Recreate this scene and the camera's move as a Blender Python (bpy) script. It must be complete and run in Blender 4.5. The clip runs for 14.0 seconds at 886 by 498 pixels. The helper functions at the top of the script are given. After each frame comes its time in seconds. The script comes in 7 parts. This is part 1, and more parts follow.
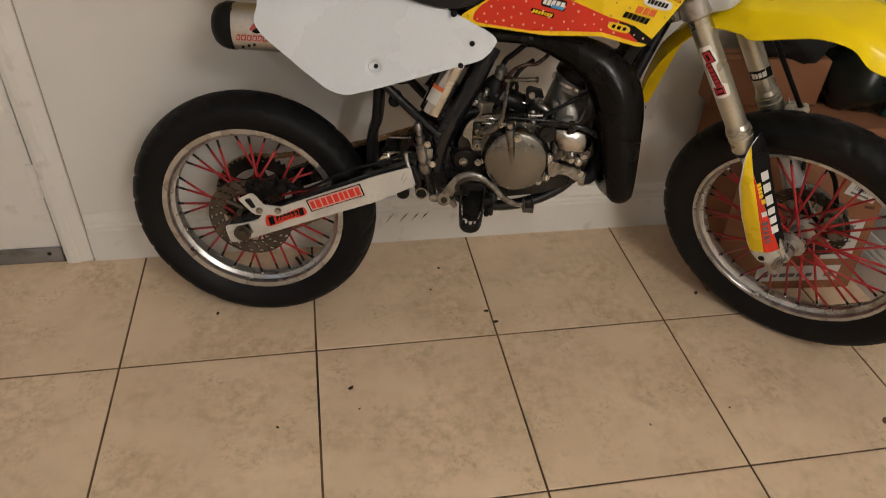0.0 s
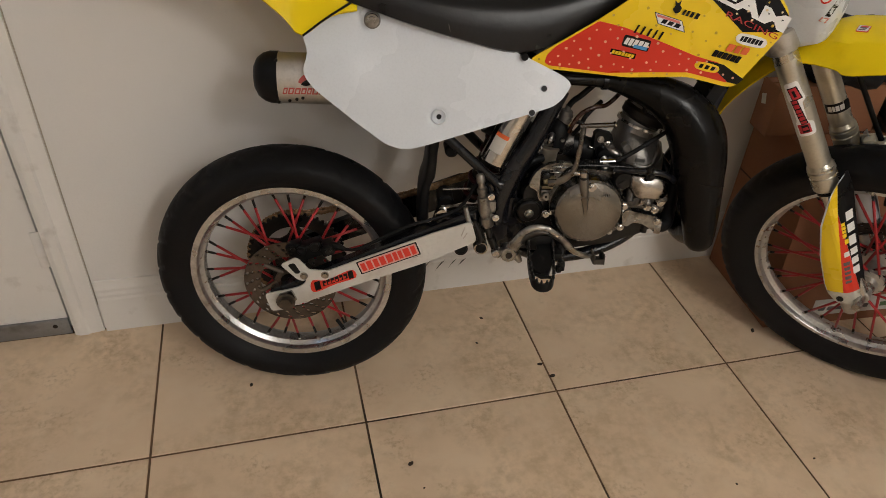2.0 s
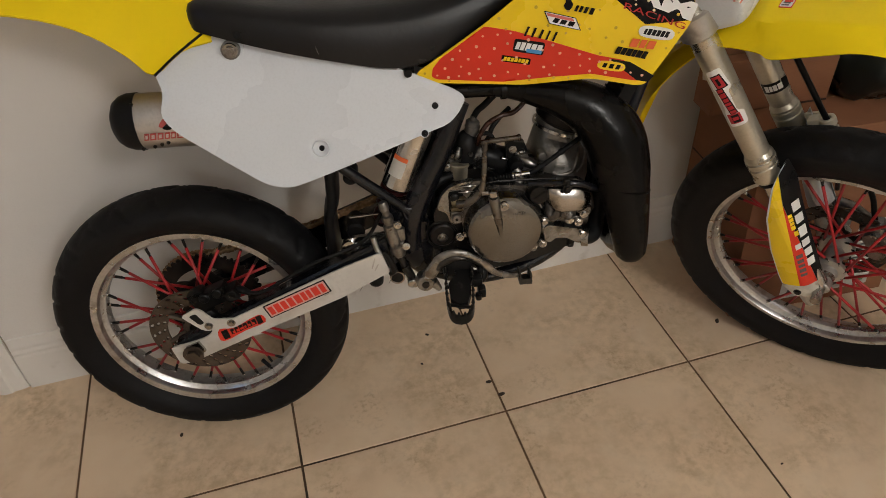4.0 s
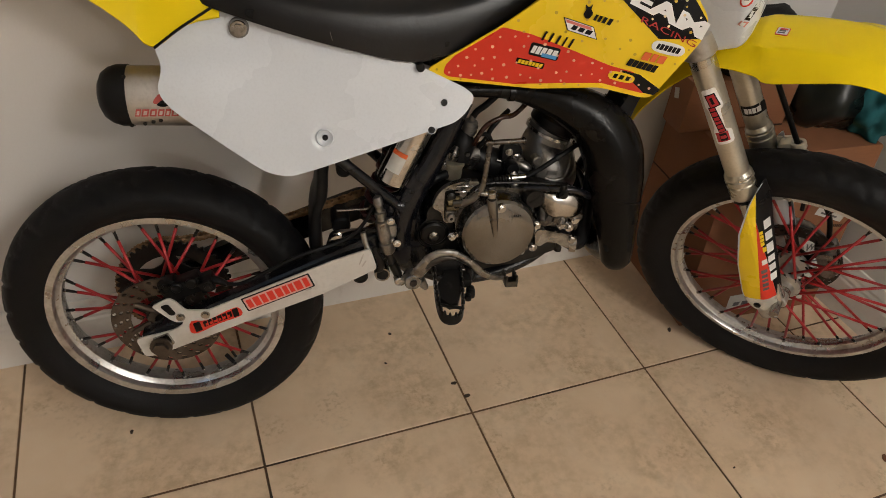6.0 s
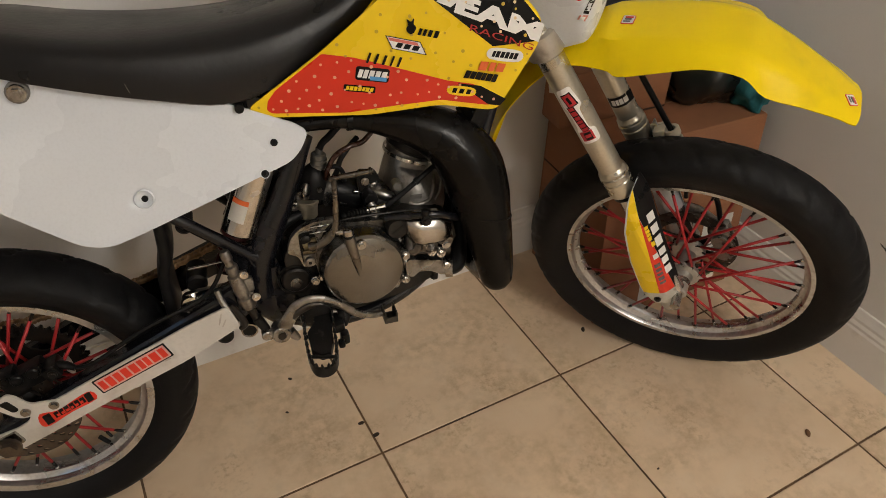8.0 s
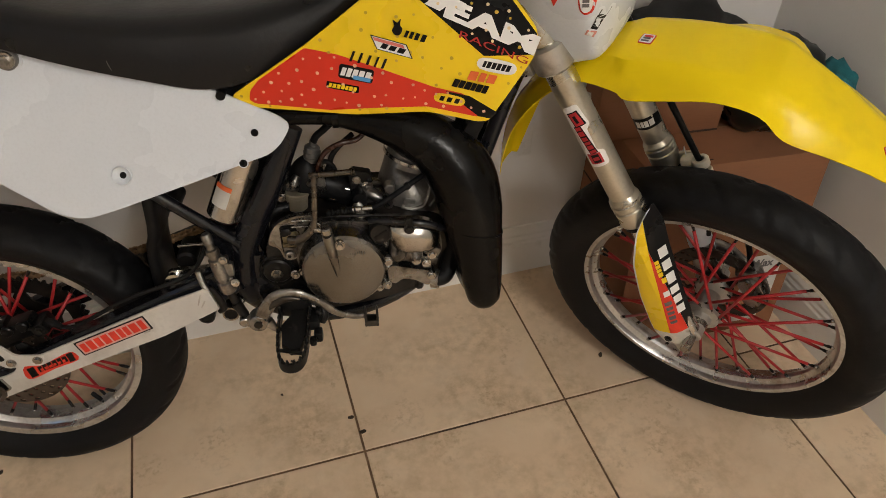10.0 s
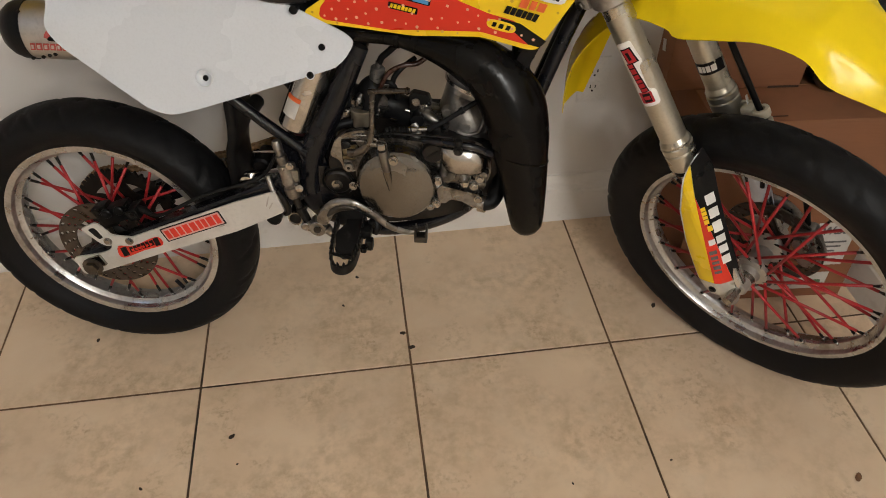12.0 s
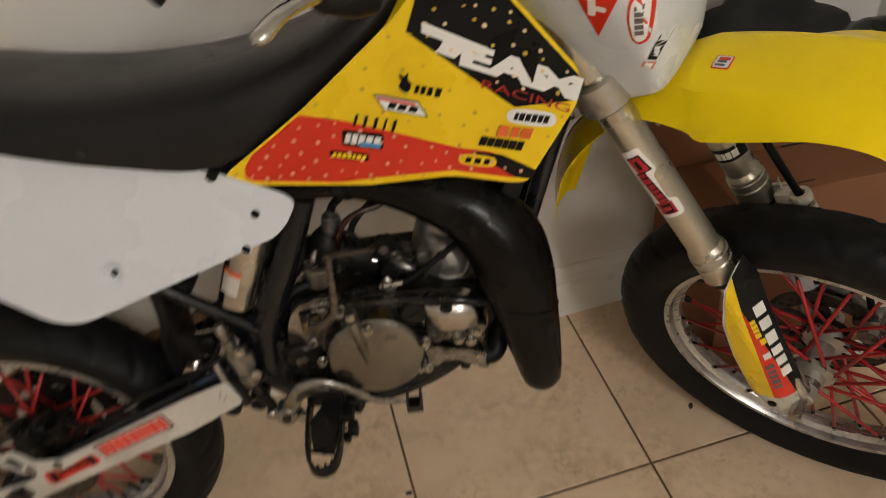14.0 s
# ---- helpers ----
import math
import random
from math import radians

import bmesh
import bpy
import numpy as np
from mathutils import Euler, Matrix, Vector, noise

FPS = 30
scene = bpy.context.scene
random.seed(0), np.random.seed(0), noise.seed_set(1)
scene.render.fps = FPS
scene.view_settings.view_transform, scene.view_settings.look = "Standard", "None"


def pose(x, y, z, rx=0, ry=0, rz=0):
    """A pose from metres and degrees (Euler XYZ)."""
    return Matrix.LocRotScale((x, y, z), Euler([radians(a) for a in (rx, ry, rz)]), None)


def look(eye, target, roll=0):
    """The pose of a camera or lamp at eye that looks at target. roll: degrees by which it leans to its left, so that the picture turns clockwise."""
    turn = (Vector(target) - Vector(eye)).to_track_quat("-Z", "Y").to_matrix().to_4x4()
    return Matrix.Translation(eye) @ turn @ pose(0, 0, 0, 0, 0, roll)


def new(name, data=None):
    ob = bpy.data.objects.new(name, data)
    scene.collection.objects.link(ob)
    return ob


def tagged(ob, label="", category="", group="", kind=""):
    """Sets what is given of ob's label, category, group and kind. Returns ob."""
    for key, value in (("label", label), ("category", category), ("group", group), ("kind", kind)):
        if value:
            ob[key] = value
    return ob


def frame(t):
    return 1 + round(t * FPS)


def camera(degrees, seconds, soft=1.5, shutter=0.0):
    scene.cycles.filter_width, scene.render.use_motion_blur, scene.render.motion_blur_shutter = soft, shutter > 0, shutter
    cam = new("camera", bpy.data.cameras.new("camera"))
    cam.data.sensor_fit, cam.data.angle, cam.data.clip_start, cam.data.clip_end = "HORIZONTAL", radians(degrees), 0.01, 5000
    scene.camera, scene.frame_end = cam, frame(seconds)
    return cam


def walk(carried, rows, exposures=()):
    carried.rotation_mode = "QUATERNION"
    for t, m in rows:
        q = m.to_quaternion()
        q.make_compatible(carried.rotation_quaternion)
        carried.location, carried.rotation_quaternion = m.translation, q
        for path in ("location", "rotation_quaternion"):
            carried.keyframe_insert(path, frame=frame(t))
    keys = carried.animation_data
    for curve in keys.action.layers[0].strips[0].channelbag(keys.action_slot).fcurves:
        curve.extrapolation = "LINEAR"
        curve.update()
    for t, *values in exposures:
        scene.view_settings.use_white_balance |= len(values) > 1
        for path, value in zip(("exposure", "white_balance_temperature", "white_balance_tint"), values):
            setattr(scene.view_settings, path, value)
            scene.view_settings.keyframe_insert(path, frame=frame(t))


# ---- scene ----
cam = camera(64.0, 14.0, 0.85, 0.42)
PATH = [
    (0, (-0.421, -1.244, 1.279), (-0.092, 0.301, 0.052), 3.6),
    (0.5, (-0.436, -1.223, 1.293), (-0.101, 0.357, 0.114), 3.8),
    (1, (-0.51, -1.159, 1.27), (-0.175, 0.428, 0.1), 3.7),
    (1.5, (-0.586, -1.088, 1.267), (-0.186, 0.475, 0.084), 2.6),
    (2, (-0.593, -1.039, 1.268), (-0.158, 0.504, 0.072), 3.1),
    (2.5, (-0.487, -0.95, 1.281), (-0.077, 0.504, -0.029), 2.5),
    (3, (-0.389, -0.93, 1.286), (-0.003, 0.531, -0.024), 0.0),
    (3.5, (-0.346, -0.925, 1.29), (0.038, 0.541, -0.016), -3.0),
    (4, (-0.366, -0.922, 1.294), (0.022, 0.568, 0.018), -3.0),
    (6.5, (-0.52, -0.85, 1.274), (0.176, 0.537, 0.012), 7.5),
    (7, (-0.483, -0.84, 1.27), (0.292, 0.51, 0.013), 5.7),
    (7.5, (-0.421, -0.832, 1.275), (0.445, 0.464, 0.021), 4.0),
    (8, (-0.324, -0.821, 1.281), (0.429, 0.525, 0.007), 1.2),
    (10.5, (-0.087, -0.837, 1.29), (0.34, 0.579, -0.056), 1.9),
    (11, (-0.042, -0.928, 1.291), (0.286, 0.457, -0.114), 0.5),
    (11.5, (-0.05, -0.954, 1.292), (0.2, 0.442, -0.119), -0.3),
    (12, (-0.062, -0.94, 1.293), (0.136, 0.466, -0.115), 0.2),
    (12.5, (-0.063, -0.922, 1.295), (0.119, 0.498, -0.101), 0.0),
    (13, (-0.061, -0.907, 1.297), (0.109, 0.526, -0.087), 0.1),
    (13.5, (-0.054, -0.832, 1.286), (0.109, 0.616, -0.083), -0.8),
    (14, (-0.02, -0.653, 1.259), (0.256, 0.824, -0.061), -7.4),
]
walk(cam, [(t, look(eye, target, roll)) for t, eye, target, roll in PATH],
     [(0, -0.10, 6250, 10), (1.0, -0.12, 5920, 10), (1.5, -0.12, 5950, 10), (2.5, -0.16, 6200, 10), (3.2, -0.18, 6250, 10), (3.5, -0.20, 6200, 10), (4, -0.15, 6060, 10), (6.5, -0.04, 6230, 10), (8, 0.01, 6340, 10),
      (10.5, 0.01, 6150, 10), (12.5, 0.12, 6000, 9), (13.3, 0.10, 6000, 9), (14, -0.14, 6280, 9)])

from mathutils.bvhtree import BVHTree

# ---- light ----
world = bpy.data.worlds.new("world")
scene.world = world
world.use_nodes = True
world.node_tree.nodes["Background"].inputs[0].default_value = (0.62, 0.70, 0.80, 1)
world.node_tree.nodes["Background"].inputs[1].default_value = 0.15


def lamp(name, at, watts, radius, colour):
    """An unseen point lamp near the ceiling, added to light the room."""
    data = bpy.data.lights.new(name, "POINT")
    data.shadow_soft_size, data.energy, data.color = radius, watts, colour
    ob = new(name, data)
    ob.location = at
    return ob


# Two warm lamps out of view, placed and powered to fill the room.
lamp("unseen_ceiling_lamp", (0.60, -4.60, 2.38), 54, 0.07, (1.0, 0.93, 0.83))
lamp("unseen_ceiling_lamp", (0.45, -2.30, 2.30), 66, 0.22, (1.0, 0.93, 0.83))
# Blue fill added to tint the left wall; no such fixture is known.
lamp("cool_fill_lamp", (-2.30, -1.30, 2.40), 3.1, 0.16, (0.18, 0.52, 1.0))
scene.view_settings.exposure = 0.0

# ---- materials ----


def material(name, base, rough=0.5, metal=0.0, var=0.10, scale=9.0, fine=0.05, bump=0.05, grain=160.0, dirt=None, amount=0.0,
             dscale=14.0, coat=0.0, aniso=None, rvar=0.12, spec=0.5):
    """A worn surface: broad and fine colour change, dirt in patches of its own, fine relief."""
    m = bpy.data.materials.new(name)
    m.use_nodes = True
    t = m.node_tree
    b = t.nodes["Principled BSDF"]
    co = t.nodes.new("ShaderNodeTexCoord")
    info = t.nodes.new("ShaderNodeObjectInfo")
    shift = t.nodes.new("ShaderNodeVectorMath")
    shift.operation = "MULTIPLY_ADD"
    t.links.new(info.outputs["Random"], shift.inputs[0])
    shift.inputs[1].default_value = (7.3, 3.1, 5.7)
    t.links.new(co.outputs["Object"], shift.inputs[2])

    def tex(sc, detail, stretch=None):
        n = t.nodes.new("ShaderNodeTexNoise")
        n.inputs["Scale"].default_value, n.inputs["Detail"].default_value = sc, detail
        src = shift.outputs[0]
        if stretch:
            mp = t.nodes.new("ShaderNodeMapping")
            mp.inputs["Scale"].default_value = stretch
            t.links.new(src, mp.inputs[0])
            src = mp.outputs[0]
        t.links.new(src, n.inputs["Vector"])
        return n.outputs[0]

    def mix(a, c, fac):
        n = t.nodes.new("ShaderNodeMix")
        n.data_type = "RGBA"
        for sock, v in ((n.inputs[0], fac), (n.inputs[6], a), (n.inputs[7], c)):
            if isinstance(v, (tuple, float)):
                sock.default_value = v
            else:
                t.links.new(v, sock)
        return n.outputs[2]

    def span(v, lo, hi, a=0.0, c=1.0):
        n = t.nodes.new("ShaderNodeMapRange")
        n.inputs[1].default_value, n.inputs[2].default_value, n.inputs[3].default_value, n.inputs[4].default_value = lo, hi, a, c
        t.links.new(v, n.inputs[0])
        return n.outputs[0]

    def tone(k):
        return tuple(min(1.0, c * k) for c in base) + (1.0,)

    broad = tex(scale, 4.0)
    small = tex(grain, 3.0, aniso)
    col = mix(tone(1 - var), tone(1 + var), span(broad, 0.32, 0.68))
    if fine:
        col = mix(col, tone(1 - 2.5 * fine), span(small, 0.45, 0.8, 0.0, 0.8))
    rsrc = span(broad, 0.3, 0.7, max(0.03, rough - rvar), min(1.0, rough + rvar))
    if dirt:
        mask = span(tex(dscale, 8.0), 0.62 - 0.25 * amount, 0.80 - 0.25 * amount, 0.0, min(1.0, 0.35 + amount))
        col = mix(col, dirt + (1.0,), mask)
    t.links.new(col, b.inputs["Base Color"])
    t.links.new(rsrc, b.inputs["Roughness"])
    b.inputs["Metallic"].default_value = metal
    b.inputs["Specular IOR Level"].default_value = spec
    if coat:
        b.inputs["Coat Weight"].default_value, b.inputs["Coat Roughness"].default_value = coat, 0.12
    if bump:
        n = t.nodes.new("ShaderNodeBump")
        n.inputs["Strength"].default_value, n.inputs["Distance"].default_value = bump, 0.002
        t.links.new(small, n.inputs["Height"])
        t.links.new(n.outputs[0], b.inputs["Normal"])
    return m


GRIME = (0.05, 0.038, 0.028)


def tile_material():
    """Beige glazed tile: broad cloudy tone, clusters of small brown flecks, each tile its own cut of the pattern."""
    m = bpy.data.materials.new("beige_ceramic")
    m.use_nodes = True
    t = m.node_tree
    b = t.nodes["Principled BSDF"]
    co, info = t.nodes.new("ShaderNodeTexCoord"), t.nodes.new("ShaderNodeObjectInfo")
    shift = t.nodes.new("ShaderNodeVectorMath")
    shift.operation = "MULTIPLY_ADD"
    t.links.new(info.outputs["Random"], shift.inputs[0])
    shift.inputs[1].default_value = (17.3, 9.1, 5.7)
    t.links.new(co.outputs["Object"], shift.inputs[2])

    def noise(scale, detail, rough=0.5, lo=0.35, hi=0.65):
        n = t.nodes.new("ShaderNodeTexNoise")
        n.inputs["Scale"].default_value, n.inputs["Detail"].default_value, n.inputs["Roughness"].default_value = scale, detail, rough
        t.links.new(shift.outputs[0], n.inputs["Vector"])
        r = t.nodes.new("ShaderNodeMapRange")
        r.inputs[1].default_value, r.inputs[2].default_value = lo, hi
        t.links.new(n.outputs[0], r.inputs[0])
        return r.outputs[0]

    def times(a, c):
        n = t.nodes.new("ShaderNodeMath")
        n.operation = "MULTIPLY"
        t.links.new(a, n.inputs[0])
        if isinstance(c, float):
            n.inputs[1].default_value = c
        else:
            t.links.new(c, n.inputs[1])
        return n.outputs[0]

    def mix(a, c, fac):
        n = t.nodes.new("ShaderNodeMix")
        n.data_type = "RGBA"
        for sock, v in ((n.inputs[0], fac), (n.inputs[6], a), (n.inputs[7], c)):
            if isinstance(v, tuple):
                sock.default_value = (*v, 1.0)
            else:
                t.links.new(v, sock)
        return n.outputs[2]

    col = mix((0.680, 0.518, 0.356), (0.760, 0.592, 0.414), noise(5.0, 3.0))
    col = mix(col, (0.490, 0.355, 0.220), times(times(noise(6.0, 3.0, 0.5, 0.40, 0.64), noise(42.0, 5.0, 0.6, 0.38, 0.64)), 0.78))
    col = mix(col, (0.74, 0.61, 0.455), times(noise(22.0, 3.0, 0.5, 0.50, 0.74), 0.40))
    col = mix(col, (0.34, 0.225, 0.125), times(times(noise(9.0, 3.0, 0.5, 0.50, 0.68), noise(85.0, 4.0, 0.6, 0.48, 0.68)), 0.58))
    t.links.new(col, b.inputs["Base Color"])
    rr = t.nodes.new("ShaderNodeMapRange")
    rr.inputs[3].default_value, rr.inputs[4].default_value = 0.34, 0.50
    t.links.new(noise(14.0, 5.0), rr.inputs[0])
    t.links.new(rr.outputs[0], b.inputs["Roughness"])
    bp = t.nodes.new("ShaderNodeBump")
    bp.inputs["Strength"].default_value, bp.inputs["Distance"].default_value = 0.10, 0.0015
    t.links.new(noise(38.0, 4.0), bp.inputs["Height"])
    t.links.new(bp.outputs[0], b.inputs["Normal"])
    return m


TILE = tile_material()
GROUT = material("brown_grout", (0.150, 0.088, 0.045), 0.9, 0, 0.35, 30.0, 0.1, 0.4, 300.0, (0.012, 0.008, 0.005), 0.52, 3.2)
WALL = material("matte_wall_paint", (0.70, 0.68, 0.655), 0.75, 0, 0.025, 2.5, 0.01, 0.10, 260.0)
TRIM = material("white_gloss_paint", (0.74, 0.72, 0.69), 0.38, 0, 0.03, 5.0, 0.01, 0.04, 90.0, (0.36, 0.32, 0.27), 0.10, 20.0)
CEIL = material("ceiling_paint", (0.78, 0.76, 0.72), 0.9, 0, 0.03, 3.0)
BLACKIRON = material("black_worn_iron", (0.006, 0.006, 0.006), 0.36, 0.1, 0.3, 40.0, 0.1, 0.1, 200.0, (0.10, 0.09, 0.085), 0.02, 60.0, spec=0.22)
DISCSTEEL = material("browned_disc_steel", (0.125, 0.105, 0.088), 0.38, 0.9, 0.2, 20.0, 0.1, 0.06, 240.0, (0.06, 0.04, 0.025), 0.3, 22.0)
PEDALALU = material("worn_pedal_aluminium", (0.33, 0.32, 0.30), 0.29, 0.95, 0.18, 26.0, 0.10, 0.12, 160.0, GRIME, 0.40, 30.0)
PEDALSTEEL = material("worn_pedal_steel", (0.075, 0.068, 0.058), 0.42, 0.8, 0.3, 60.0, 0.1, 0.1, 200.0, (0.22, 0.20, 0.17), 0.25, 70.0)
PUMPALU = material("polished_pump_casting", (0.42, 0.40, 0.375), 0.20, 1.0, 0.16, 20.0, 0.06, 0.35, 40.0, (0.03, 0.025, 0.02), 0.44, 30.0, rvar=0.07)
STEELSWEEP = material("grey_door_sweep", (0.30, 0.30, 0.31), 0.45, 0.7, 0.15, 12.0, dirt=GRIME, amount=0.2)
WHITEPLASTIC = material("white_plastic", (0.645, 0.680, 0.725), 0.28, 0, 0.008, 5.0, 0.03, 0.02, 260.0, rvar=0.03)
YELLOW = material("yellow_plastic", (0.86, 0.64, 0.004), 0.18, 0, 0.03, 6.0, 0.01, 0.01, 150.0, (0.42, 0.30, 0.03), 0.0, 9.0, rvar=0.05, spec=0.17)
YELLOWFILM = material("yellow_vinyl", (0.86, 0.60, 0.006), 0.33, 0, 0.04, 10.0, 0.01, 0.02, 200.0)
REDFILM = material("red_vinyl", (0.65, 0.029, 0.010), 0.35, 0, 0.06, 10.0, 0.01, 0.02, 200.0)
BLACKFILM = material("black_vinyl", (0.006, 0.006, 0.0065), 0.30, 0, 0.1, 10.0, 0.01, 0.02, 200.0, spec=0.2)
WHITEFILM = material("white_vinyl", (0.78, 0.77, 0.75), 0.4, 0, 0.04, 10.0, 0.01, 0.02, 200.0)
ORANGEFILM = material("orange_vinyl", (0.72, 0.13, 0.03), 0.4, 0, 0.04, 10.0)
BLUEFILM = material("blue_vinyl", (0.08, 0.30, 0.60), 0.4, 0, 0.04, 10.0)
DOTS = material("pale_film_dots", (0.80, 0.62, 0.36), 0.4, 0, 0.15, 60.0)
PINKDOTS = material("pale_pink_film_dots", (0.78, 0.44, 0.29), 0.4, 0, 0.2, 60.0)
DOTS2 = material("ochre_film_dots", (0.55, 0.36, 0.03), 0.4, 0, 0.15, 60.0)
RUBBER = material("tyre_rubber", (0.0072, 0.0072, 0.0078), 0.55, 0, 0.25, 12.0, 0.08, 0.15, 240.0, (0.012, 0.011, 0.0105), 0.15, 16.0, spec=0.16)
BLACKPLASTIC = material("black_plastic", (0.0078, 0.0078, 0.0082), 0.42, 0, 0.2, 10.0, 0.05, 0.12, 200.0, (0.018, 0.015, 0.012), 0.15, 20.0, spec=0.16)
VINYLSEAT = material("black_seat_vinyl", (0.006, 0.006, 0.0070), 0.33, 0, 0.2, 6.0, 0.04, 0.16, 120.0, (0.012, 0.011, 0.011), 0.2, 4.0, spec=0.36)
PIPE = material("burnt_black_pipe", (0.0038, 0.0035, 0.0033), 0.24, 0.0, 0.35, 14.0, 0.1, 0.42, 55.0, (0.014, 0.010, 0.007), 0.12, 22.0, spec=0.17, rvar=0.08)
FRAMEPAINT = material("black_frame_paint", (0.0066, 0.0068, 0.0090), 0.24, 0, 0.25, 14.0, 0.06, 0.05, 160.0, (0.022, 0.018, 0.015), 0.16, 24.0, spec=0.42)
ALU = material("cast_aluminium", (0.27, 0.26, 0.245), 0.29, 0.95, 0.22, 30.0, 0.14, 0.30, 240.0, (0.035, 0.028, 0.022), 0.52, 34.0)
CASEALU = material("grimy_case_casting", (0.18, 0.170, 0.158), 0.27, 0.9, 0.3, 30.0, 0.16, 0.35, 220.0, (0.016, 0.013, 0.010), 0.62, 30.0)
MASTERALU = material("dirty_grey_casting", (0.26, 0.245, 0.225), 0.34, 0.9, 0.2, 40.0, 0.12, 0.3, 240.0, (0.06, 0.05, 0.04), 0.42, 50.0)
CLUTCHALU = material("worn_clutch_cover", (0.205, 0.194, 0.176), 0.25, 0.95, 0.16, 12.0, 0.05, 0.03, 240.0, (0.12, 0.10, 0.08), 0.32, 11.0)
CYLALU = material("grey_cylinder_casting", (0.35, 0.335, 0.31), 0.40, 0.85, 0.15, 26.0, 0.10, 0.35, 200.0, (0.06, 0.05, 0.04), 0.28, 40.0)
BRIGHT = material("bright_aluminium", (0.58, 0.57, 0.55), 0.20, 1.0, 0.12, 22.0, 0.06, 0.06, 200.0, GRIME, 0.30, 24.0)
RIMALU = material("rim_aluminium", (0.56, 0.56, 0.56), 0.30, 0.9, 0.12, 18.0, 0.10, 0.10, 160.0, (0.20, 0.165, 0.13), 0.26, 30.0, rvar=0.10)
FORKALU = material("champagne_fork_tube", (0.50, 0.475, 0.405), 0.30, 0.9, 0.08, 12.0, 0.05, 0.06, 220.0, (0.24, 0.20, 0.14), 0.2, 14.0)
CLAMPALU = material("grey_clamp_casting", (0.46, 0.44, 0.41), 0.40, 0.8, 0.1, 20.0, 0.06, 0.1, 220.0, GRIME, 0.2, 24.0)
STEEL = material("zinc_steel", (0.40, 0.385, 0.36), 0.24, 1.0, 0.2, 30.0, 0.1, 0.1, 240.0, (0.07, 0.05, 0.032), 0.35, 30.0)
DARKSTEEL = material("oily_dark_steel", (0.014, 0.0125, 0.011), 0.36, 0.3, 0.3, 30.0, 0.1, 0.15, 200.0, (0.04, 0.028, 0.018), 0.22, 30.0, spec=0.3)
CHAINSTEEL = material("rusty_chain", (0.30, 0.195, 0.105), 0.42, 0.75, 0.35, 60.0, 0.1, 0.1, 200.0, GRIME, 0.28, 50.0)
REDCOAT = material("red_spoke_cover", (0.37, 0.015, 0.018), 0.40, 0, 0.15, 20.0)
WHITEPAINT = material("white_swingarm_decal", (0.56, 0.54, 0.505), 0.38, 0.1, 0.07, 12.0, 0.04, 0.05, 160.0, (0.30, 0.26, 0.21), 0.20, 14.0)
CARD = material("brown_cardboard", (0.235, 0.098, 0.043), 0.85, 0, 0.08, 6.0, 0.05, 0.15, 130.0, (0.22, 0.10, 0.045), 0.15, 8.0, aniso=(0.2, 0.2, 4.0))
CARDDARK = material("dark_cardboard_slit", (0.045, 0.020, 0.010), 0.9, 0, 0.2, 30.0)
CARDEDGE = material("cardboard_edge", (0.20, 0.095, 0.04), 0.9, 0, 0.1, 20.0)
PAPER = material("white_paper_label", (0.56, 0.54, 0.50), 0.7, 0, 0.05, 10.0)
PRINT = material("grey_print", (0.12, 0.11, 0.11), 0.7)
CLOTH = material("black_cloth", (0.0045, 0.0048, 0.005), 0.85, 0, 0.25, 12.0, 0.1, 0.5, 400.0)
BAG = material("dark_green_plastic_bag", (0.006, 0.009, 0.008), 0.33, 0, 0.25, 12.0, 0.05, 0.1, 60.0)
TEAL = material("teal_cloth", (0.012, 0.12, 0.14), 0.85, 0, 0.2, 14.0, 0.1, 0.5, 300.0)
REDSPRING = material("red_spring", (0.07, 0.008, 0.008), 0.4, 0, 0.15, 20.0, dirt=GRIME, amount=0.4)
CRUMB = material("dark_dirt", (0.035, 0.022, 0.012), 0.95, 0, 0.4, 200.0)
LEAFBROWN = material("dry_brown_leaf", (0.16, 0.075, 0.03), 0.8, 0, 0.3, 200.0)

# ---- mesh helpers ----


def part(name, bm, mats, parent=None, label="", at=None, soft=38):
    me = bpy.data.meshes.new(name)
    bmesh.ops.recalc_face_normals(bm, faces=bm.faces[:])
    bm.to_mesh(me)
    bm.free()
    for m in mats if isinstance(mats, (list, tuple)) else [mats]:
        me.materials.append(m)
    me.polygons.foreach_set("use_smooth", [soft > 0] * len(me.polygons))
    if soft > 0:
        me.set_sharp_from_angle(angle=radians(soft))
    ob = new(name, me)
    if parent:
        ob.parent = parent
    if at is not None:
        ob.matrix_basis = at
    if label:
        ob["label"] = label
    return ob


def same_part(name, me, parent, at, label=""):
    ob = new(name, me)
    ob.parent, ob.matrix_basis = parent, at
    if label:
        ob["label"] = label
    return ob


def empty(name, parent=None, at=None):
    ob = new(name)
    ob.empty_display_size = 0.05
    ob.parent = parent
    if at is not None:
        ob.matrix_basis = at
    return ob


def block(size, at=(0, 0, 0), bevel=0.002, rot=None, bm=None, seg=2):
    bm = bm or bmesh.new()
    m = Matrix.Translation(at) @ (rot.to_4x4() if rot else Matrix()) @ Matrix.Diagonal((*size, 1))
    made = bmesh.ops.create_cube(bm, size=1, matrix=m)["verts"]
    if bevel:
        edges = list({e for v in made for e in v.link_edges})
        bmesh.ops.bevel(bm, geom=edges, offset=bevel, segments=seg, affect="EDGES", profile=0.6)
    return bm


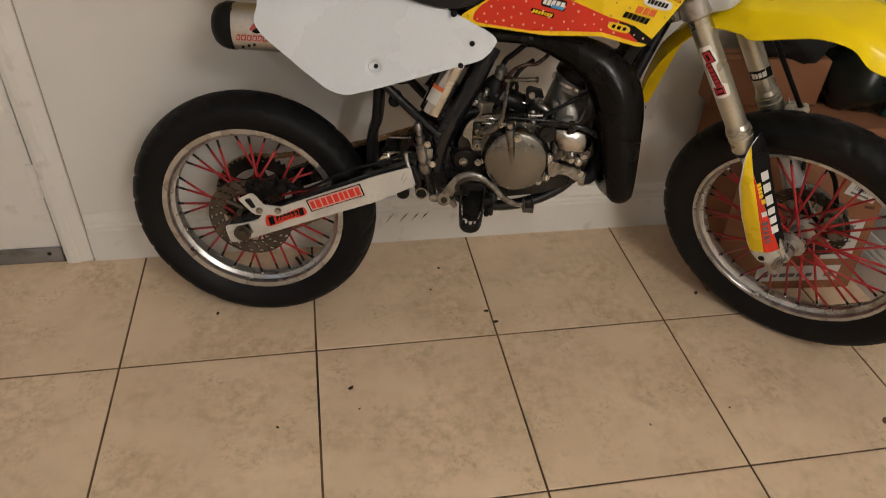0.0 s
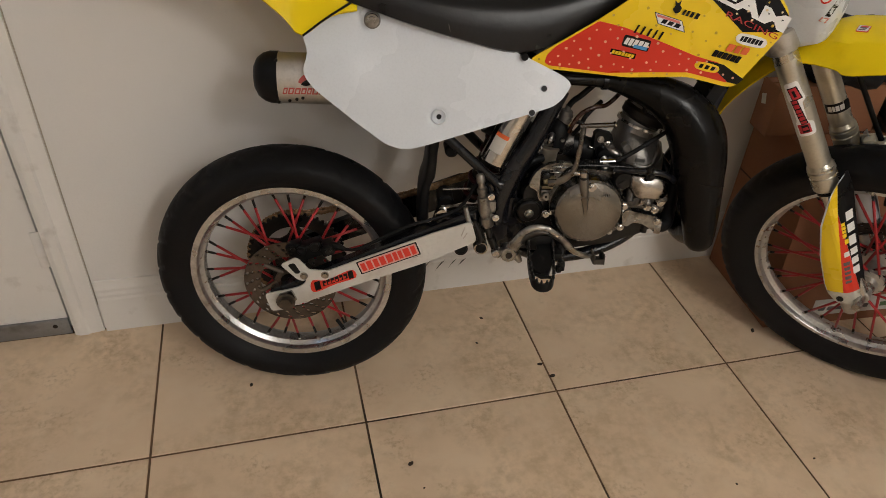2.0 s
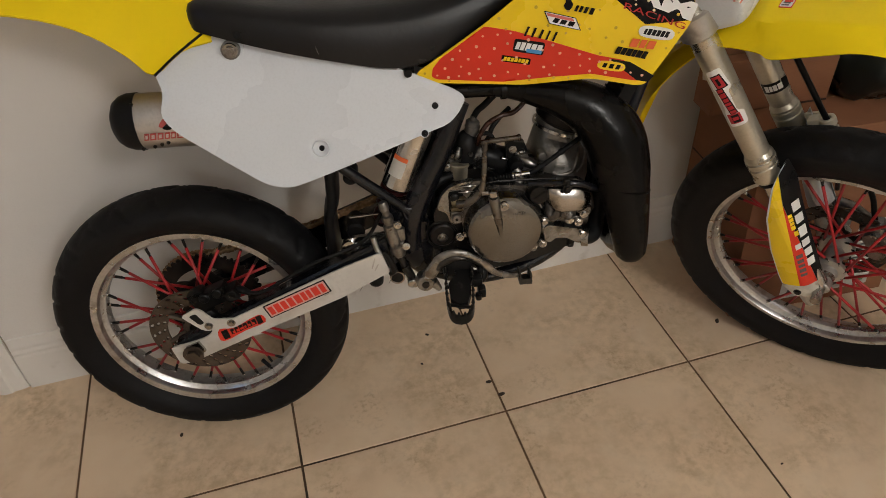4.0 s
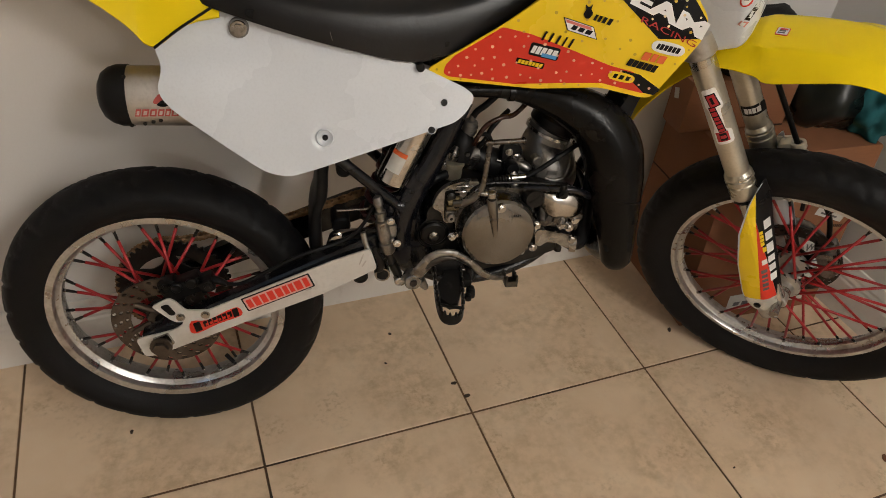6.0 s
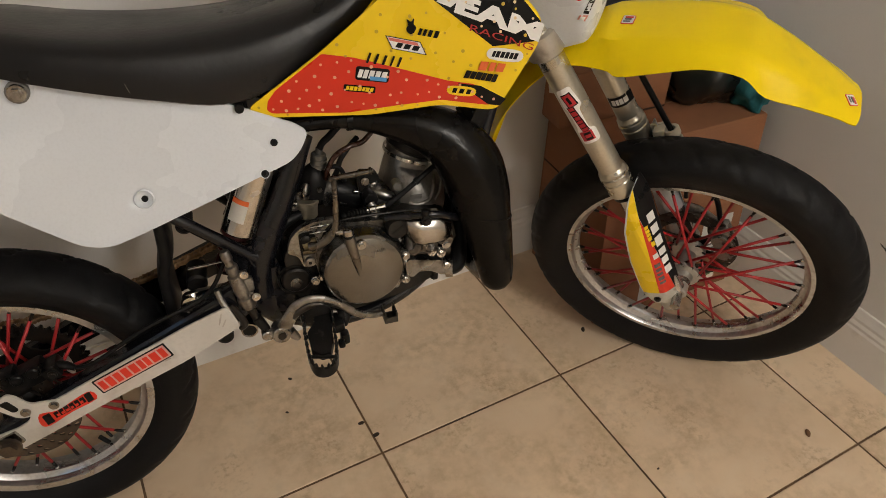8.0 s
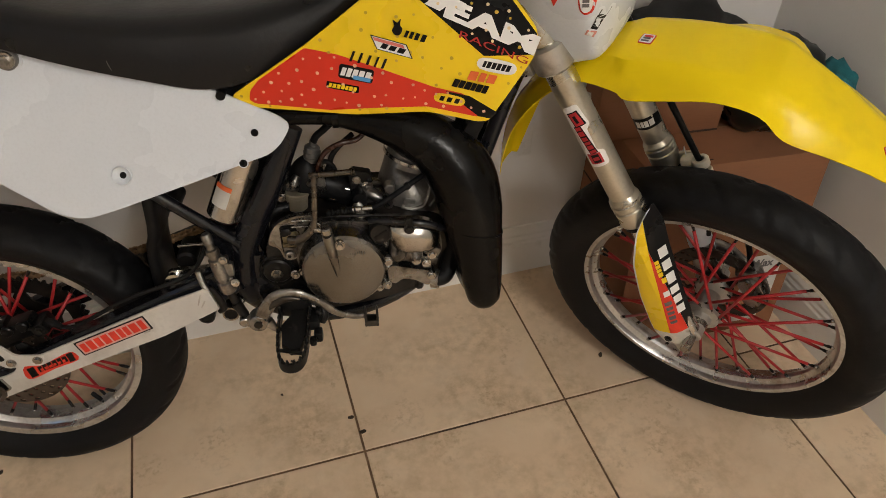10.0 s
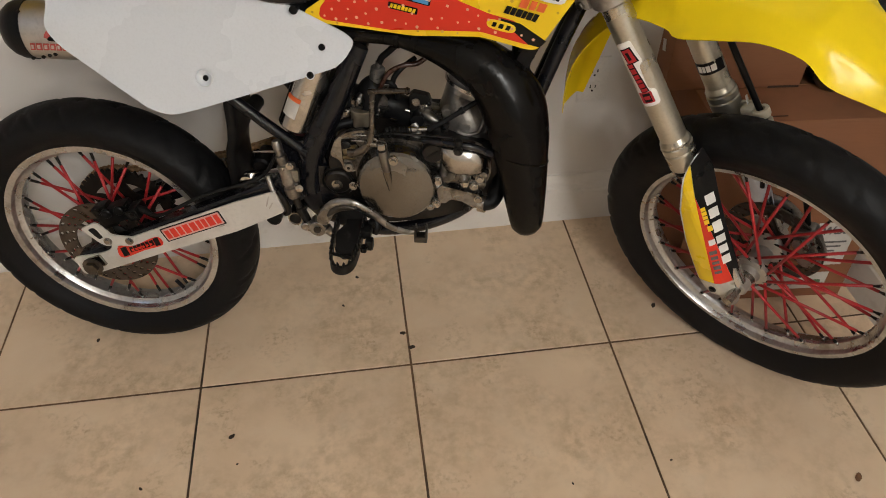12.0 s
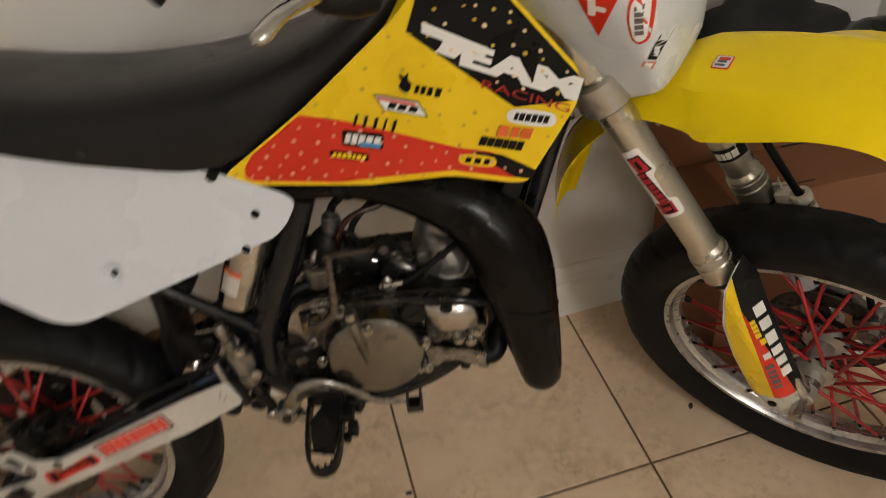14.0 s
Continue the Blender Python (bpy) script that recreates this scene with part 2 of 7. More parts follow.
def rings(bm, loops, cap=True, closed=False, mat=0):
    """Skin over loops of points, each with the same count."""
    vs = [[bm.verts.new(p) for p in lp] for lp in loops]
    n = len(vs[0])
    pairs = list(zip(vs, vs[1:])) + ([(vs[-1], vs[0])] if closed else [])
    for a, b in pairs:
        for i in range(n):
            f = bm.faces.new((a[i], a[(i + 1) % n], b[(i + 1) % n], b[i]))
            f.material_index = mat
    if cap and not closed:
        bm.faces.new(vs[0][::-1]).material_index = mat
        bm.faces.new(vs[-1]).material_index = mat
    return bm


def lathe(profile, n=48, closed=True, bm=None, mat=0, centre=(0, 0, 0), turn=None):
    """Turns (radius, y) points round the y axis."""
    bm = bm or bmesh.new()
    loops = []
    for k in range(n):
        a = 2 * math.pi * k / n
        lp = [Vector((r * math.cos(a), y, r * math.sin(a))) for r, y in profile]
        loops.append([Vector(centre) + ((turn @ p) if turn else p) for p in lp])
    vs = [[bm.verts.new(p) for p in lp] for lp in loops]
    m = len(profile)
    for k in range(n):
        a, b = vs[k], vs[(k + 1) % n]
        for i in range(m if closed else m - 1):
            f = bm.faces.new((a[i], a[(i + 1) % m], b[(i + 1) % m], b[i]))
            f.material_index = mat
    if not closed:
        for i in (0, m - 1):
            f = bm.faces.new([vs[k][i] for k in range(n)])
            f.material_index = mat
    return bm


def smooth_path(points, steps=6):
    """Catmull-Rom through points of any dimension."""
    p = [np.array(q, float) for q in points]
    p = [2 * p[0] - p[1]] + p + [2 * p[-1] - p[-2]]
    out = []
    for i in range(1, len(p) - 2):
        for s in range(steps):
            u = s / steps
            a, b, c, d = p[i - 1:i + 3]
            out.append(0.5 * (2 * b + (c - a) * u + (2 * a - 5 * b + 4 * c - d) * u * u + (3 * b - a - 3 * c + d) * u ** 3))
    return out + [p[-2]]


def tube(points, radius, n=12, steps=6, bm=None, mat=0, flat=1.0, round_ends=False):
    """A tube along points; radius is one number, or one for each point."""
    bm = bm or bmesh.new()
    rs = [radius] * len(points) if isinstance(radius, (int, float)) else radius
    path = smooth_path([(*q, r) for q, r in zip(points, rs)], steps) if steps > 1 else [np.array((*q, r)) for q, r in zip(points, rs)]
    pts, rr = [Vector(q[:3]) for q in path], [float(q[3]) for q in path]
    if round_ends:
        d0, d1 = (pts[0] - pts[1]).normalized(), (pts[-1] - pts[-2]).normalized()
        r0, r1 = rr[0], rr[-1]
        pts = [pts[0] + d0 * r0 * k for k in (0.95, 0.75, 0.4)] + pts + [pts[-1] + d1 * r1 * k for k in (0.4, 0.75, 0.95)]
        rr = [r0 * k for k in (0.3, 0.66, 0.92)] + rr + [r1 * k for k in (0.92, 0.66, 0.3)]
    up = Vector((0, 1, 0))
    loops = []
    for i, q in enumerate(pts):
        d = (pts[min(i + 1, len(pts) - 1)] - pts[max(i - 1, 0)]).normalized()
        if abs(d.dot(up)) > 0.95:
            up = Vector((0, 0, 1)) if abs(d.z) < 0.9 else Vector((1, 0, 0))
        side = d.cross(up).normalized()
        up = side.cross(d).normalized()
        loops.append([q + rr[i] * (math.cos(2 * math.pi * k / n) * side + flat * math.sin(2 * math.pi * k / n) * up) for k in range(n)])
    return rings(bm, loops, mat=mat)


def rod(a, b, r, n=16, bm=None, r2=None, mat=0, bevel=0.0):
    a, b = Vector(a), Vector(b)
    if bevel:
        d = (b - a).normalized() * bevel
        r2 = r2 or r
        return tube([a, a + d, b - d, b], [r - bevel, r, r2, r2 - bevel], n, 1, bm, mat)
    return tube([a, b], [r, r2 or r], n, 1, bm, mat)


def bolt(at, r=0.007, h=0.006, axis=(0, -1, 0), bm=None, mat=0):
    """A hexagon head on a washer, outward along axis."""
    bm = bm or bmesh.new()
    a = Vector(axis).normalized()
    at = Vector(at)
    rod(at, at + a * h * 0.35, r * 1.45, 16, bm, mat=mat)
    return rod(at + a * h * 0.3, at + a * h, r, 6, bm, mat=mat)


def closed_curve(points, steps=5):
    p = [np.array(q, float) for q in points]
    n, out = len(p), []
    for i in range(n):
        a, b, c, d = p[i - 1], p[i], p[(i + 1) % n], p[(i + 2) % n]
        for s in range(steps):
            u = s / steps
            out.append(tuple(0.5 * (2 * b + (c - a) * u + (2 * a - 5 * b + 4 * c - d) * u * u + (3 * b - a - 3 * c + d) * u ** 3)))
    return out


def rounded(points, r=0.006, k=4):
    """Rounds the corners of a closed outline."""
    p = [Vector(q) for q in points]
    out = []
    for i, q in enumerate(p):
        a, b = p[i - 1] - q, p[(i + 1) % len(p)] - q
        d = min(r, a.length * 0.45, b.length * 0.45)
        s, e = q + a.normalized() * d, q + b.normalized() * d
        for j in range(k + 1):
            u = j / k
            out.append(tuple((1 - u) ** 2 * s + 2 * u * (1 - u) * q + u * u * e))
    return out


def shell(outline, f, thick=0.003, step=0.02, bm=None, mat=0, lift=0.0):
    """A sheet over an (x, z) outline whose outer face lies at y = f(x, z) - lift."""
    own = bmesh.new()
    own.faces.new([own.verts.new((x, 0, z)) for x, z in outline])
    if step:
        xs, zs = [q[0] for q in outline], [q[1] for q in outline]
        for axis, lo, hi in ((0, min(xs), max(xs)), (2, min(zs), max(zs))):
            c = lo + step
            while c < hi - 0.2 * step:
                co, no = [0, 0, 0], [0, 0, 0]
                co[axis], no[axis] = c, 1
                bmesh.ops.bisect_plane(own, geom=own.verts[:] + own.edges[:] + own.faces[:], plane_co=co, plane_no=no)
                c += step
    for v in own.verts:
        v.co.y = f(v.co.x, v.co.z) - lift
    if thick:
        ret = bmesh.ops.extrude_face_region(own, geom=own.faces[:])
        for v in ret["geom"]:
            if isinstance(v, bmesh.types.BMVert):
                v.co.y += thick
    for fc in own.faces:
        fc.material_index = mat
    if bm is None:
        return own
    tmp = bpy.data.meshes.new("tmp")
    own.to_mesh(tmp)
    own.free()
    bm.from_mesh(tmp)
    bpy.data.meshes.remove(tmp)
    return bm


def plate(outline, y0, y1, bm=None, mat=0, bevel=0.0):
    """A flat piece cut to an (x, z) outline, from y0 to y1."""
    bm = bm or bmesh.new()
    loops = [[Vector((x, y, z)) for x, z in outline] for y in (y0, y1)]
    return rings(bm, loops, mat=mat)


def rect(cx, cz, w, h, angle=0.0, slant=0.0):
    c, s = math.cos(radians(angle)), math.sin(radians(angle))
    return [(cx + c * (u + slant * v) - s * v, cz + s * (u + slant * v) + c * v)
            for u, v in ((-w / 2, -h / 2), (w / 2, -h / 2), (w / 2, h / 2), (-w / 2, h / 2))]


def letters(bm, f, cx, cz, length, height, count, angle, mat=0, lift=0.0016, fill=0.74, seed=1, slant=0.2, step=0):
    """Plain marks in a row, standing in for a brand mark."""
    rnd = random.Random(seed)
    c, s = math.cos(radians(angle)), math.sin(radians(angle))
    cuts = [rnd.uniform(0.75, 1.25) for _ in range(count)]
    total, u = sum(cuts), -length / 2
    for w in cuts:
        wide = length * w / total
        h = height * rnd.uniform(0.9, 1.0)
        x, z = cx + c * (u + wide / 2), cz + s * (u + wide / 2)
        shell(rect(x, z, wide * fill, h, angle, slant), f, 0.0006, step, bm, mat, lift)
        u += wide
    return bm


def writing(text, f, origin, along, up, height, name, mat, parent, lift=0.0018, label="", bold=0.035):
    """Words in the built-in font, laid on y = f(x, z); along and up are (x, z) directions."""
    cu = bpy.data.curves.new("words", "FONT")
    cu.body, cu.size, cu.resolution_u = text, 1.0, 3
    cu.offset = bold
    ob = new("words", cu)
    me = bpy.data.meshes.new_from_object(ob.evaluated_get(bpy.context.evaluated_depsgraph_get()))
    bpy.data.objects.remove(ob)
    wide = max(v.co.x for v in me.vertices)
    bm = bmesh.new()
    bm.from_mesh(me)
    bpy.data.meshes.remove(me)
    for v in bm.verts:
        u, w = v.co.x / wide, v.co.y * height / 0.72
        x, z = origin[0] + along[0] * u + up[0] * w, origin[1] + along[1] * u + up[1] * w
        v.co = (x, f(x, z) - lift, z)
    return part(name, bm, mat, parent, label, soft=0)


def tree(ob):
    bm = bmesh.new()
    bm.from_mesh(ob.data)
    t = BVHTree.FromBMesh(bm)
    bm.free()
    return t


def stick(name, surface, start, way, spin, pieces, parent, label=""):
    """A small flat sticker pressed on a surface where the ray from start meets it. pieces: (u, v, width, height, angle, material)."""
    hit, nrm, _, _ = tree(surface).ray_cast(Vector(start), Vector(way).normalized())
    if nrm.dot(Vector(way)) > 0:
        nrm = -nrm
    m = Matrix.Translation(hit) @ nrm.to_track_quat("Z", "Y").to_matrix().to_4x4() @ pose(0, 0, 0, 0, 0, spin)
    mats, bm = [], bmesh.new()
    for k, (u, v, w, h, angle, mat) in enumerate(pieces):
        if mat not in mats:
            mats.append(mat)
        z = 0.0010 + 0.0005 * k
        loops = [[Vector((x, y, zz)) for x, y in (rounded(rect(u, v, w, h, angle), min(w, h) * 0.12, 2) if angle is not None else [(u - w / 2, v + h / 2), (u, v - h / 2), (u + w / 2, v + h / 2)])] for zz in (z - 0.0012, z)]
        rings(bm, loops, mat=mats.index(mat))
    return part(name, bm, mats, parent, label, m, soft=0)


def bolts(name, spots, r, h, mat, parent, axis=(0, -1, 0)):
    for at in spots:
        part(name, bolt(at, r, h, axis), mat, parent)


# ---- room ----
WY, EX = 0.430, 1.098          # wall behind the bike, wall at the bike's front
X0, Y0, TOP = -3.6, -6.2, 2.55
P = 0.457                      # tile pitch


def structure(name, bm, mats, label, category, soft=0):
    return tagged(part(name, bm, mats, soft=soft), label, category, kind="structure")


DL, DR, DH = -1.960, -1.118, 2.04   # door opening
bm = bmesh.new()
block((EX + 0.2 - DR, 0.14, TOP), ((EX + 0.2 + DR) / 2, WY + 0.07, TOP / 2), 0, bm=bm)
block((DL - X0, 0.14, TOP), ((DL + X0) / 2, WY + 0.07, TOP / 2), 0, bm=bm)
block((DR - DL, 0.14, TOP - DH), ((DR + DL) / 2, WY + 0.07, (TOP + DH) / 2), 0, bm=bm)
structure("wall_north", bm, WALL, "off-white painted plaster wall behind the dirt bike", "wall")
structure("wall_east", block((0.14, WY - Y0, TOP), (EX + 0.07, (WY + Y0) / 2, TOP / 2), 0), WALL,
          "off-white painted wall with black rubber scuffs", "wall")
structure("wall_west", block((0.14, WY - Y0 + 0.14, TOP), (X0 - 0.07, (WY + 0.14 + Y0) / 2, TOP / 2), 0), WALL, "plain off-white painted wall", "wall")
structure("wall_south", block((EX - X0 + 0.28, 0.14, TOP), ((EX + X0) / 2, Y0 - 0.07, TOP / 2), 0), WALL, "plain off-white painted wall", "wall")
structure("ceiling", block((EX - X0 + 0.28, WY - Y0 + 0.28, 0.12), ((EX + X0) / 2, (WY + Y0) / 2, TOP + 0.06), 0), CEIL, "plain white painted ceiling", "ceiling")


def skirting(name, length, at, turn, label):
    prof = [(0, 0), (-0.013, 0), (-0.013, 0.098), (-0.0105, 0.104), (-0.0115, 0.112), (-0.0085, 0.120), (-0.0095, 0.128), (-0.0060, 0.140), (-0.004, 0.150), (0, 0.152)]
    bm = bmesh.new()
    rings(bm, [[Vector((x, y, z)) for y, z in prof] for x in (0, length)])
    ob = structure(name, bm, TRIM, label, "baseboard")
    ob.matrix_basis = pose(*at, 0, 0, turn)
    return ob


skirting("baseboard_north", EX + 1.047, (-1.047, WY, 0), 0, "white moulded wooden baseboard with black scuff marks")
skirting("baseboard_east", WY - Y0, (EX, WY, 0), -90, "white moulded wooden baseboard along the end wall")


def casing(name, a, b, w, label):
    """Moulded door trim between two points of the wall."""
    prof = [(0, 0), (0, -0.012), (0.012, -0.017), (0.030, -0.017), (0.036, -0.013), (w - 0.012, -0.011), (w, -0.008), (w, 0)]
    bm = bmesh.new()
    rings(bm, [[Vector((a[0] + x, WY + y, z)) for x, y in prof] for z in (a[1], b[1])])
    return structure(name, bm, TRIM, label, "door trim")


casing("trim_door_side", (DR - 0.002, 0), (DR - 0.002, DH + 0.07), 0.067, "white moulded wooden door casing beside the baseboard")
structure("trim_caulk", block((0.0022, 0.004, DH), (DR + 0.0662, WY - 0.001, DH / 2 + 0.08), 0.001), material("yellowed_caulk", (0.42, 0.37, 0.30), 0.7), "yellowed caulk line beside the door casing", "caulk")
door = empty("door_1", at=pose(DR, WY + 0.012, 0))
tagged(door, "closed white painted door with a grey bottom sweep", "door", kind="structure")
part("leaf", block((DR - DL - 0.012, 0.04, DH - 0.012), (-(DR - DL) / 2 - 0.006, 0.012, DH / 2 + 0.006), 0.002), TRIM, door)
bm = block((DR - DL - 0.012, 0.010, 0.038), (-(DR - DL) / 2 - 0.004, -0.013, 0.028), 0.002)
block((DR - DL - 0.012, 0.006, 0.016), (-(DR - DL) / 2 - 0.004, -0.014, 0.009), 0.001, bm=bm)
part("sweep", bm, STEELSWEEP, door, "grey metal door sweep")
part("sweep_screw", bolt((-0.042, -0.018, 0.030), 0.004, 0.002), DARKSTEEL, door)
bm = bmesh.new()
for k in range(3):
    rod((0.006, -0.016, 0.205 + 0.034 * k), (0.006, -0.016, 0.236 + 0.034 * k), 0.0075, 14, bm, bevel=0.002)
block((0.030, 0.003, 0.100), (-0.012, -0.0095, 0.256), 0.001, bm=bm)
part("hinge", bm, TRIM, door, "painted-over door hinge")

OUTLETWHITE = material("off_white_socket_plastic", (0.71, 0.69, 0.66), 0.5, 0, 0.02)
outlet = empty("wall_outlet", at=pose(0.478, WY, 0.425))
tagged(outlet, "white wall socket plate above the baseboard", "outlet")
part("cover_plate", block((0.070, 0.005, 0.114), (0, -0.001, 0), 0.0022), OUTLETWHITE, outlet)
for zc in (-0.02, 0.02):
    bm = block((0.034, 0.0012, 0.029), (0, -0.0038, zc), 0.0005)
    part("socket", bm, OUTLETWHITE, outlet)
    bm = block((0.0025, 0.002, 0.008), (-0.006, -0.0042, zc + 0.003), 0)
    block((0.0025, 0.002, 0.007), (0.006, -0.0042, zc + 0.003), 0, bm=bm)
    rod((0, -0.0040, zc - 0.008), (0, -0.0052, zc - 0.008), 0.0026, 10, bm)
    part("slot", bm, BLACKPLASTIC, outlet)


# ---- dirt bike ----
bike = empty("dirt_bike", at=pose(-0.574, 0.225, 0.285, 0, 0, -10.7) @ pose(0, 0, 0, -6.6))
tagged(bike, "yellow and white dirt bike with red spokes, leaning towards the wall", "motorcycle")

# the front end: turned to the right about the steering axis
RAKE, STEER = 30.2, -44.1
front_at = pose(1.286, -0.066, 0.027) @ pose(0, 0, 0, 0, -RAKE, 0) @ pose(0, 0, 0, 0, 0, STEER) @ pose(0.0025, -0.0075, 0.0066, -1.5)
LEG = 0.072                     # half the distance between the fork legs


def tyre(name, parent, r_out, r_in, width, pitch):
    """A street tyre: rounded crown, grooves cut at a slant, plain walls."""
    half, rows = width / 2, []
    mid = (r_out - r_in)
    prof = [(r_in - 0.004, -half * 0.56), (r_in + 0.006, -half * 0.66), (r_in + mid * 0.28, -half * 0.90), (r_in + mid * 0.50, -half),
            (r_in + mid * 0.64, -half * 0.98), (r_in + mid * 0.76, -half * 0.88), (r_in + mid * 0.86, -half * 0.70), (r_in + mid * 0.94, -half * 0.48),
            (r_in + mid * 0.985, -half * 0.24), (r_out, 0)]
    prof = [tuple(q) for q in smooth_path(prof, 2)]
    prof = prof + [(r, -y) for r, y in prof[-2::-1]]
    n, bm = 252, bmesh.new()
    loops = []
    for k in range(n):
        a = 2 * math.pi * k / n
        lp = []
        for r, y in prof:
            s = y / half
            q = r
            if r > r_in + mid * 0.70:
                u = (k / n * pitch + abs(s) * 0.55 + (0.5 if s > 0 else 0.0)) % 1.0
                v = (k / n * pitch - abs(s) * 0.75 + 0.3) % 1.0
                if u < 0.14 and abs(s) > 0.08:
                    q -= 0.0040
                elif v < 0.10 and 0.30 < abs(s) < 0.85:
                    q -= 0.0028
            lp.append(Vector((q * math.cos(a), y, q * math.sin(a))))
        loops.append(lp)
    vs = [[bm.verts.new(p) for p in lp] for lp in loops]
    m = len(prof)
    for k in range(n):
        a, b = vs[k], vs[(k + 1) % n]
        for i in range(m - 1):
            bm.faces.new((a[i], a[i + 1], b[i + 1], b[i]))
    return part(name, bm, RUBBER, parent, "worn black street tyre", soft=40)


def rim(parent, r, half):
    edge = [(r, 0.0), (r - 0.001, -0.0012), (r - 0.015, 0.0002), (r - 0.0165, 0.0030), (r - 0.018, 0.0110), (r - 0.0225, 0.0160), (r - 0.0265, 0.0185)]
    prof = [(q, -half + d) for q, d in edge] + [(r - 0.0285, 0)] + [(q, half - d) for q, d in edge[::-1]] + [(r, half - 0.004), (r - 0.012, half - 0.007), (r - 0.019, 0.0), (r - 0.012, -half + 0.007), (r, -half + 0.004)]
    return part("rim", lathe(prof, 120), RIMALU, parent, "scuffed silver aluminium rim", soft=30)


def spokes(parent, count, r_hub, y_hub, r_rim, cross, cover):
    """Laced spokes in red covers with bare ends and bright nipples, four kinds that share their meshes."""
    kinds = []
    for side in (-1, 1):
        for lay in (-1, 1):
            a = radians(cross) * lay
            h = Vector((r_hub * math.cos(a), side * (y_hub - 0.004 * lay), r_hub * math.sin(a)))
            e = Vector((r_rim, side * 0.007, 0))
            bm = rod(h, h.lerp(e, 0.10), 0.0021, 8, mat=1)
            rod(h.lerp(e, 0.05), h.lerp(e, cover), 0.0029, 10, bm, mat=0)
            rod(h.lerp(e, 0.84), e, 0.0021, 8, bm, mat=1)
            rod(h.lerp(e, cover + 0.025), h.lerp(e, 0.985), 0.0029, 8, bm, mat=1)
            rod(h.lerp(e, 0.982), h.lerp(e, 1.01), 0.0036, 8, bm, mat=2)
            me = bpy.data.meshes.new("spoke")
            bm.to_mesh(me)
            bm.free()
            for m in (REDCOAT, DARKSTEEL, BRIGHT):
                me.materials.append(m)
            me.polygons.foreach_set("use_smooth", [True] * len(me.polygons))
            kinds.append(me)
    for k in range(count):
        same_part("spoke", kinds[(0, 2, 1, 3)[k % 4]], parent, pose(0, 0, 0, 0, -360.0 * k / count, 0))


def disc(name, parent, r, r_in, y, holes, arms, mat, label):
    """A drilled brake disc or sprocket plate: a ring with round holes and arms to its hub."""
    bm = bmesh.new()
    th, rows = 0.0035, 3
    edge = [(-1, -1), (0, -1), (1, -1), (1, 0), (1, 1), (0, 1), (-1, 1), (-1, 0)]

    def spot(k, j, u, v, yy):
        a = 2 * math.pi * (k + 0.5 + 0.5 * u + 0.28 * (j + 0.5 + 0.5 * v)) / holes
        q = r_in + (r - r_in) * (j + 0.5 + 0.5 * v) / rows
        return Vector((q * math.cos(a), yy, q * math.sin(a)))

    for k in range(holes):
        for j in range(rows):
            vs = []
            for yy in (y - th / 2, y + th / 2):
                vs.append([bm.verts.new(spot(k, j, u, v, yy)) for u, v in edge])
                vs.append([bm.verts.new(spot(k, j, 0.36 * u / math.hypot(u, v), 0.62 * v / math.hypot(u, v), yy)) for u, v in edge])
            for i in range(8):
                n = (i + 1) % 8
                bm.faces.new((vs[0][i], vs[0][n], vs[1][n], vs[1][i]))
                bm.faces.new((vs[2][i], vs[2][n], vs[3][n], vs[3][i]))
                bm.faces.new((vs[1][i], vs[1][n], vs[3][n], vs[3][i]))
    bmesh.ops.remove_doubles(bm, verts=bm.verts[:], dist=0.0001)
    for rr in (r, r_in):
        lathe([(rr, y - th / 2), (rr, y + th / 2), (rr - 0.0006, y + th / 2), (rr - 0.0006, y - th / 2)], holes * 6, True, bm)
    lathe([(0.022, y - th / 2), (0.022, y + th / 2), (0.034, y + th / 2), (0.034, y - th / 2)], 40, True, bm)
    for k in range(arms):
        a = 2 * math.pi * k / arms
        rod((0.028 * math.cos(a), y, 0.028 * math.sin(a)), ((r_in + 0.004) * math.cos(a + 0.35), y, (r_in + 0.004) * math.sin(a + 0.35)), 0.0055, 8, bm)
    return part(name, bm, mat, parent, label)


# rear wheel
rear = empty("rear_wheel", bike, pose(0.0, -0.009, 0.002, 1.5, 0, -1.2))
rear["label"] = "rear wheel with red spokes and a silver rim"
tyre("tyre", rear, 0.289, 0.212, 0.104, 26)
rim(rear, 0.2170, 0.031)
spokes(rear, 32, 0.036, 0.030, 0.190, 46, 0.875)
bm = lathe([(0.014, -0.046), (0.030, -0.044), (0.040, -0.036), (0.040, -0.028), (0.024, -0.020), (0.022, 0.020), (0.042, 0.028), (0.042, 0.040), (0.030, 0.046), (0.014, 0.050)], 40, False)
part("hub", bm, DARKSTEEL, rear, "dark grimy wheel hub")
disc("brake_disc", rear, 0.098, 0.064, -0.052, 22, 6, DISCSTEEL, "drilled steel rear brake disc")
bm = bmesh.new()
N = 48
pr = []
for k in range(N * 4):
    a = 2 * math.pi * k / (N * 4)
    r = 0.104 + (0.006 if k % 4 in (1, 2) else 0.0)
    pr.append((r * math.cos(a), r * math.sin(a)))
inner = [(0.076 * math.cos(2 * math.pi * k / (N * 4)), 0.076 * math.sin(2 * math.pi * k / (N * 4))) for k in range(N * 4)]
rings(bm, [[Vector((x, 0.052, z)) for x, z in pr], [Vector((x, 0.057, z)) for x, z in pr], [Vector((x, 0.057, z)) for x, z in inner], [Vector((x, 0.052, z)) for x, z in inner]], closed=True)
spider = []
for k in range(144):
    a = 2 * math.pi * k / 144
    w = 0.5 - 0.5 * math.cos(6 * a)
    spider.append((0.056 + 0.023 * w ** 2, a))
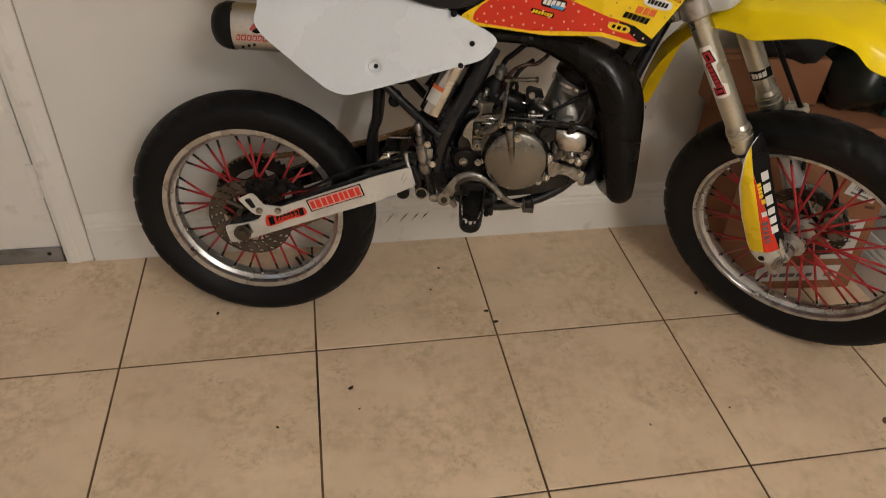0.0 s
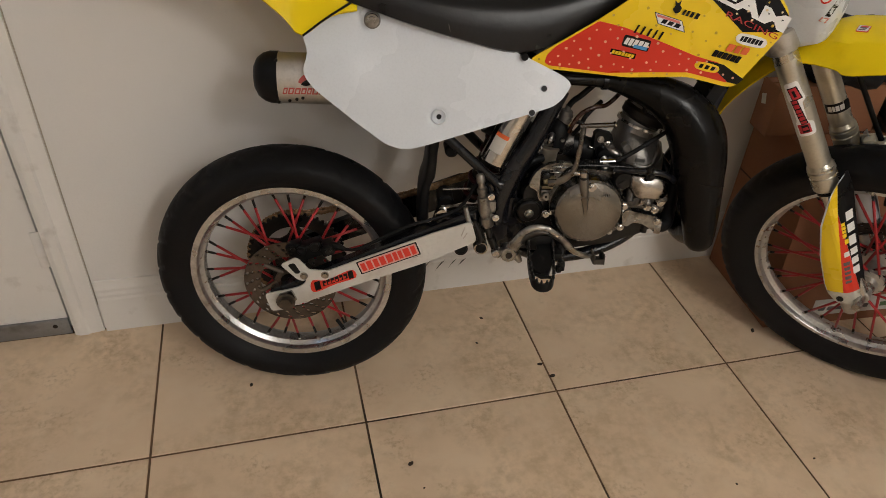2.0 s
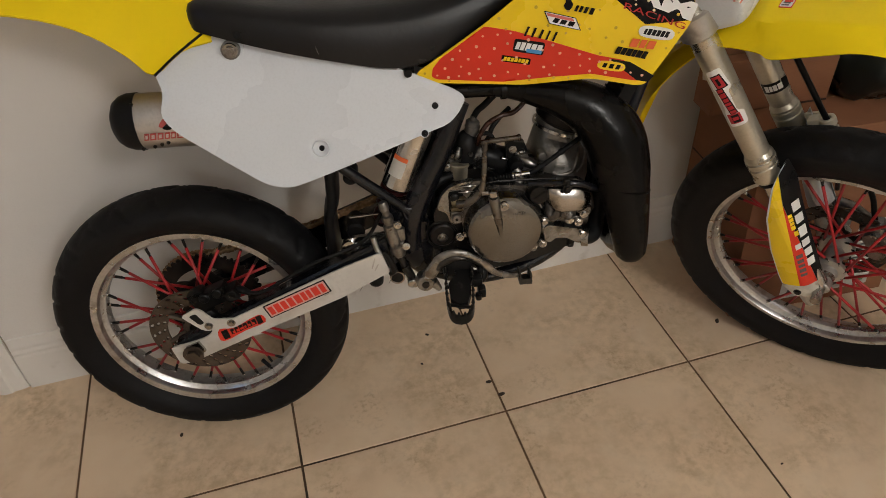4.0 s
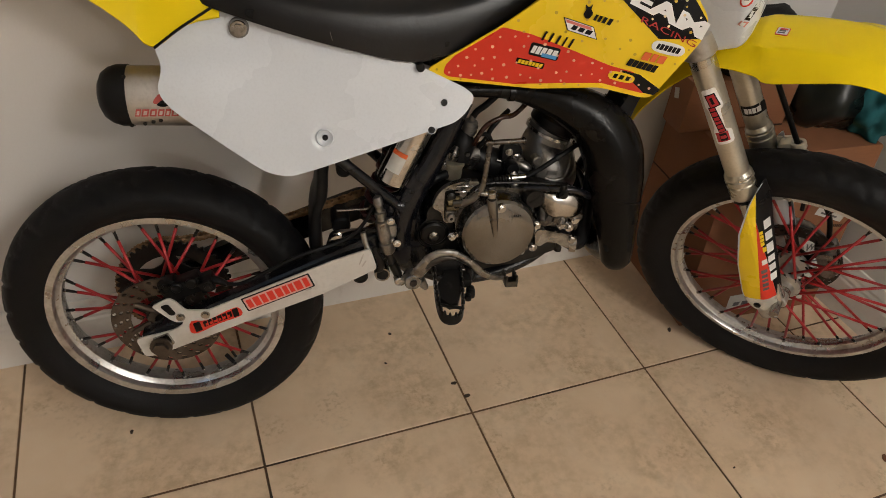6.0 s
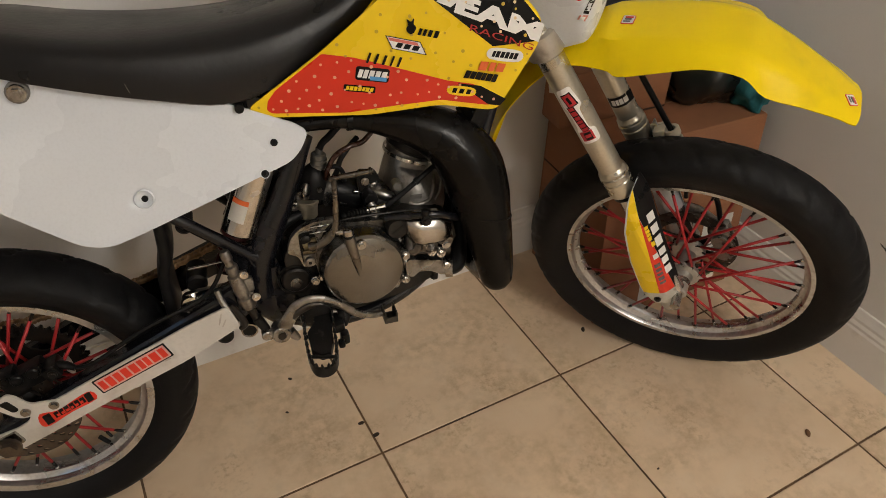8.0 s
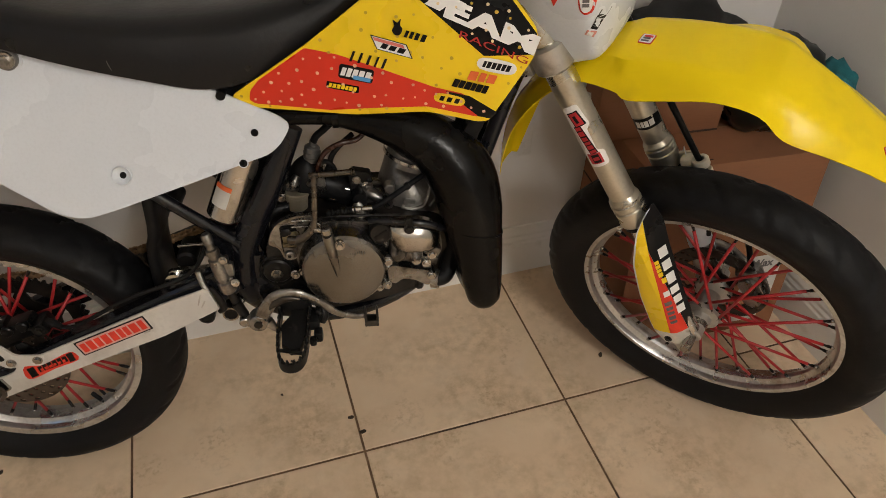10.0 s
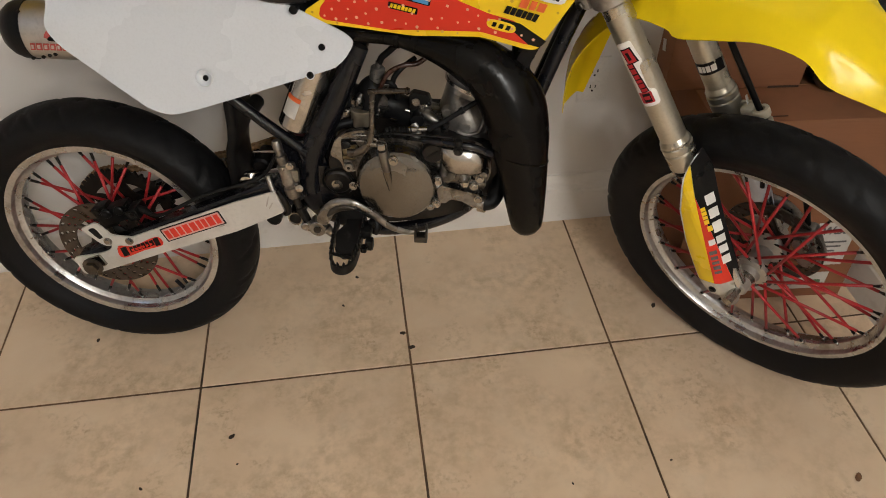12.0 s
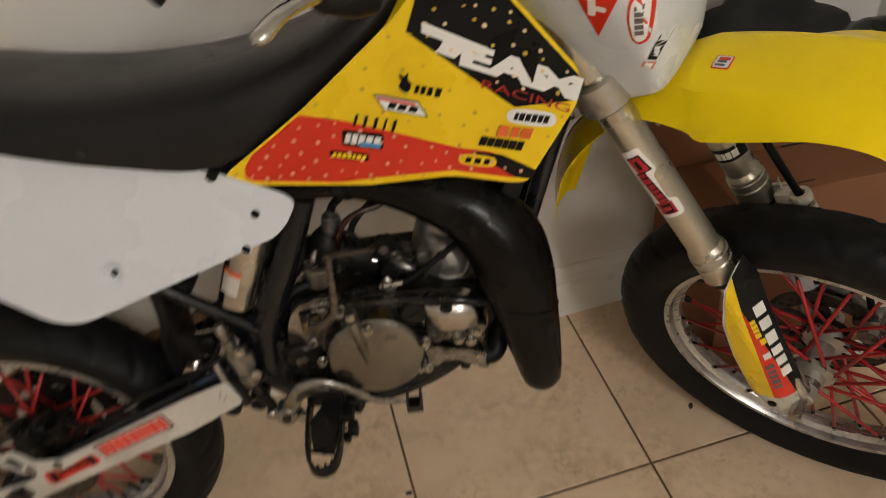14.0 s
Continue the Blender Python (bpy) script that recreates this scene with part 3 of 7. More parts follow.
rings(bm, [[Vector((q * math.cos(a), y, q * math.sin(a))) for q, a in spider] for y in (0.0525, 0.0565)] + [[Vector((0.030 * math.cos(a), y, 0.030 * math.sin(a))) for q, a in spider] for y in (0.0565, 0.0525)], closed=True)
part("sprocket", bm, DARKSTEEL, rear, "black chain sprocket with lightening holes")
part("valve_stem", rod((0.10, -0.004, -0.158), (0.088, -0.004, -0.138), 0.0042, 10), BLACKPLASTIC, rear)
part("axle_nut", bolt((0, -0.122, 0), 0.0135, 0.012), DISCSTEEL, rear, "rear axle nut")
part("axle", rod((0, -0.122, 0), (0, 0.10, 0), 0.009, 12), DARKSTEEL, rear)

# chain: two runs over the sprocket
bm = bmesh.new()
run = smooth_path([(0.0, 0.107), (0.033, 0.107), (0.12, 0.124), (0.226, 0.148), (0.308, 0.174), (0.384, 0.202), (0.44, 0.222)], 5)
low = smooth_path([(0.03, -0.106), (0.16, -0.040), (0.30, 0.055), (0.43, 0.140)], 5)
arc = [np.array((0.107 * math.cos(a), 0.107 * math.sin(a))) for a in np.linspace(math.pi / 2, math.pi * 1.56, 16)]
for line in (run, arc, low):
    length = [0.0]
    for a, b in zip(line, line[1:]):
        length.append(length[-1] + float(np.linalg.norm(b - a)))
    s, k = 0.0, 0
    while s < length[-1]:
        x, z = (float(np.interp(s, length, [q[i] for q in line])) for i in (0, 1))
        x2, z2 = (float(np.interp(min(s + 0.004, length[-1]), length, [q[i] for q in line])) for i in (0, 1))
        d = Vector((x2 - x, 0, z2 - z)).normalized() * 0.0058
        c = Vector((x, 0.0545, z))
        wide = 0.0075 if k % 2 else 0.0055
        for y in (-wide, wide):
            o = Vector((0, y, 0))
            tube([c - d * 1.35 + o, c - d * 0.8 + o, c + o, c + d * 0.8 + o, c + d * 1.35 + o], [0.0025, 0.0058, 0.0042, 0.0058, 0.0025], 6, 1, bm, flat=0.28)
        rod(c - Vector((0, 0.008, 0)) + d, c + Vector((0, 0.008, 0)) + d, 0.0032, 6, bm)
        s += 0.0127
        k += 1
part("drive_chain", bm, CHAINSTEEL, bike, "rusty brown drive chain")

# swingarm
axis = Vector((0.36, 0, 0.155)).normalized()
for side in (-1, 1):
    bm = bmesh.new()
    loops = []
    for x, zc, hh, y in ((-0.030, -0.008, 0.018, 0.098), (0.06, 0.028, 0.024, 0.098), (0.18, 0.078, 0.027, 0.096), (0.30, 0.128, 0.029, 0.092), (0.375, 0.158, 0.030, 0.088), (0.420, 0.172, 0.026, 0.070)):
        yo, yi = side * (y + 0.013), side * (y - 0.013)
        n = Vector((-0.38, 0, 0.925)) * hh
        c = Vector((x, 0, zc))
        loops.append([c + n + Vector((0, yi, 0)), c + n * 1.0 + Vector((0, yo - side * 0.004, 0)), c + n * 0.85 + Vector((0, yo, 0)), c - n * 0.85 + Vector((0, yo, 0)),
                      c - n + Vector((0, yo - side * 0.004, 0)), c - n + Vector((0, yi, 0))])
    part("swingarm", rings(bm, loops), FRAMEPAINT, bike, "black swingarm with a white outer face" if side < 0 else "black swingarm", soft=25)
arm_y = lambda x, z: -0.1125 + 0.013 * max(0.0, x - 0.05)
arm_outline = rounded([(-0.047, 0.006), (-0.037, -0.036), (-0.012, -0.033), (0.022, -0.019), (0.15, 0.031), (0.29, 0.083), (0.385, 0.130), (0.372, 0.174), (0.30, 0.150), (0.16, 0.093),
                       (0.075, 0.058), (0.045, 0.055), (0.035, 0.030), (0.015, 0.020), (-0.01, 0.014)], 0.008)
arm_plate = part("arm_plate", shell(arm_outline, arm_y, 0.004, 0.03, lift=0.004), WHITEPAINT, bike, "white scratched swingarm face")
bracket = rounded([(-0.010, 0.078), (0.020, 0.094), (0.030, 0.088), (0.046, 0.066), (0.090, 0.062), (0.082, 0.045), (0.030, 0.040), (0.020, 0.045)], 0.006)
slot = rounded([(0.004, 0.078), (0.018, 0.083), (0.030, 0.060), (0.020, 0.056)], 0.005)
part("caliper_bracket", shell(bracket, arm_y, 0.004, 0.02, lift=0.006), WHITEPAINT, bike, "white slotted brake caliper guard")
part("bracket_slot", shell(slot, arm_y, 0.0006, 0, lift=0.0068), BLACKFILM, bike)
bolts("bracket_bolt", [(x, arm_y(x, z) - 0.006, z) for x, z in ((0.036, 0.052), (0.078, 0.054))], 0.0055, 0.005, STEEL, bike)
# brand strips on the arm: plain marks
bm = shell(rounded(rect(0.207, 0.0915, 0.130, 0.031, 21.5), 0.002), arm_y, 0.0006, 0.03, lift=0.0048)
shell(rounded(rect(0.207, 0.0915, 0.124, 0.026, 21.5), 0.002), arm_y, 0.0006, 0.03, bm, 2, 0.0054)
letters(bm, arm_y, 0.207, 0.0915, 0.120, 0.020, 9, 21.5, 1, 0.0060, 0.76, 3, 0.0)
part("sticker", bm, [BLACKFILM, REDFILM, material("pale_red_vinyl", (0.66, 0.34, 0.30), 0.4)], arm_plate, "red and black brand strip")
bm = shell(closed_curve([(0.048, 0.018), (0.052, 0.040), (0.080, 0.040), (0.115, 0.058), (0.135, 0.064), (0.140, 0.046), (0.10, 0.031), (0.06, 0.012)], 3), arm_y, 0.0006, 0.03, lift=0.0048)
letters(bm, arm_y, 0.062, 0.027, 0.016, 0.021, 1, 21.5, 1, 0.0056, 0.8, 3)
letters(bm, arm_y, 0.098, 0.0415, 0.056, 0.013, 6, 21.5, 1, 0.0056, 0.8, 5)
letters(bm, arm_y, 0.130, 0.0535, 0.012, 0.018, 1, 21.5, 1, 0.0056, 0.9, 6)
letters(bm, arm_y, 0.098, 0.0395, 0.05, 0.005, 6, 21.5, 2, 0.0062, 0.6, 7)
part("sticker", bm, [REDFILM, BLACKFILM, REDFILM], arm_plate, "red and black brand sticker")
part("arm_end_cap", tube([(0.384, -0.111, 0.124), (0.392, -0.112, 0.132), (0.388, -0.112, 0.152), (0.377, -0.111, 0.176)], [0.004, 0.0062, 0.0062, 0.004], 10, 4), DARKSTEEL, bike, "dark end cap of the swingarm")
SMEAR = material("dark_oily_smear", (0.38, 0.35, 0.31), 0.6, 0, 0.4, 80.0)
for x, z, ln, an in ((0.356, 0.152, 0.020, 72), (0.361, 0.143, 0.013, 60), (0.262, 0.094, 0.010, 22)):
    part("smear", shell(closed_curve(rect(x, z, ln, 0.0022, an), 3), arm_y, 0.0003, 0, lift=0.0044), SMEAR, arm_plate, soft=0)
part("chain_adjuster", block((0.030, 0.012, 0.026), (0.0, -0.116, 0.0), 0.003, Euler((0, radians(-21), 0)).to_matrix()), STEEL, bike)
slope = Euler((0, radians(-21), 0)).to_matrix()
bm = block((0.070, 0.034, 0.034), (0.040, -0.066, 0.084), 0.008, slope)
block((0.034, 0.030, 0.050), (0.018, -0.064, 0.076), 0.007, slope, bm)
block((0.026, 0.040, 0.024), (0.082, -0.070, 0.092), 0.006, slope, bm)
for x, z in ((0.030, 0.092), (0.056, 0.100)):
    rod((x, -0.080, z), (x, -0.089, z), 0.010, 16, bm, bevel=0.002)
tube([(0.092, -0.074, 0.098), (0.106, -0.080, 0.098), (0.118, -0.086, 0.094)], [0.008, 0.007, 0.005], 10, 3, bm)
caliper = part("rear_caliper", bm, BLACKIRON, bike, "grimy black rear brake caliper")
bolts("caliper_bolt", [(0.012, -0.080, 0.092), (0.084, -0.091, 0.094)], 0.0052, 0.005, DARKSTEEL, caliper)
part("brake_hose", tube([(0.115, -0.085, 0.095), (0.15, -0.095, 0.104), (0.24, -0.100, 0.155), (0.34, -0.085, 0.185), (0.385, -0.085, 0.250)], 0.0036, 8), BLACKPLASTIC, bike)
part("chain_guide", block((0.085, 0.016, 0.030), (0.23, 0.060, 0.034), 0.004, Euler((0, radians(-22), 0)).to_matrix()), BLACKPLASTIC, bike)

# frame
fr = bmesh.new()
for s in (-1, 1):
    tube([(0.532, s * 0.060, 0.43), (0.487, s * 0.070, 0.33), (0.440, s * 0.072, 0.235), (0.432, s * 0.072, 0.150), (0.458, s * 0.068, 0.096)], [0.018, 0.020, 0.024, 0.026, 0.018], 14, 5, fr, flat=0.72)
    tube([(0.458, s * 0.066, 0.096), (0.54, s * 0.070, 0.070), (0.64, s * 0.066, 0.082), (0.73, s * 0.050, 0.130), (0.80, s * 0.030, 0.245), (0.87, s * 0.012, 0.44), (0.925, s * 0.006, 0.575)], 0.0125, 12, 5, fr)
    tube([(0.50, s * 0.055, 0.44), (0.62, s * 0.05, 0.50), (0.80, s * 0.035, 0.58), (0.93, 0.0, 0.62)], 0.016, 12, 4, fr)
    tube([(0.440, s * 0.078, 0.226), (0.403, s * 0.080, 0.261), (0.335, s * 0.086, 0.326), (0.22, s * 0.085, 0.435)], [0.0095, 0.0100, 0.0095, 0.0095], 12, 4, fr)
    tube([(0.50, s * 0.062, 0.455), (0.36, s * 0.075, 0.50), (0.16, s * 0.075, 0.55)], 0.010, 12, 4, fr)
rod((0.93, 0, 0.53), (0.875, 0, 0.66), 0.028, 20, fr, bevel=0.003)
rod((0.43, -0.085, 0.155), (0.43, 0.085, 0.155), 0.020, 20, fr)
rod((0.47, -0.07, 0.40), (0.47, 0.07, 0.40), 0.014, 12, fr)
part("frame", fr, FRAMEPAINT, bike, "glossy black tubular steel frame")
part("frame_gusset", plate(rounded([(0.385, 0.258), (0.452, 0.262), (0.468, 0.205), (0.455, 0.110), (0.425, 0.112), (0.410, 0.180)], 0.012), -0.080, -0.072), FRAMEPAINT, bike)
part("frame_gusset", plate(rounded([(0.440, 0.215), (0.515, 0.215), (0.530, 0.140), (0.500, 0.100), (0.462, 0.098), (0.448, 0.140)], 0.012), -0.086, -0.060), FRAMEPAINT, bike)
bm = tube([(0.418, -0.084, 0.248), (0.438, -0.084, 0.240), (0.446, -0.084, 0.218)], 0.004, 8)
tube([(0.418, -0.084, 0.248), (0.424, -0.084, 0.226), (0.446, -0.084, 0.218)], 0.004, 8, bm=bm)
part("frame_hook", bm, FRAMEPAINT, bike)

# shock absorber
shock = part("shock_body", rod((0.4685, -0.066, 0.419), (0.4105, -0.068, 0.284), 0.0275, 28, bevel=0.004), material("shock_aluminium", (0.58, 0.56, 0.53), 0.22, 1.0, 0.1, 16.0, 0.05, 0.05, 200.0, GRIME, 0.25, 20.0), bike, "silver shock reservoir cylinder")
ax = Vector((0.4105 - 0.4685, -0.002, 0.284 - 0.419)).normalized()
across = Vector((0, -1, 0)).cross(ax).normalized()
bm = bmesh.new()
for j, (a, b, mi) in enumerate(((0.080, 0.088, 1), (0.088, 0.119, 0))):
    loops = []
    for t_ in (a, b):
        c = Vector((0.4685, -0.066, 0.419)) + ax * t_
        loops.append([c + 0.0280 * (math.cos(q) * Vector((0, -1, 0)) - math.sin(q) * across) for q in np.linspace(0.02, 1.02, 9)])
    vs = [[bm.verts.new(p) for p in lp] for lp in loops]
    for i in range(8):
        bm.faces.new((vs[0][i], vs[0][i + 1], vs[1][i + 1], vs[1][i])).material_index = mi
part("label", bm, [PAPER, ORANGEFILM], shock, "white and orange warning label")
bm = bmesh.new()
coil = [(0.448 - 0.062 * k / 60 + 0.026 * math.cos(k * 0.63), -0.005 + 0.026 * math.sin(k * 0.63), 0.36 - 0.0030 * k) for k in range(61)]
tube(coil, 0.0055, 8, 1, bm)
part("shock_spring", bm, REDSPRING, bike, "dirty red shock spring")
part("shock_damper", rod((0.448, 0, 0.40), (0.378, 0, 0.17), 0.016, 16), DARKSTEEL, bike)

# linkage, rear master cylinder
bm = plate(rounded([(0.290, 0.138), (0.301, 0.176), (0.310, 0.188), (0.327, 0.190), (0.392, 0.193), (0.392, 0.181), (0.336, 0.178), (0.328, 0.164), (0.314, 0.146)], 0.004), -0.077, -0.068)
lathe([(0.0065, -0.086), (0.0130, -0.086), (0.0135, -0.077), (0.0135, -0.066), (0.0065, -0.066)], 28, True, bm, centre=(0.315, 0, 0.174))
part("linkage_plate", bm, BRIGHT, bike, "worn cast aluminium suspension link with a round eye")
part("linkage_bolt", rod((0.315, -0.083, 0.174), (0.315, -0.060, 0.174), 0.0062, 16, bevel=0.001), DARKSTEEL, bike)
part("link_roller", rod((0.326, -0.030, 0.172), (0.326, 0.03, 0.172), 0.0175, 28, bevel=0.004), BLACKPLASTIC, bike, "black chain roller")
part("link_rod", rod((0.318, -0.030, 0.2065), (0.376, -0.030, 0.2085), 0.0026, 10), BRIGHT, bike, "thin bright steel rod")
part("arm_edge", tube([(0.10, 0.098, 0.066), (0.20, 0.097, 0.108), (0.30, 0.095, 0.140), (0.37, 0.090, 0.166)], 0.0042, 10, 4), STEEL, bike, "bright worn edge of the far swingarm")
for x, z, ring in ((0.356, 0.100, DARKSTEEL), (0.397, 0.102, STEEL)):
    bushing = part("link_bushing", rod((x, -0.092, z), (x, 0.05, z), 0.0145, 22, bevel=0.003), BLACKIRON, bike, "black suspension link bearing")
    part("seal_ring", lathe([(0.0112, -0.0935), (0.0140, -0.0935), (0.0140, -0.090), (0.0112, -0.090)], 24, centre=(x, 0, z)), ring, bushing)
prof = ((0.0, 0.0065), (0.04, 0.0085), (0.14, 0.0088), (0.16, 0.0070), (0.24, 0.0070), (0.26, 0.0105), (0.33, 0.0108), (0.35, 0.0092), (0.40, 0.0092), (0.42, 0.0125), (0.74, 0.0128), (0.76, 0.0110), (0.80, 0.0110), (0.82, 0.0140), (0.97, 0.0140), (1.0, 0.0115))
bm = tube([(0.384 + 0.021 * u, -0.100 - 0.004 * u, 0.272 - 0.112 * u) for u, q in prof], [q for u, q in prof], 16, 1)
block((0.030, 0.012, 0.026), (0.404, -0.103, 0.205), 0.004, bm=bm)
rod((0.393, -0.104, 0.222), (0.412, -0.104, 0.226), 0.007, 10, bm)
rod((0.399, -0.104, 0.182), (0.416, -0.104, 0.186), 0.007, 10, bm)
tube([(0.36, -0.098, 0.200), (0.366, -0.104, 0.175), (0.374, -0.106, 0.166)], 0.0055, 8, 4, bm)
part("master_cylinder", bm, MASTERALU, bike, "rear brake master cylinder")
bolts("master_bolt", [(0.407, -0.115, 0.231), (0.419, -0.115, 0.185)], 0.0048, 0.006, BRIGHT, bike)
bm = rod((0.405, -0.104, 0.160), (0.416, -0.108, 0.125), 0.007, 10)
rod((0.413, -0.108, 0.138), (0.424, -0.110, 0.112), 0.009, 10, bm, r2=0.008)
part("pushrod", bm, DARKSTEEL, bike)
part("pushrod_bolt", rod((0.424, -0.108, 0.108), (0.424, -0.128, 0.108), 0.009, 12, bevel=0.002), STEEL, bike)

# brake pedal and peg
bm = tube([(0.450, -0.128, 0.112), (0.462, -0.132, 0.138), (0.484, -0.136, 0.166), (0.515, -0.139, 0.172), (0.548, -0.137, 0.152), (0.578, -0.131, 0.121), (0.606, -0.123, 0.103), (0.624, -0.119, 0.099)],
          [0.0125, 0.0128, 0.0118, 0.0102, 0.0084, 0.0070, 0.0062, 0.0055], 14, 5, flat=0.6)
rod((0.448, -0.110, 0.112), (0.448, -0.138, 0.112), 0.016, 18, bm, bevel=0.002)
tube([(0.440, -0.125, 0.118), (0.428, -0.120, 0.108), (0.430, -0.118, 0.100)], 0.007, 8, 3, bm)
pedal = part("brake_pedal", bm, PEDALALU, bike, "worn aluminium brake pedal")
part("pedal_web", tube([(0.468, -0.1385, 0.143), (0.482, -0.1425, 0.158), (0.500, -0.1455, 0.167), (0.522, -0.1470, 0.166)], [0.0026, 0.0062, 0.0060, 0.0018], 10, 5, flat=0.5), material("dark_pedal_recess", (0.10, 0.095, 0.085), 0.5, 0.9, 0.2, 40.0, dirt=GRIME, amount=0.5), pedal)
part("pedal_eye", tube([(0.462, -0.128, 0.110), (0.470, -0.128, 0.098), (0.474, -0.128, 0.092)], [0.010, 0.007, 0.005], 12, 3), PEDALALU, pedal)
part("pedal_bolt", rod((0.448, -0.1385, 0.112), (0.448, -0.1400, 0.112), 0.007, 12), DARKSTEEL, pedal)
bm = block((0.004, 0.030, 0.016), (0.625, -0.122, 0.098), 0.001)
block((0.004, 0.030, 0.020), (0.645, -0.122, 0.099), 0.001, bm=bm)
block((0.022, 0.004, 0.012), (0.635, -0.136, 0.096), 0.001, bm=bm)
block((0.022, 0.026, 0.004), (0.635, -0.122, 0.092), 0.001, bm=bm)
for x in (0.625, 0.645):
    for y in (-0.110, -0.122, -0.134):
        rod((x, y, 0.105), (x, y, 0.113), 0.0024, 6, bm, r2=0.0012)
part("pedal_tip", bm, PEDALSTEEL, pedal, "dark serrated steel pedal tip")


def peg_z(y):
    return 0.136 + 0.38 * (y + 0.13)


# the peg: an open toothed loop with a solid shank and one cross bar
loop = [(0.488, -0.124), (0.484, -0.158), (0.483, -0.195), (0.486, -0.216), (0.494, -0.226), (0.508, -0.228), (0.520, -0.221), (0.527, -0.204), (0.532, -0.165), (0.535, -0.124)]
bm = bmesh.new()
fine = smooth_path(loop, 8)
loops = []
for a, c, b in zip([fine[0]] + list(fine), fine, list(fine[1:]) + [fine[-1]]):
    p = Vector((c[0], c[1], peg_z(c[1])))
    side = Vector((b[1] - a[1], a[0] - b[0], 0)).normalized() * 0.0022
    loops.append([p + side + Vector((0, 0, 0.004)), p - side + Vector((0, 0, 0.004)), p - side - Vector((0, 0, 0.014)), p + side - Vector((0, 0, 0.014))])
rings(bm, loops)
shank = [(0.504, -0.120), (0.503, -0.143), (0.488, -0.160), (0.489, -0.190), (0.503, -0.202), (0.518, -0.201), (0.527, -0.180), (0.530, -0.150), (0.531, -0.120)]
rings(bm, [[Vector((x, y, peg_z(y) + dz)) for x, y in shank] for dz in (-0.012, 0.001)])
rod((0.484, -0.197, peg_z(-0.197) - 0.005), (0.527, -0.207, peg_z(-0.207) - 0.005), 0.0032, 8, bm)
rod((0.484, -0.160, peg_z(-0.160) - 0.006), (0.506, -0.168, peg_z(-0.168) - 0.006), 0.0034, 8, bm)
for at, size in (((0.540, -0.150, 0.124), (0.020, 0.034, 0.018)), ((0.547, -0.171, 0.110), (0.015, 0.020, 0.020)), ((0.549, -0.140, 0.132), (0.012, 0.014, 0.016)), ((0.539, -0.186, 0.110), (0.012, 0.016, 0.012))):
    block(size, at, 0.005, bm=bm)
footpeg = part("footpeg", bm, BLACKIRON, bike, "black serrated steel footpeg", soft=30)
bm = rod((0, 0, 0), (0, 0, 0.0085), 0.0036, 6, r2=0.0014)
rod((0, 0, 0.0082), (0, 0, 0.0094), 0.0015, 6, bm, r2=0.0007, mat=1)
tooth = part("tooth", bm, [BLACKIRON, DISCSTEEL], footpeg, at=pose(fine[0][0], fine[0][1], peg_z(fine[0][1]) + 0.003))
gap = 0.0
for a, b in zip(fine, fine[1:]):
    gap += math.hypot(b[0] - a[0], b[1] - a[1])
    if gap > 0.0095:
        gap = 0.0
        same_part("tooth", tooth.data, footpeg, pose(b[0], b[1], peg_z(b[1]) + 0.003))
bm = block((0.052, 0.036, 0.034), (0.508, -0.116, 0.138), 0.007)
tube([(0.50, -0.09, 0.150), (0.540, -0.115, 0.146), (0.556, -0.130, 0.122), (0.550, -0.135, 0.108)], 0.0085, 10, 4, bm)
rod((0.486, -0.122, 0.130), (0.532, -0.122, 0.130), 0.012, 14, bm, bevel=0.002)
part("peg_bracket", bm, BLACKIRON, bike)

# engine
bm = plate(rounded([(0.470, 0.240), (0.500, 0.272), (0.560, 0.280), (0.70, 0.280), (0.760, 0.262), (0.772, 0.190), (0.74, 0.150), (0.66, 0.120), (0.56, 0.105), (0.49, 0.135)], 0.025), -0.100, 0.060)
part("crankcase", bm, DARKSTEEL, bike, "grimy dark crankcase", soft=30)
C = Vector((0.596, 0, 0.214))
bm = bmesh.new()
lathe([(0.0, -0.1535), (0.003, -0.1535), (0.020, -0.1530), (0.038, -0.1517), (0.053, -0.1495), (0.0625, -0.1465), (0.0665, -0.142), (0.070, -0.120), (0.074, -0.112), (0.074, -0.098), (0.0, -0.098)][1:-1], 72, False, bm, centre=C)
clutch = part("clutch_cover", bm, CLUTCHALU, bike, "round worn grey clutch cover", soft=30)
bm = tube([(0.5755, -0.1455, 0.284), (0.579, -0.1475, 0.262), (0.583, -0.1488, 0.238), (0.5865, -0.1488, 0.214)], [0.0092, 0.0088, 0.0074, 0.0056], 18, 5, round_ends=True)
part("cover_rib", bm, CLUTCHALU, clutch, soft=60)
bm = bolt((0.5925, -0.1515, 0.2690), 0.0048, 0.005)
rod((0.5920, -0.120, 0.2690), (0.5925, -0.1515, 0.2690), 0.0085, 14, bm)
part("cover_bolt", bm, STEEL, clutch)
bm = rod((0.5748, -0.1465, 0.2885), (0.5740, -0.1465, 0.3005), 0.0086, 20, bevel=0.002)
rod((0.556, -0.143, 0.296), (0.568, -0.145, 0.295), 0.0046, 10, bm)
part("kick_pivot", bm, STEEL, clutch, "bright clutch arm pivot")
part("pivot_seal", rod((0.5755, -0.1465, 0.283), (0.5748, -0.1465, 0.289), 0.0080, 18), BLACKPLASTIC, clutch)
bm = bmesh.new()
for k in range(7):
    block((0.0016, 0.0006, 0.0030 + 0.0014 * (k % 3)), (0.608 + 0.0036 * k, -0.1522, 0.253 - 0.0001 * k), 0, bm=bm)
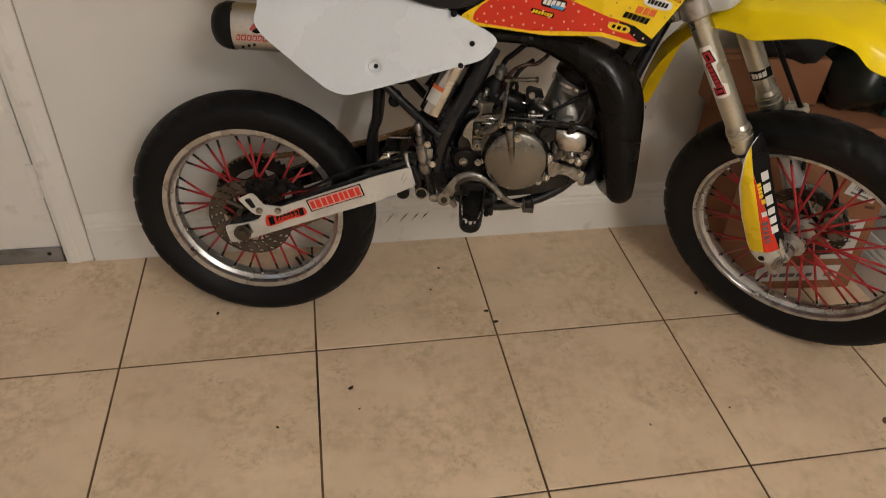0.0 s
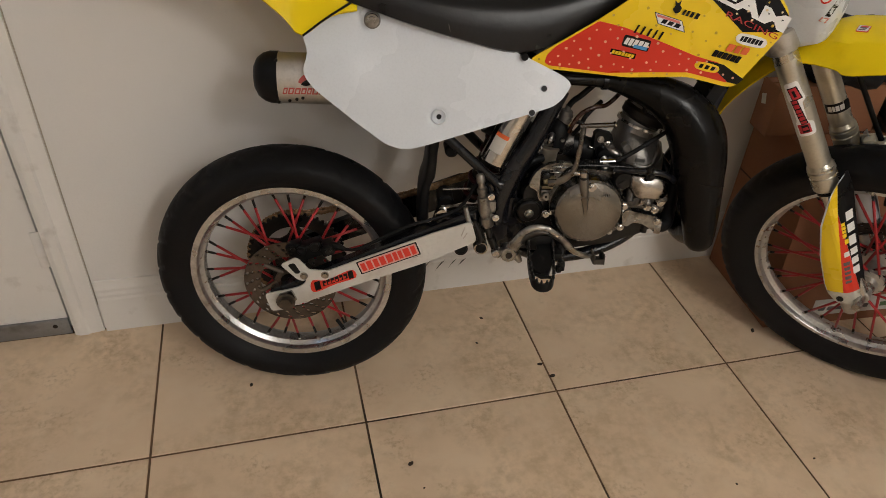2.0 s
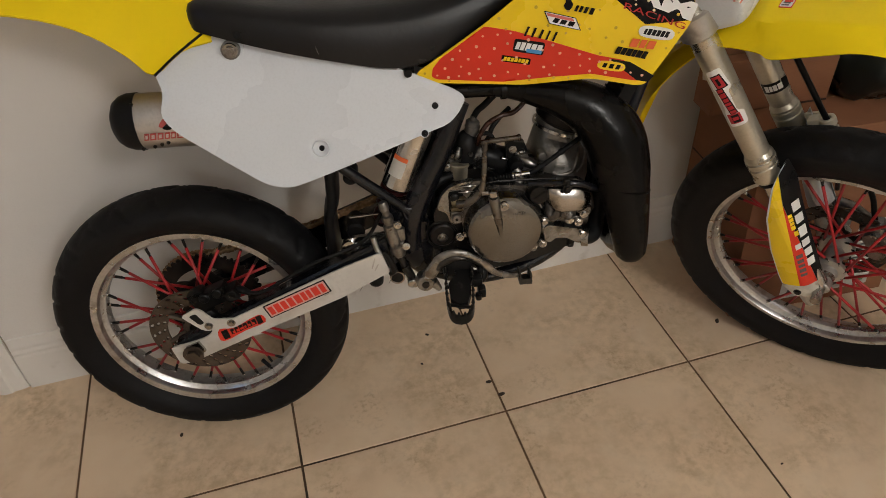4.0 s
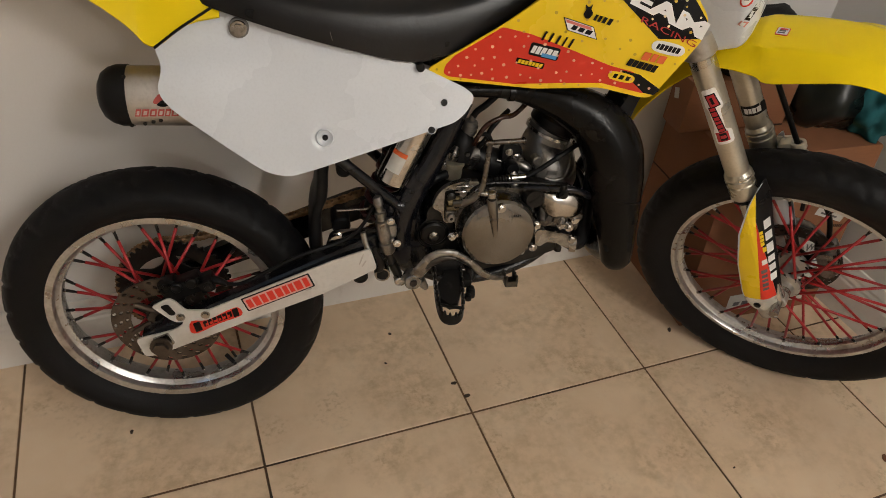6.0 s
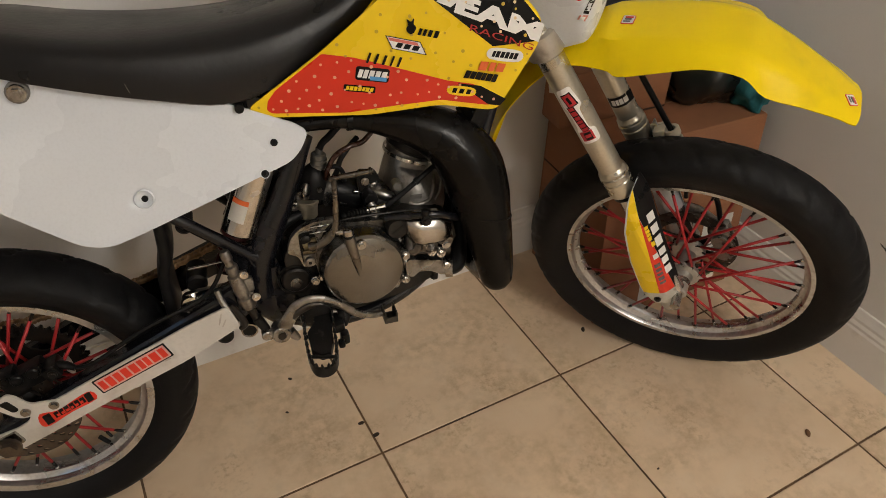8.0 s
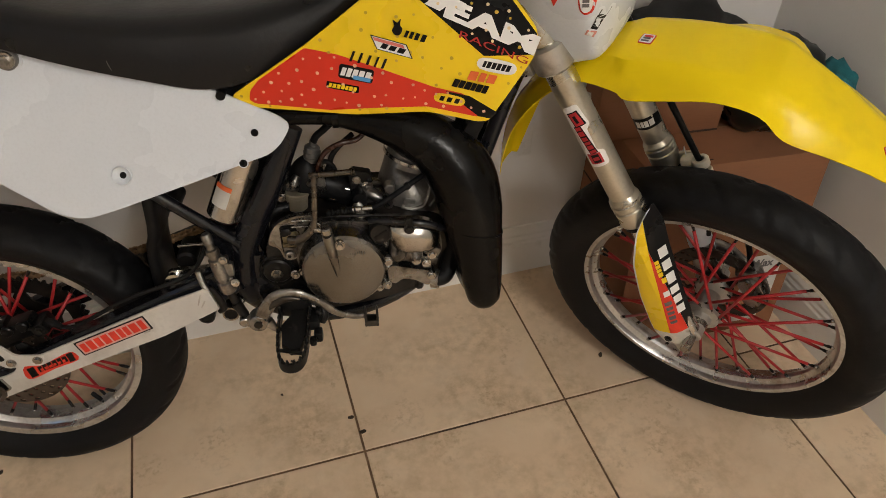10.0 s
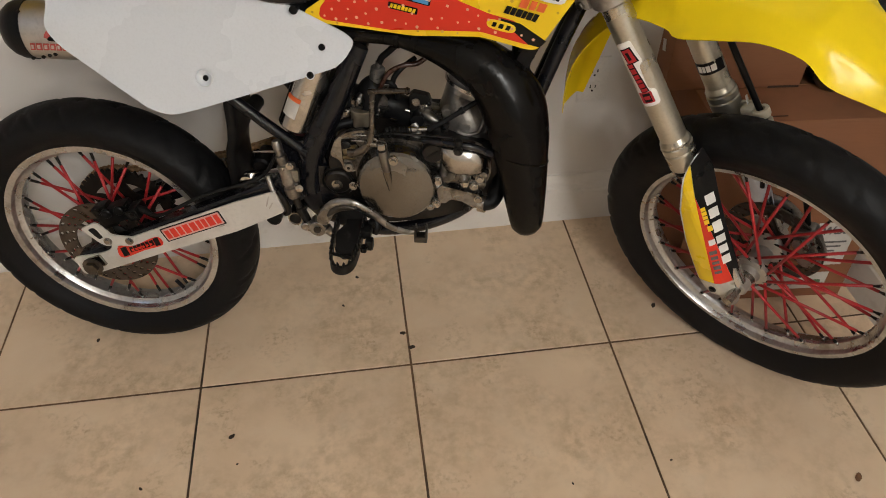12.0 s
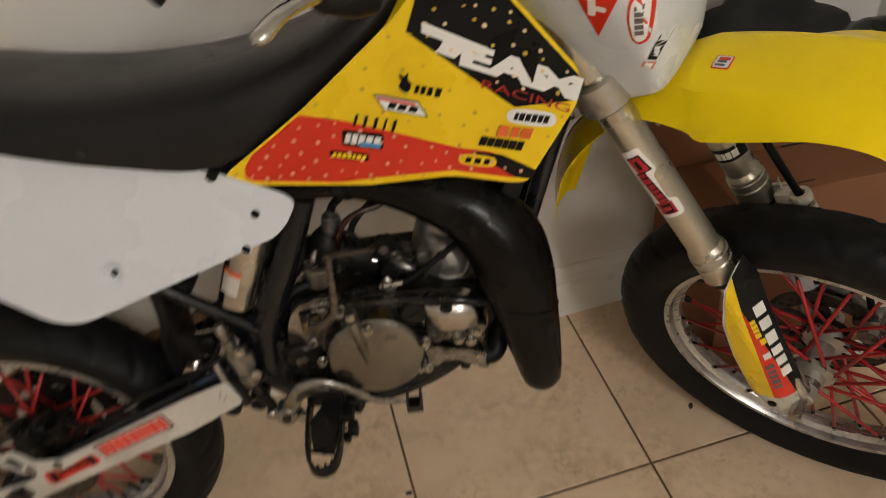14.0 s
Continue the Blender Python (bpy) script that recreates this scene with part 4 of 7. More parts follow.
part("cast_mark", bm, material("shadowed_casting", (0.16, 0.15, 0.14), 0.5, 0.9), clutch, "faint illegible cast mark")
# right side case: bolted flange round the cover
bm = plate(closed_curve([(0.522, 0.222), (0.532, 0.268), (0.572, 0.292), (0.640, 0.286), (0.700, 0.276), (0.748, 0.258), (0.755, 0.225), (0.735, 0.200), (0.69, 0.180), (0.650, 0.150), (0.595, 0.136), (0.542, 0.156)], 5), -0.116, -0.098)
side_case = part("side_case", bm, CASEALU, bike, "cast aluminium side case", soft=30)
bolts("case_bolt", [(x, -0.116, z) for x, z in ((0.528, 0.200), (0.558, 0.145), (0.645, 0.284), (0.652, 0.156), (0.70, 0.271), (0.745, 0.254))], 0.0045, 0.006, STEEL, side_case)
# water pump
bm = bmesh.new()
loops = []
out = closed_curve([(0.669, 0.284), (0.676, 0.292), (0.702, 0.293), (0.728, 0.289), (0.745, 0.276), (0.749, 0.252), (0.734, 0.237), (0.700, 0.236), (0.680, 0.245), (0.670, 0.264)], 5)
cx, cz = 0.705, 0.265
for k, y in ((1.0, -0.112), (1.03, -0.122), (1.01, -0.132), (0.94, -0.1390), (0.82, -0.1435), (0.58, -0.1478), (0.32, -0.1500), (0.10, -0.1505)):
    loops.append([Vector((cx + (x - cx) * k, y, cz + (z - cz) * k)) for x, z in out])
pump = part("water_pump", rings(bm, loops), PUMPALU, bike, "shiny water pump cover", soft=40)
bm = block((0.030, 0.030, 0.024), (0.708, -0.130, 0.237), 0.009, Euler((0, radians(12), 0)).to_matrix())
block((0.026, 0.028, 0.022), (0.738, -0.126, 0.238), 0.008, Euler((0, radians(30), 0)).to_matrix(), bm)
block((0.030, 0.026, 0.020), (0.686, -0.126, 0.232), 0.008, Euler((0, radians(-35), 0)).to_matrix(), bm)
rod((0.705, -0.128, 0.262), (0.711, -0.139, 0.226), 0.0115, 14, bm, bevel=0.003)
rod((0.678, -0.124, 0.262), (0.676, -0.134, 0.232), 0.0080, 12, bm, bevel=0.002)
block((0.074, 0.020, 0.018), (0.712, -0.124, 0.222), 0.006, Euler((0, radians(14), 0)).to_matrix(), bm)
part("pump_boss", bm, CASEALU, pump, soft=40)
for x, z in ((0.666, 0.224), (0.712, 0.222), (0.728, 0.216), (0.737, 0.232)):
    bm = rod((x, -0.120, z), (x, -0.138, z), 0.0078, 14, bevel=0.0015)
    part("pump_bolt", bolt((x, -0.138, z), 0.0052, 0.005, bm=bm), STEEL, pump)
part("oil_cap", lathe([(0.018, -0.116), (0.0185, -0.132), (0.016, -0.136), (0.001, -0.136)], 28, False, centre=(0.657, 0, 0.276)), DARKSTEEL, side_case, "dark slotted oil filler cap")
bm = plate(rounded([(0.664, 0.208), (0.672, 0.217), (0.688, 0.213), (0.736, 0.201), (0.744, 0.190), (0.742, 0.176), (0.730, 0.172), (0.708, 0.186), (0.688, 0.189), (0.678, 0.180), (0.668, 0.183)], 0.005), -0.1400, -0.112)
bmesh.ops.bevel(bm, geom=[e for e in bm.edges if len(e.link_faces) == 2 and e.calc_face_angle(0) > 0.9], offset=0.0028, segments=2, affect="EDGES")
tube([(0.650, -0.118, 0.214), (0.658, -0.124, 0.214), (0.670, -0.128, 0.206)], [0.013, 0.012, 0.011], 14, 3, bm)
tube([(0.652, -0.118, 0.214), (0.652, -0.126, 0.196), (0.660, -0.128, 0.182)], [0.008, 0.009, 0.007], 12, 3, bm)
neck = part("water_outlet", bm, ALU, bike, "cast aluminium water neck", soft=40)
for x, z in ((0.664, 0.179), (0.654, 0.213), (0.736, 0.192)):
    bm = rod((x, -0.118, z), (x, -0.141, z), 0.0070, 12, bevel=0.001)
    part("neck_bolt", bolt((x, -0.141, z), 0.0050, 0.0045, bm=bm), STEEL, neck)
bm = rod((0.717, -0.130, 0.182), (0.717, -0.130, 0.166), 0.0058, 10, bevel=0.001)
part("drain_screw", rod((0.717, -0.130, 0.170), (0.717, -0.130, 0.163), 0.0072, 6, bm), DARKSTEEL, neck)
part("hose_clamp", lathe([(0.0165, -0.006), (0.0165, 0.006), (0.013, 0.006), (0.013, -0.006)], 24, centre=(0.745, -0.128, 0.176), turn=Euler((0, 0, radians(70))).to_matrix()), STEEL, bike)
part("water_hose", tube([(0.738, -0.128, 0.178), (0.762, -0.120, 0.178), (0.776, -0.09, 0.215), (0.79, -0.06, 0.30), (0.80, -0.04, 0.40)], 0.0145, 12), BLACKPLASTIC, bike, "black rubber coolant hose")
# cylinder and head, tipped forward
tip = Euler((0, radians(17), 0)).to_matrix()
base = Vector((0.692, 0, 0.262))
bm = bmesh.new()
# (height, back, front, half width) of the water jacket along the bore
JACKET = ((-0.020, 0.036, 0.076, 0.062), (0.000, 0.038, 0.082, 0.068), (0.022, 0.040, 0.080, 0.068), (0.045, 0.040, 0.070, 0.063), (0.060, 0.040, 0.058, 0.056), (0.067, 0.0405, 0.050, 0.049), (0.071, 0.0405, 0.043, 0.0425), (0.100, 0.0405, 0.0405, 0.0405))


def jacket_half(u, h):
    hs = [j[0] for j in JACKET]
    back, front, half = (float(np.interp(h, hs, [j[k] for j in JACKET])) for k in (1, 2, 3))
    s = (u - (front - back) / 2) / ((front + back) / 2)
    return half * max(0.0, 1 - abs(s) ** 2.3) ** (1 / 2.3)


def jacket_point(x, z, lift=0.0):
    d = tip.inverted() @ (Vector((x, 0, z)) - Vector((base.x, 0, base.z)))
    return Vector((x, -jacket_half(d.x, d.z) - lift, z))


loops = []
for h, back, front, half in JACKET:
    loop = []
    for k in range(48):
        a = 2 * math.pi * k / 48
        c, s = math.cos(a), math.sin(a)
        u = (front - back) / 2 + (front + back) / 2 * math.copysign(abs(c) ** (2 / 2.3), c)
        loop.append(base + tip @ Vector((u, half * math.copysign(abs(s) ** (2 / 2.3), s), h)))
    loops.append(loop)
rings(bm, loops)
cylinder = part("cylinder", bm, CYLALU, bike, "cast aluminium engine cylinder", soft=40)
bm = rod(base + tip @ Vector((0.002, 0, 0.092)), base + tip @ Vector((0.004, 0, 0.118)), 0.049, 32, bevel=0.006)
for k in range(5):
    a = 2 * math.pi * k / 5 + 0.4
    q = Vector((0.003 + 0.040 * math.cos(a), 0.040 * math.sin(a), 0.116))
    rod(base + tip @ q, base + tip @ (q + Vector((0, 0, 0.012))), 0.0065, 6, bm)
rod(base + tip @ Vector((0.004, 0, 0.112)), base + tip @ Vector((0.004, 0, 0.150)), 0.010, 12, bm)
part("cylinder_head", bm, DARKSTEEL, bike, "dark cylinder head with nuts")
part("spark_plug_cap", tube([base + tip @ Vector((0.004, 0, 0.14)), base + tip @ Vector((0.004, 0, 0.168)), base + tip @ Vector((-0.03, 0, 0.185))], [0.010, 0.012, 0.008], 10, 4), BLACKPLASTIC, bike)
for path, r in ((((0.752, 0.324), (0.743, 0.303), (0.735, 0.285), (0.726, 0.279), (0.709, 0.277), (0.695, 0.281)), 0.0036), (((0.768, 0.304), (0.756, 0.290), (0.742, 0.277)), 0.0024)):
    part("cylinder_rib", tube([jacket_point(x, z, 0.0006) for x, z in path], r, 10, 5), CYLALU, cylinder)
bm = bmesh.new()
q = jacket_point(0.708, 0.2905, 0.0)
block((0.019, 0.0030, 0.009), q, 0.001, Euler((0, radians(10), 0)).to_matrix(), bm)
part("cast_mark", bm, CYLALU, cylinder)
for x, z in ((0.690, 0.268), (0.738, 0.262)):
    q = jacket_point(x, z)
    bm = rod(q + Vector((0, 0.01, 0)), q + Vector((0, -0.008, 0)), 0.0075, 14, bevel=0.0015)
    part("base_nut", bolt(q + Vector((0, -0.008, 0)), 0.0052, 0.005, bm=bm), DARKSTEEL, cylinder)
bm = rod((0.677, -0.045, 0.314), (0.677, -0.066, 0.314), 0.0085, 16, bevel=0.002)
part("cylinder_plug", bm, CYLALU, bike)
bm = bmesh.new()
lathe([(0.0475, -0.003), (0.0500, -0.003), (0.0500, 0.003), (0.0475, 0.003)], 48, True, bm, centre=base + tip @ Vector((0.002, 0, 0.086)), turn=tip @ Euler((radians(90), 0, 0)).to_matrix())
part("head_gasket", bm, BRIGHT, bike)
bm = rod((0.735, -0.052, 0.330), (0.742, -0.052, 0.352), 0.006, 10)
part("cylinder_nut", bm, STEEL, bike)
# power valve housing and reed block behind the cylinder
lean = Euler((0, radians(17), 0)).to_matrix()
bm = block((0.018, 0.062, 0.058), (0.630, -0.028, 0.286), 0.004, lean)
block((0.030, 0.054, 0.050), (0.650, -0.028, 0.280), 0.006, lean, bm)
for y in (-0.052, -0.012):
    rod((0.634, y, 0.306), (0.639, y, 0.322), 0.0075, 10, bm, bevel=0.0015)
for k in range(3):
    block((0.022, 0.004, 0.0045), (0.650 + 0.004 * k, -0.052, 0.310 - 0.016 * k), 0.001, lean, bm)
part("reed_block", bm, CASEALU, bike, "cast intake manifold")
bm = block((0.006, 0.066, 0.064), (0.619, -0.028, 0.288), 0.002, lean)
part("intake_gasket", bm, BLACKPLASTIC, bike)
bm = tube([(0.616, -0.026, 0.290), (0.602, -0.024, 0.296), (0.590, -0.022, 0.302), (0.572, -0.020, 0.308)], [0.030, 0.027, 0.025, 0.0260], 22, 3)
part("intake_boot", bm, BLACKPLASTIC, bike, "black rubber intake boot")
bm = bmesh.new()
rod((0.604, -0.050, 0.312), (0.613, -0.050, 0.309), 0.0034, 10, bm, bevel=0.0008)
rod((0.614, -0.050, 0.3088), (0.628, -0.050, 0.3045), 0.0044, 10, bm, bevel=0.0008)
block((0.013, 0.004, 0.006), (0.584, -0.056, 0.2945), 0.001, Euler((0, radians(20), 0)).to_matrix(), bm)
part("boot_clamp", bm, BRIGHT, bike)
part("reed_cage", plate(rounded([(0.612, 0.340), (0.619, 0.346), (0.646, 0.340), (0.651, 0.325), (0.641, 0.318), (0.630, 0.322), (0.627, 0.290), (0.615, 0.286)], 0.003), -0.054, -0.038), BLACKIRON, bike, "black reed valve cage")
bm = plate(rounded([(0.628, 0.326), (0.640, 0.319), (0.652, 0.307), (0.666, 0.304), (0.666, 0.291), (0.640, 0.287), (0.630, 0.291)], 0.004), -0.058, -0.020)
bmesh.ops.bevel(bm, geom=[e for e in bm.edges if len(e.link_faces) == 2 and e.calc_face_angle(0) > 0.9], offset=0.002, segments=2, affect="EDGES")
part("intake_flange", bm, ALU, bike, "cast aluminium intake flange", soft=40)
# carburettor
bm = rod((0.512, -0.020, 0.306), (0.575, -0.020, 0.314), 0.027, 20)
block((0.044, 0.040, 0.030), (0.534, -0.022, 0.312), 0.004, bm=bm)
rod((0.515, -0.030, 0.290), (0.515, -0.058, 0.290), 0.006, 10, bm)
for x, z in ((0.556, 0.300), (0.549, 0.326), (0.516, 0.326)):
    rod((x, -0.030, z), (x, -0.056, z), 0.0042, 8, bm)
carb = part("carburettor", bm, CASEALU, bike, "dull aluminium carburettor")
bm = rod((0.524, -0.044, 0.276), (0.527, -0.044, 0.309), 0.0180, 24, bevel=0.004)
rod((0.5265, -0.044, 0.302), (0.527, -0.044, 0.309), 0.0200, 24, bm, bevel=0.001)
rod((0.523, -0.044, 0.264), (0.524, -0.044, 0.279), 0.0090, 12, bm, bevel=0.002)
part("float_bowl", bm, material("dull_gold_casting", (0.40, 0.355, 0.275), 0.45, 0.70, 0.12, 30.0, 0.08, 0.12, 240.0, GRIME, 0.28, 40.0), carb, "dull gold float bowl")
part("carb_cap", tube([(0.540, -0.026, 0.306), (0.541, -0.026, 0.322), (0.545, -0.026, 0.338), (0.550, -0.026, 0.350), (0.553, -0.026, 0.355)], [0.0255, 0.0262, 0.0240, 0.0175, 0.012], 28, 3), BLACKPLASTIC, carb, "black domed carburettor cap")
rim_ = material("grey_carb_cap", (0.16, 0.155, 0.145), 0.45, 0.6, 0.2, 40.0, dirt=GRIME, amount=0.4)
bm = rod((0.553, -0.026, 0.352), (0.558, -0.026, 0.379), 0.0125, 24, bevel=0.002)
for z in (0.358, 0.366):
    rod((0.554 + 0.18 * (z - 0.352), -0.026, z), (0.554 + 0.18 * (z - 0.350), -0.026, z + 0.0035), 0.0138, 24, bm)
rod((0.558, -0.026, 0.378), (0.560, -0.026, 0.388), 0.006, 12, bm)
part("cap_nut", bm, rim_, carb, "grey threaded cable cap")
bm = tube([(0.530, -0.046, 0.338), (0.525, -0.050, 0.328), (0.524, -0.051, 0.314)], [0.0050, 0.0085, 0.0070], 12, 4)
part("choke_knob", bm, ALU, carb)
for z in (0.309, 0.287):
    bm = block((0.013, 0.012, 0.014), (0.504, -0.058, z), 0.003)
    rod((0.504, -0.062, z), (0.504, -0.070, z), 0.0050, 10, bm)
    part("clamp_screw", bm, STEEL, carb)
part("throttle_cable", tube([(0.560, -0.026, 0.386), (0.566, -0.03, 0.398), (0.580, -0.035, 0.412), (0.61, -0.03, 0.440), (0.66, -0.03, 0.50)], 0.0058, 10), BLACKPLASTIC, bike)
part("air_boot", tube([(0.515, -0.015, 0.306), (0.475, -0.010, 0.320), (0.42, 0.0, 0.36)], [0.030, 0.033, 0.045], 18), BLACKPLASTIC, bike, "black rubber air boot")
part("drain_hose", tube([(0.512, -0.060, 0.291), (0.488, -0.068, 0.286), (0.470, -0.066, 0.262), (0.466, -0.06, 0.20)], 0.0085, 12), BLACKPLASTIC, bike, "black overflow hose")
AMBER = material("amber_hose", (0.040, 0.015, 0.009), 0.30, 0, 0.2, 30.0)
part("vent_hose", tube([(0.562, -0.044, 0.340), (0.566, -0.050, 0.358), (0.580, -0.052, 0.381), (0.604, -0.050, 0.393), (0.632, -0.042, 0.397), (0.668, -0.03, 0.430)], 0.0043, 10), AMBER, bike, "thin amber vent hose")
part("vent_hose", tube([(0.572, -0.036, 0.330), (0.582, -0.046, 0.352), (0.588, -0.050, 0.372), (0.602, -0.046, 0.388), (0.622, -0.03, 0.398)], 0.0046, 10), BLACKPLASTIC, bike, "thin black vent hose")
part("vent_hose", tube([(0.592, -0.044, 0.330), (0.590, -0.050, 0.350), (0.582, -0.052, 0.362), (0.570, -0.048, 0.362)], 0.0040, 10), BLACKPLASTIC, bike, "thin black vent hose")
# reed cage bolts, cable spring and small fittings round the intake
bolts("manifold_bolt", [(x, -0.0565, z) for x, z in ((0.624, 0.330), (0.639, 0.320), (0.655, 0.300), (0.622, 0.276))], 0.0048, 0.005, STEEL, bike)
part("valve_knob", lathe([(0.011, -0.080), (0.0125, -0.076), (0.0125, -0.060), (0.009, -0.050)], 20, False, centre=(0.628, 0, 0.306)), BLACKPLASTIC, bike, "black power valve plug")
bm = tube([(0.632, -0.058, 0.312), (0.646, -0.066, 0.309), (0.658, -0.070, 0.303), (0.668, -0.066, 0.300)], [0.009, 0.010, 0.009, 0.008], 12, 4)
rod((0.644, -0.055, 0.318), (0.644, -0.070, 0.318), 0.0065, 12, bm, bevel=0.0015)
part("coolant_elbow", bm, ALU, bike, "small cast coolant elbow")
bm = bmesh.new()
tube([(0.582 + 0.040 * k / 72, -0.100 + 0.0062 * math.cos(k * 0.7), 0.2985 + 0.0005 * k / 72 + 0.0062 * math.sin(k * 0.7)) for k in range(73)], 0.0011, 6, 1, bm)
part("cable_spring", bm, DARKSTEEL, bike, "dark return spring")
bm = tube([(0.534, -0.112, 0.262), (0.548, -0.112, 0.287), (0.575, -0.112, 0.298), (0.640, -0.112, 0.297), (0.690, -0.112, 0.294)], 0.0024, 8, 5)
part("case_ridge", bm, DARKSTEEL, bike)
for a in (8, 118, 192, 330):
    x, z = 0.596 + 0.081 * math.cos(radians(a)), 0.214 + 0.081 * math.sin(radians(a))
    bm = rod((x, -0.108, z), (x, -0.122, z), 0.0080, 14, bevel=0.002)
    part("flange_bolt", bolt((x, -0.122, z), 0.0046, 0.005, bm=bm), STEEL, bike)
part("cylinder_stud", rod((0.672, -0.062, 0.262), (0.676, -0.062, 0.296), 0.0062, 8), STEEL, bike)
# kick starter lever, clutch arm and cables
bm = tube([(0.516, -0.124, 0.266), (0.530, -0.132, 0.272), (0.545, -0.140, 0.286), (0.5565, -0.144, 0.308), (0.5605, -0.144, 0.350), (0.563, -0.140, 0.388)], [0.009, 0.0075, 0.0060, 0.0050, 0.0046, 0.0046], 10, 5, flat=0.75)
rod((0.556, -0.139, 0.387), (0.622, -0.144, 0.3925), 0.0044, 12, bm)
rod((0.6165, -0.1436, 0.392), (0.6205, -0.1439, 0.3924), 0.0064, 14, bm, bevel=0.001)
part("kick_starter", bm, material("dull_kick_steel", (0.17, 0.16, 0.145), 0.28, 1.0, 0.2, 30.0, dirt=GRIME, amount=0.4), bike, "steel kick start lever, folded")
bm = plate(rounded([(0.478, 0.252), (0.488, 0.280), (0.505, 0.296), (0.530, 0.303), (0.560, 0.302), (0.560, 0.290), (0.535, 0.270), (0.530, 0.250), (0.524, 0.222), (0.502, 0.220), (0.496, 0.245)], 0.010), -0.112, -0.100)
part("kick_boss", bm, ALU, bike, "cast kick starter boss", soft=30)
part("boss_recess", plate(rounded([(0.500, 0.286), (0.524, 0.288), (0.530, 0.262), (0.520, 0.226), (0.503, 0.226), (0.500, 0.250)], 0.005), -0.1126, -0.1110), BLACKIRON, bike)
for x0, x1, z in ((0.520, 0.550, 0.2945), (0.518, 0.545, 0.2835)):
    part("boss_rib", tube([(x0, -0.1130, z), ((x0 + x1) / 2, -0.1140, z + 0.0008), (x1, -0.1130, z)], [0.0012, 0.0023, 0.0012], 8, 3), BRIGHT, bike)
BRASS = material("dull_brass", (0.20, 0.165, 0.095), 0.40, 0.9, 0.2, 40.0, 0.1, 0.1, 200.0, GRIME, 0.55, 60.0)
bm = rod((0.505, -0.1170, 0.266), (0.528, -0.1190, 0.2715), 0.0078, 14, bevel=0.0015)
block((0.022, 0.010, 0.007), (0.514, -0.118, 0.2555), 0.002, bm=bm)
part("lever_clamp", bm, BRASS, bike, "dull brass lever clamp")
part("clamp_screw", lathe([(0.0075, -0.1180), (0.0080, -0.1210), (0.0060, -0.1225), (0.0001, -0.1225)], 18, False, centre=(0.510, 0, 0.277)), DARKSTEEL, bike)
bm = rod((0.512, -0.112, 0.237), (0.512, -0.126, 0.237), 0.0078, 18, bevel=0.0015)
block((0.020, 0.008, 0.020), (0.513, -0.114, 0.238), 0.003, bm=bm)
part("boss_bolt", bm, ALU, bike)
part("bolt_socket", rod((0.512, -0.1258, 0.237), (0.512, -0.1264, 0.237), 0.0030, 6), BLACKIRON, bike)
bm = rod((0.487, -0.085, 0.195), (0.487, -0.106, 0.193), 0.024, 28, bevel=0.003)
lathe([(0.0265, -0.098), (0.0285, -0.102), (0.0305, -0.098), (0.0285, -0.095)], 32, True, bm, centre=(0.487, 0, 0.193))
part("pivot_cap", bm, DARKSTEEL, bike)
part("pivot_bolt", bolt((0.486, -0.106, 0.191), 0.0068, 0.009), STEEL, bike)
bm = tube([(0.745, -0.085, 0.360), (0.726, -0.090, 0.350), (0.674, -0.096, 0.316), (0.647, -0.098, 0.301)], 0.0044, 10, 4)
rod((0.700, -0.0935, 0.3333), (0.706, -0.0925, 0.3372), 0.0060, 12, bm)
part("clutch_cable", bm, BLACKPLASTIC, bike, "black clutch cable")
part("cable_bellows", tube([(0.574 + 0.0035 * k, -0.098, 0.2950 + 0.0004 * k) for k in range(13)], [0.0068 if k % 2 else 0.0050 for k in range(13)], 12, 1), BLACKPLASTIC, bike, "black rubber cable bellows")
bm = rod((0.614, -0.098, 0.2995), (0.630, -0.098, 0.3005), 0.0062, 14, bevel=0.001)
rod((0.631, -0.098, 0.3005), (0.647, -0.098, 0.3015), 0.0052, 14, bm, bevel=0.001)
rod((0.629, -0.098, 0.3004), (0.632, -0.098, 0.3006), 0.0044, 12, bm)
part("cable_stop", bm, BRIGHT, bike)
bm = tube([(0.622, -0.094, 0.310), (0.628, -0.098, 0.296), (0.626, -0.102, 0.284), (0.622, -0.104, 0.276)], [0.006, 0.0085, 0.007, 0.006], 10, 4, flat=0.5)
part("cable_bracket", bolt((0.622, -0.107, 0.277), 0.0048, 0.006, bm=bm), ALU, bike)
bm = tube([(0.640, -0.121, 0.2925), (0.668, -0.135, 0.2980), (0.700, -0.1450, 0.3005), (0.727, -0.1460, 0.2965), (0.754, -0.135, 0.280), (0.772, -0.10, 0.258)], [0.0045, 0.0058, 0.0062, 0.0062, 0.0060, 0.0060], 12, 4)
part("coolant_line", bm, FRAMEPAINT, bike, "glossy black coolant line")
bm = rod((0.700, -0.1480, 0.291), (0.700, -0.1480, 0.3110), 0.0066, 14, bevel=0.0015)
bolt((0.700, -0.1540, 0.2940), 0.0056, 0.006, bm=bm)
part("line_clamp", bm, DARKSTEEL, bike)
part("cap_slot", block((0.024, 0.0012, 0.0035), (0.657, -0.1364, 0.276), 0, Euler((0, radians(-35), 0)).to_matrix()), BLACKIRON, side_case)

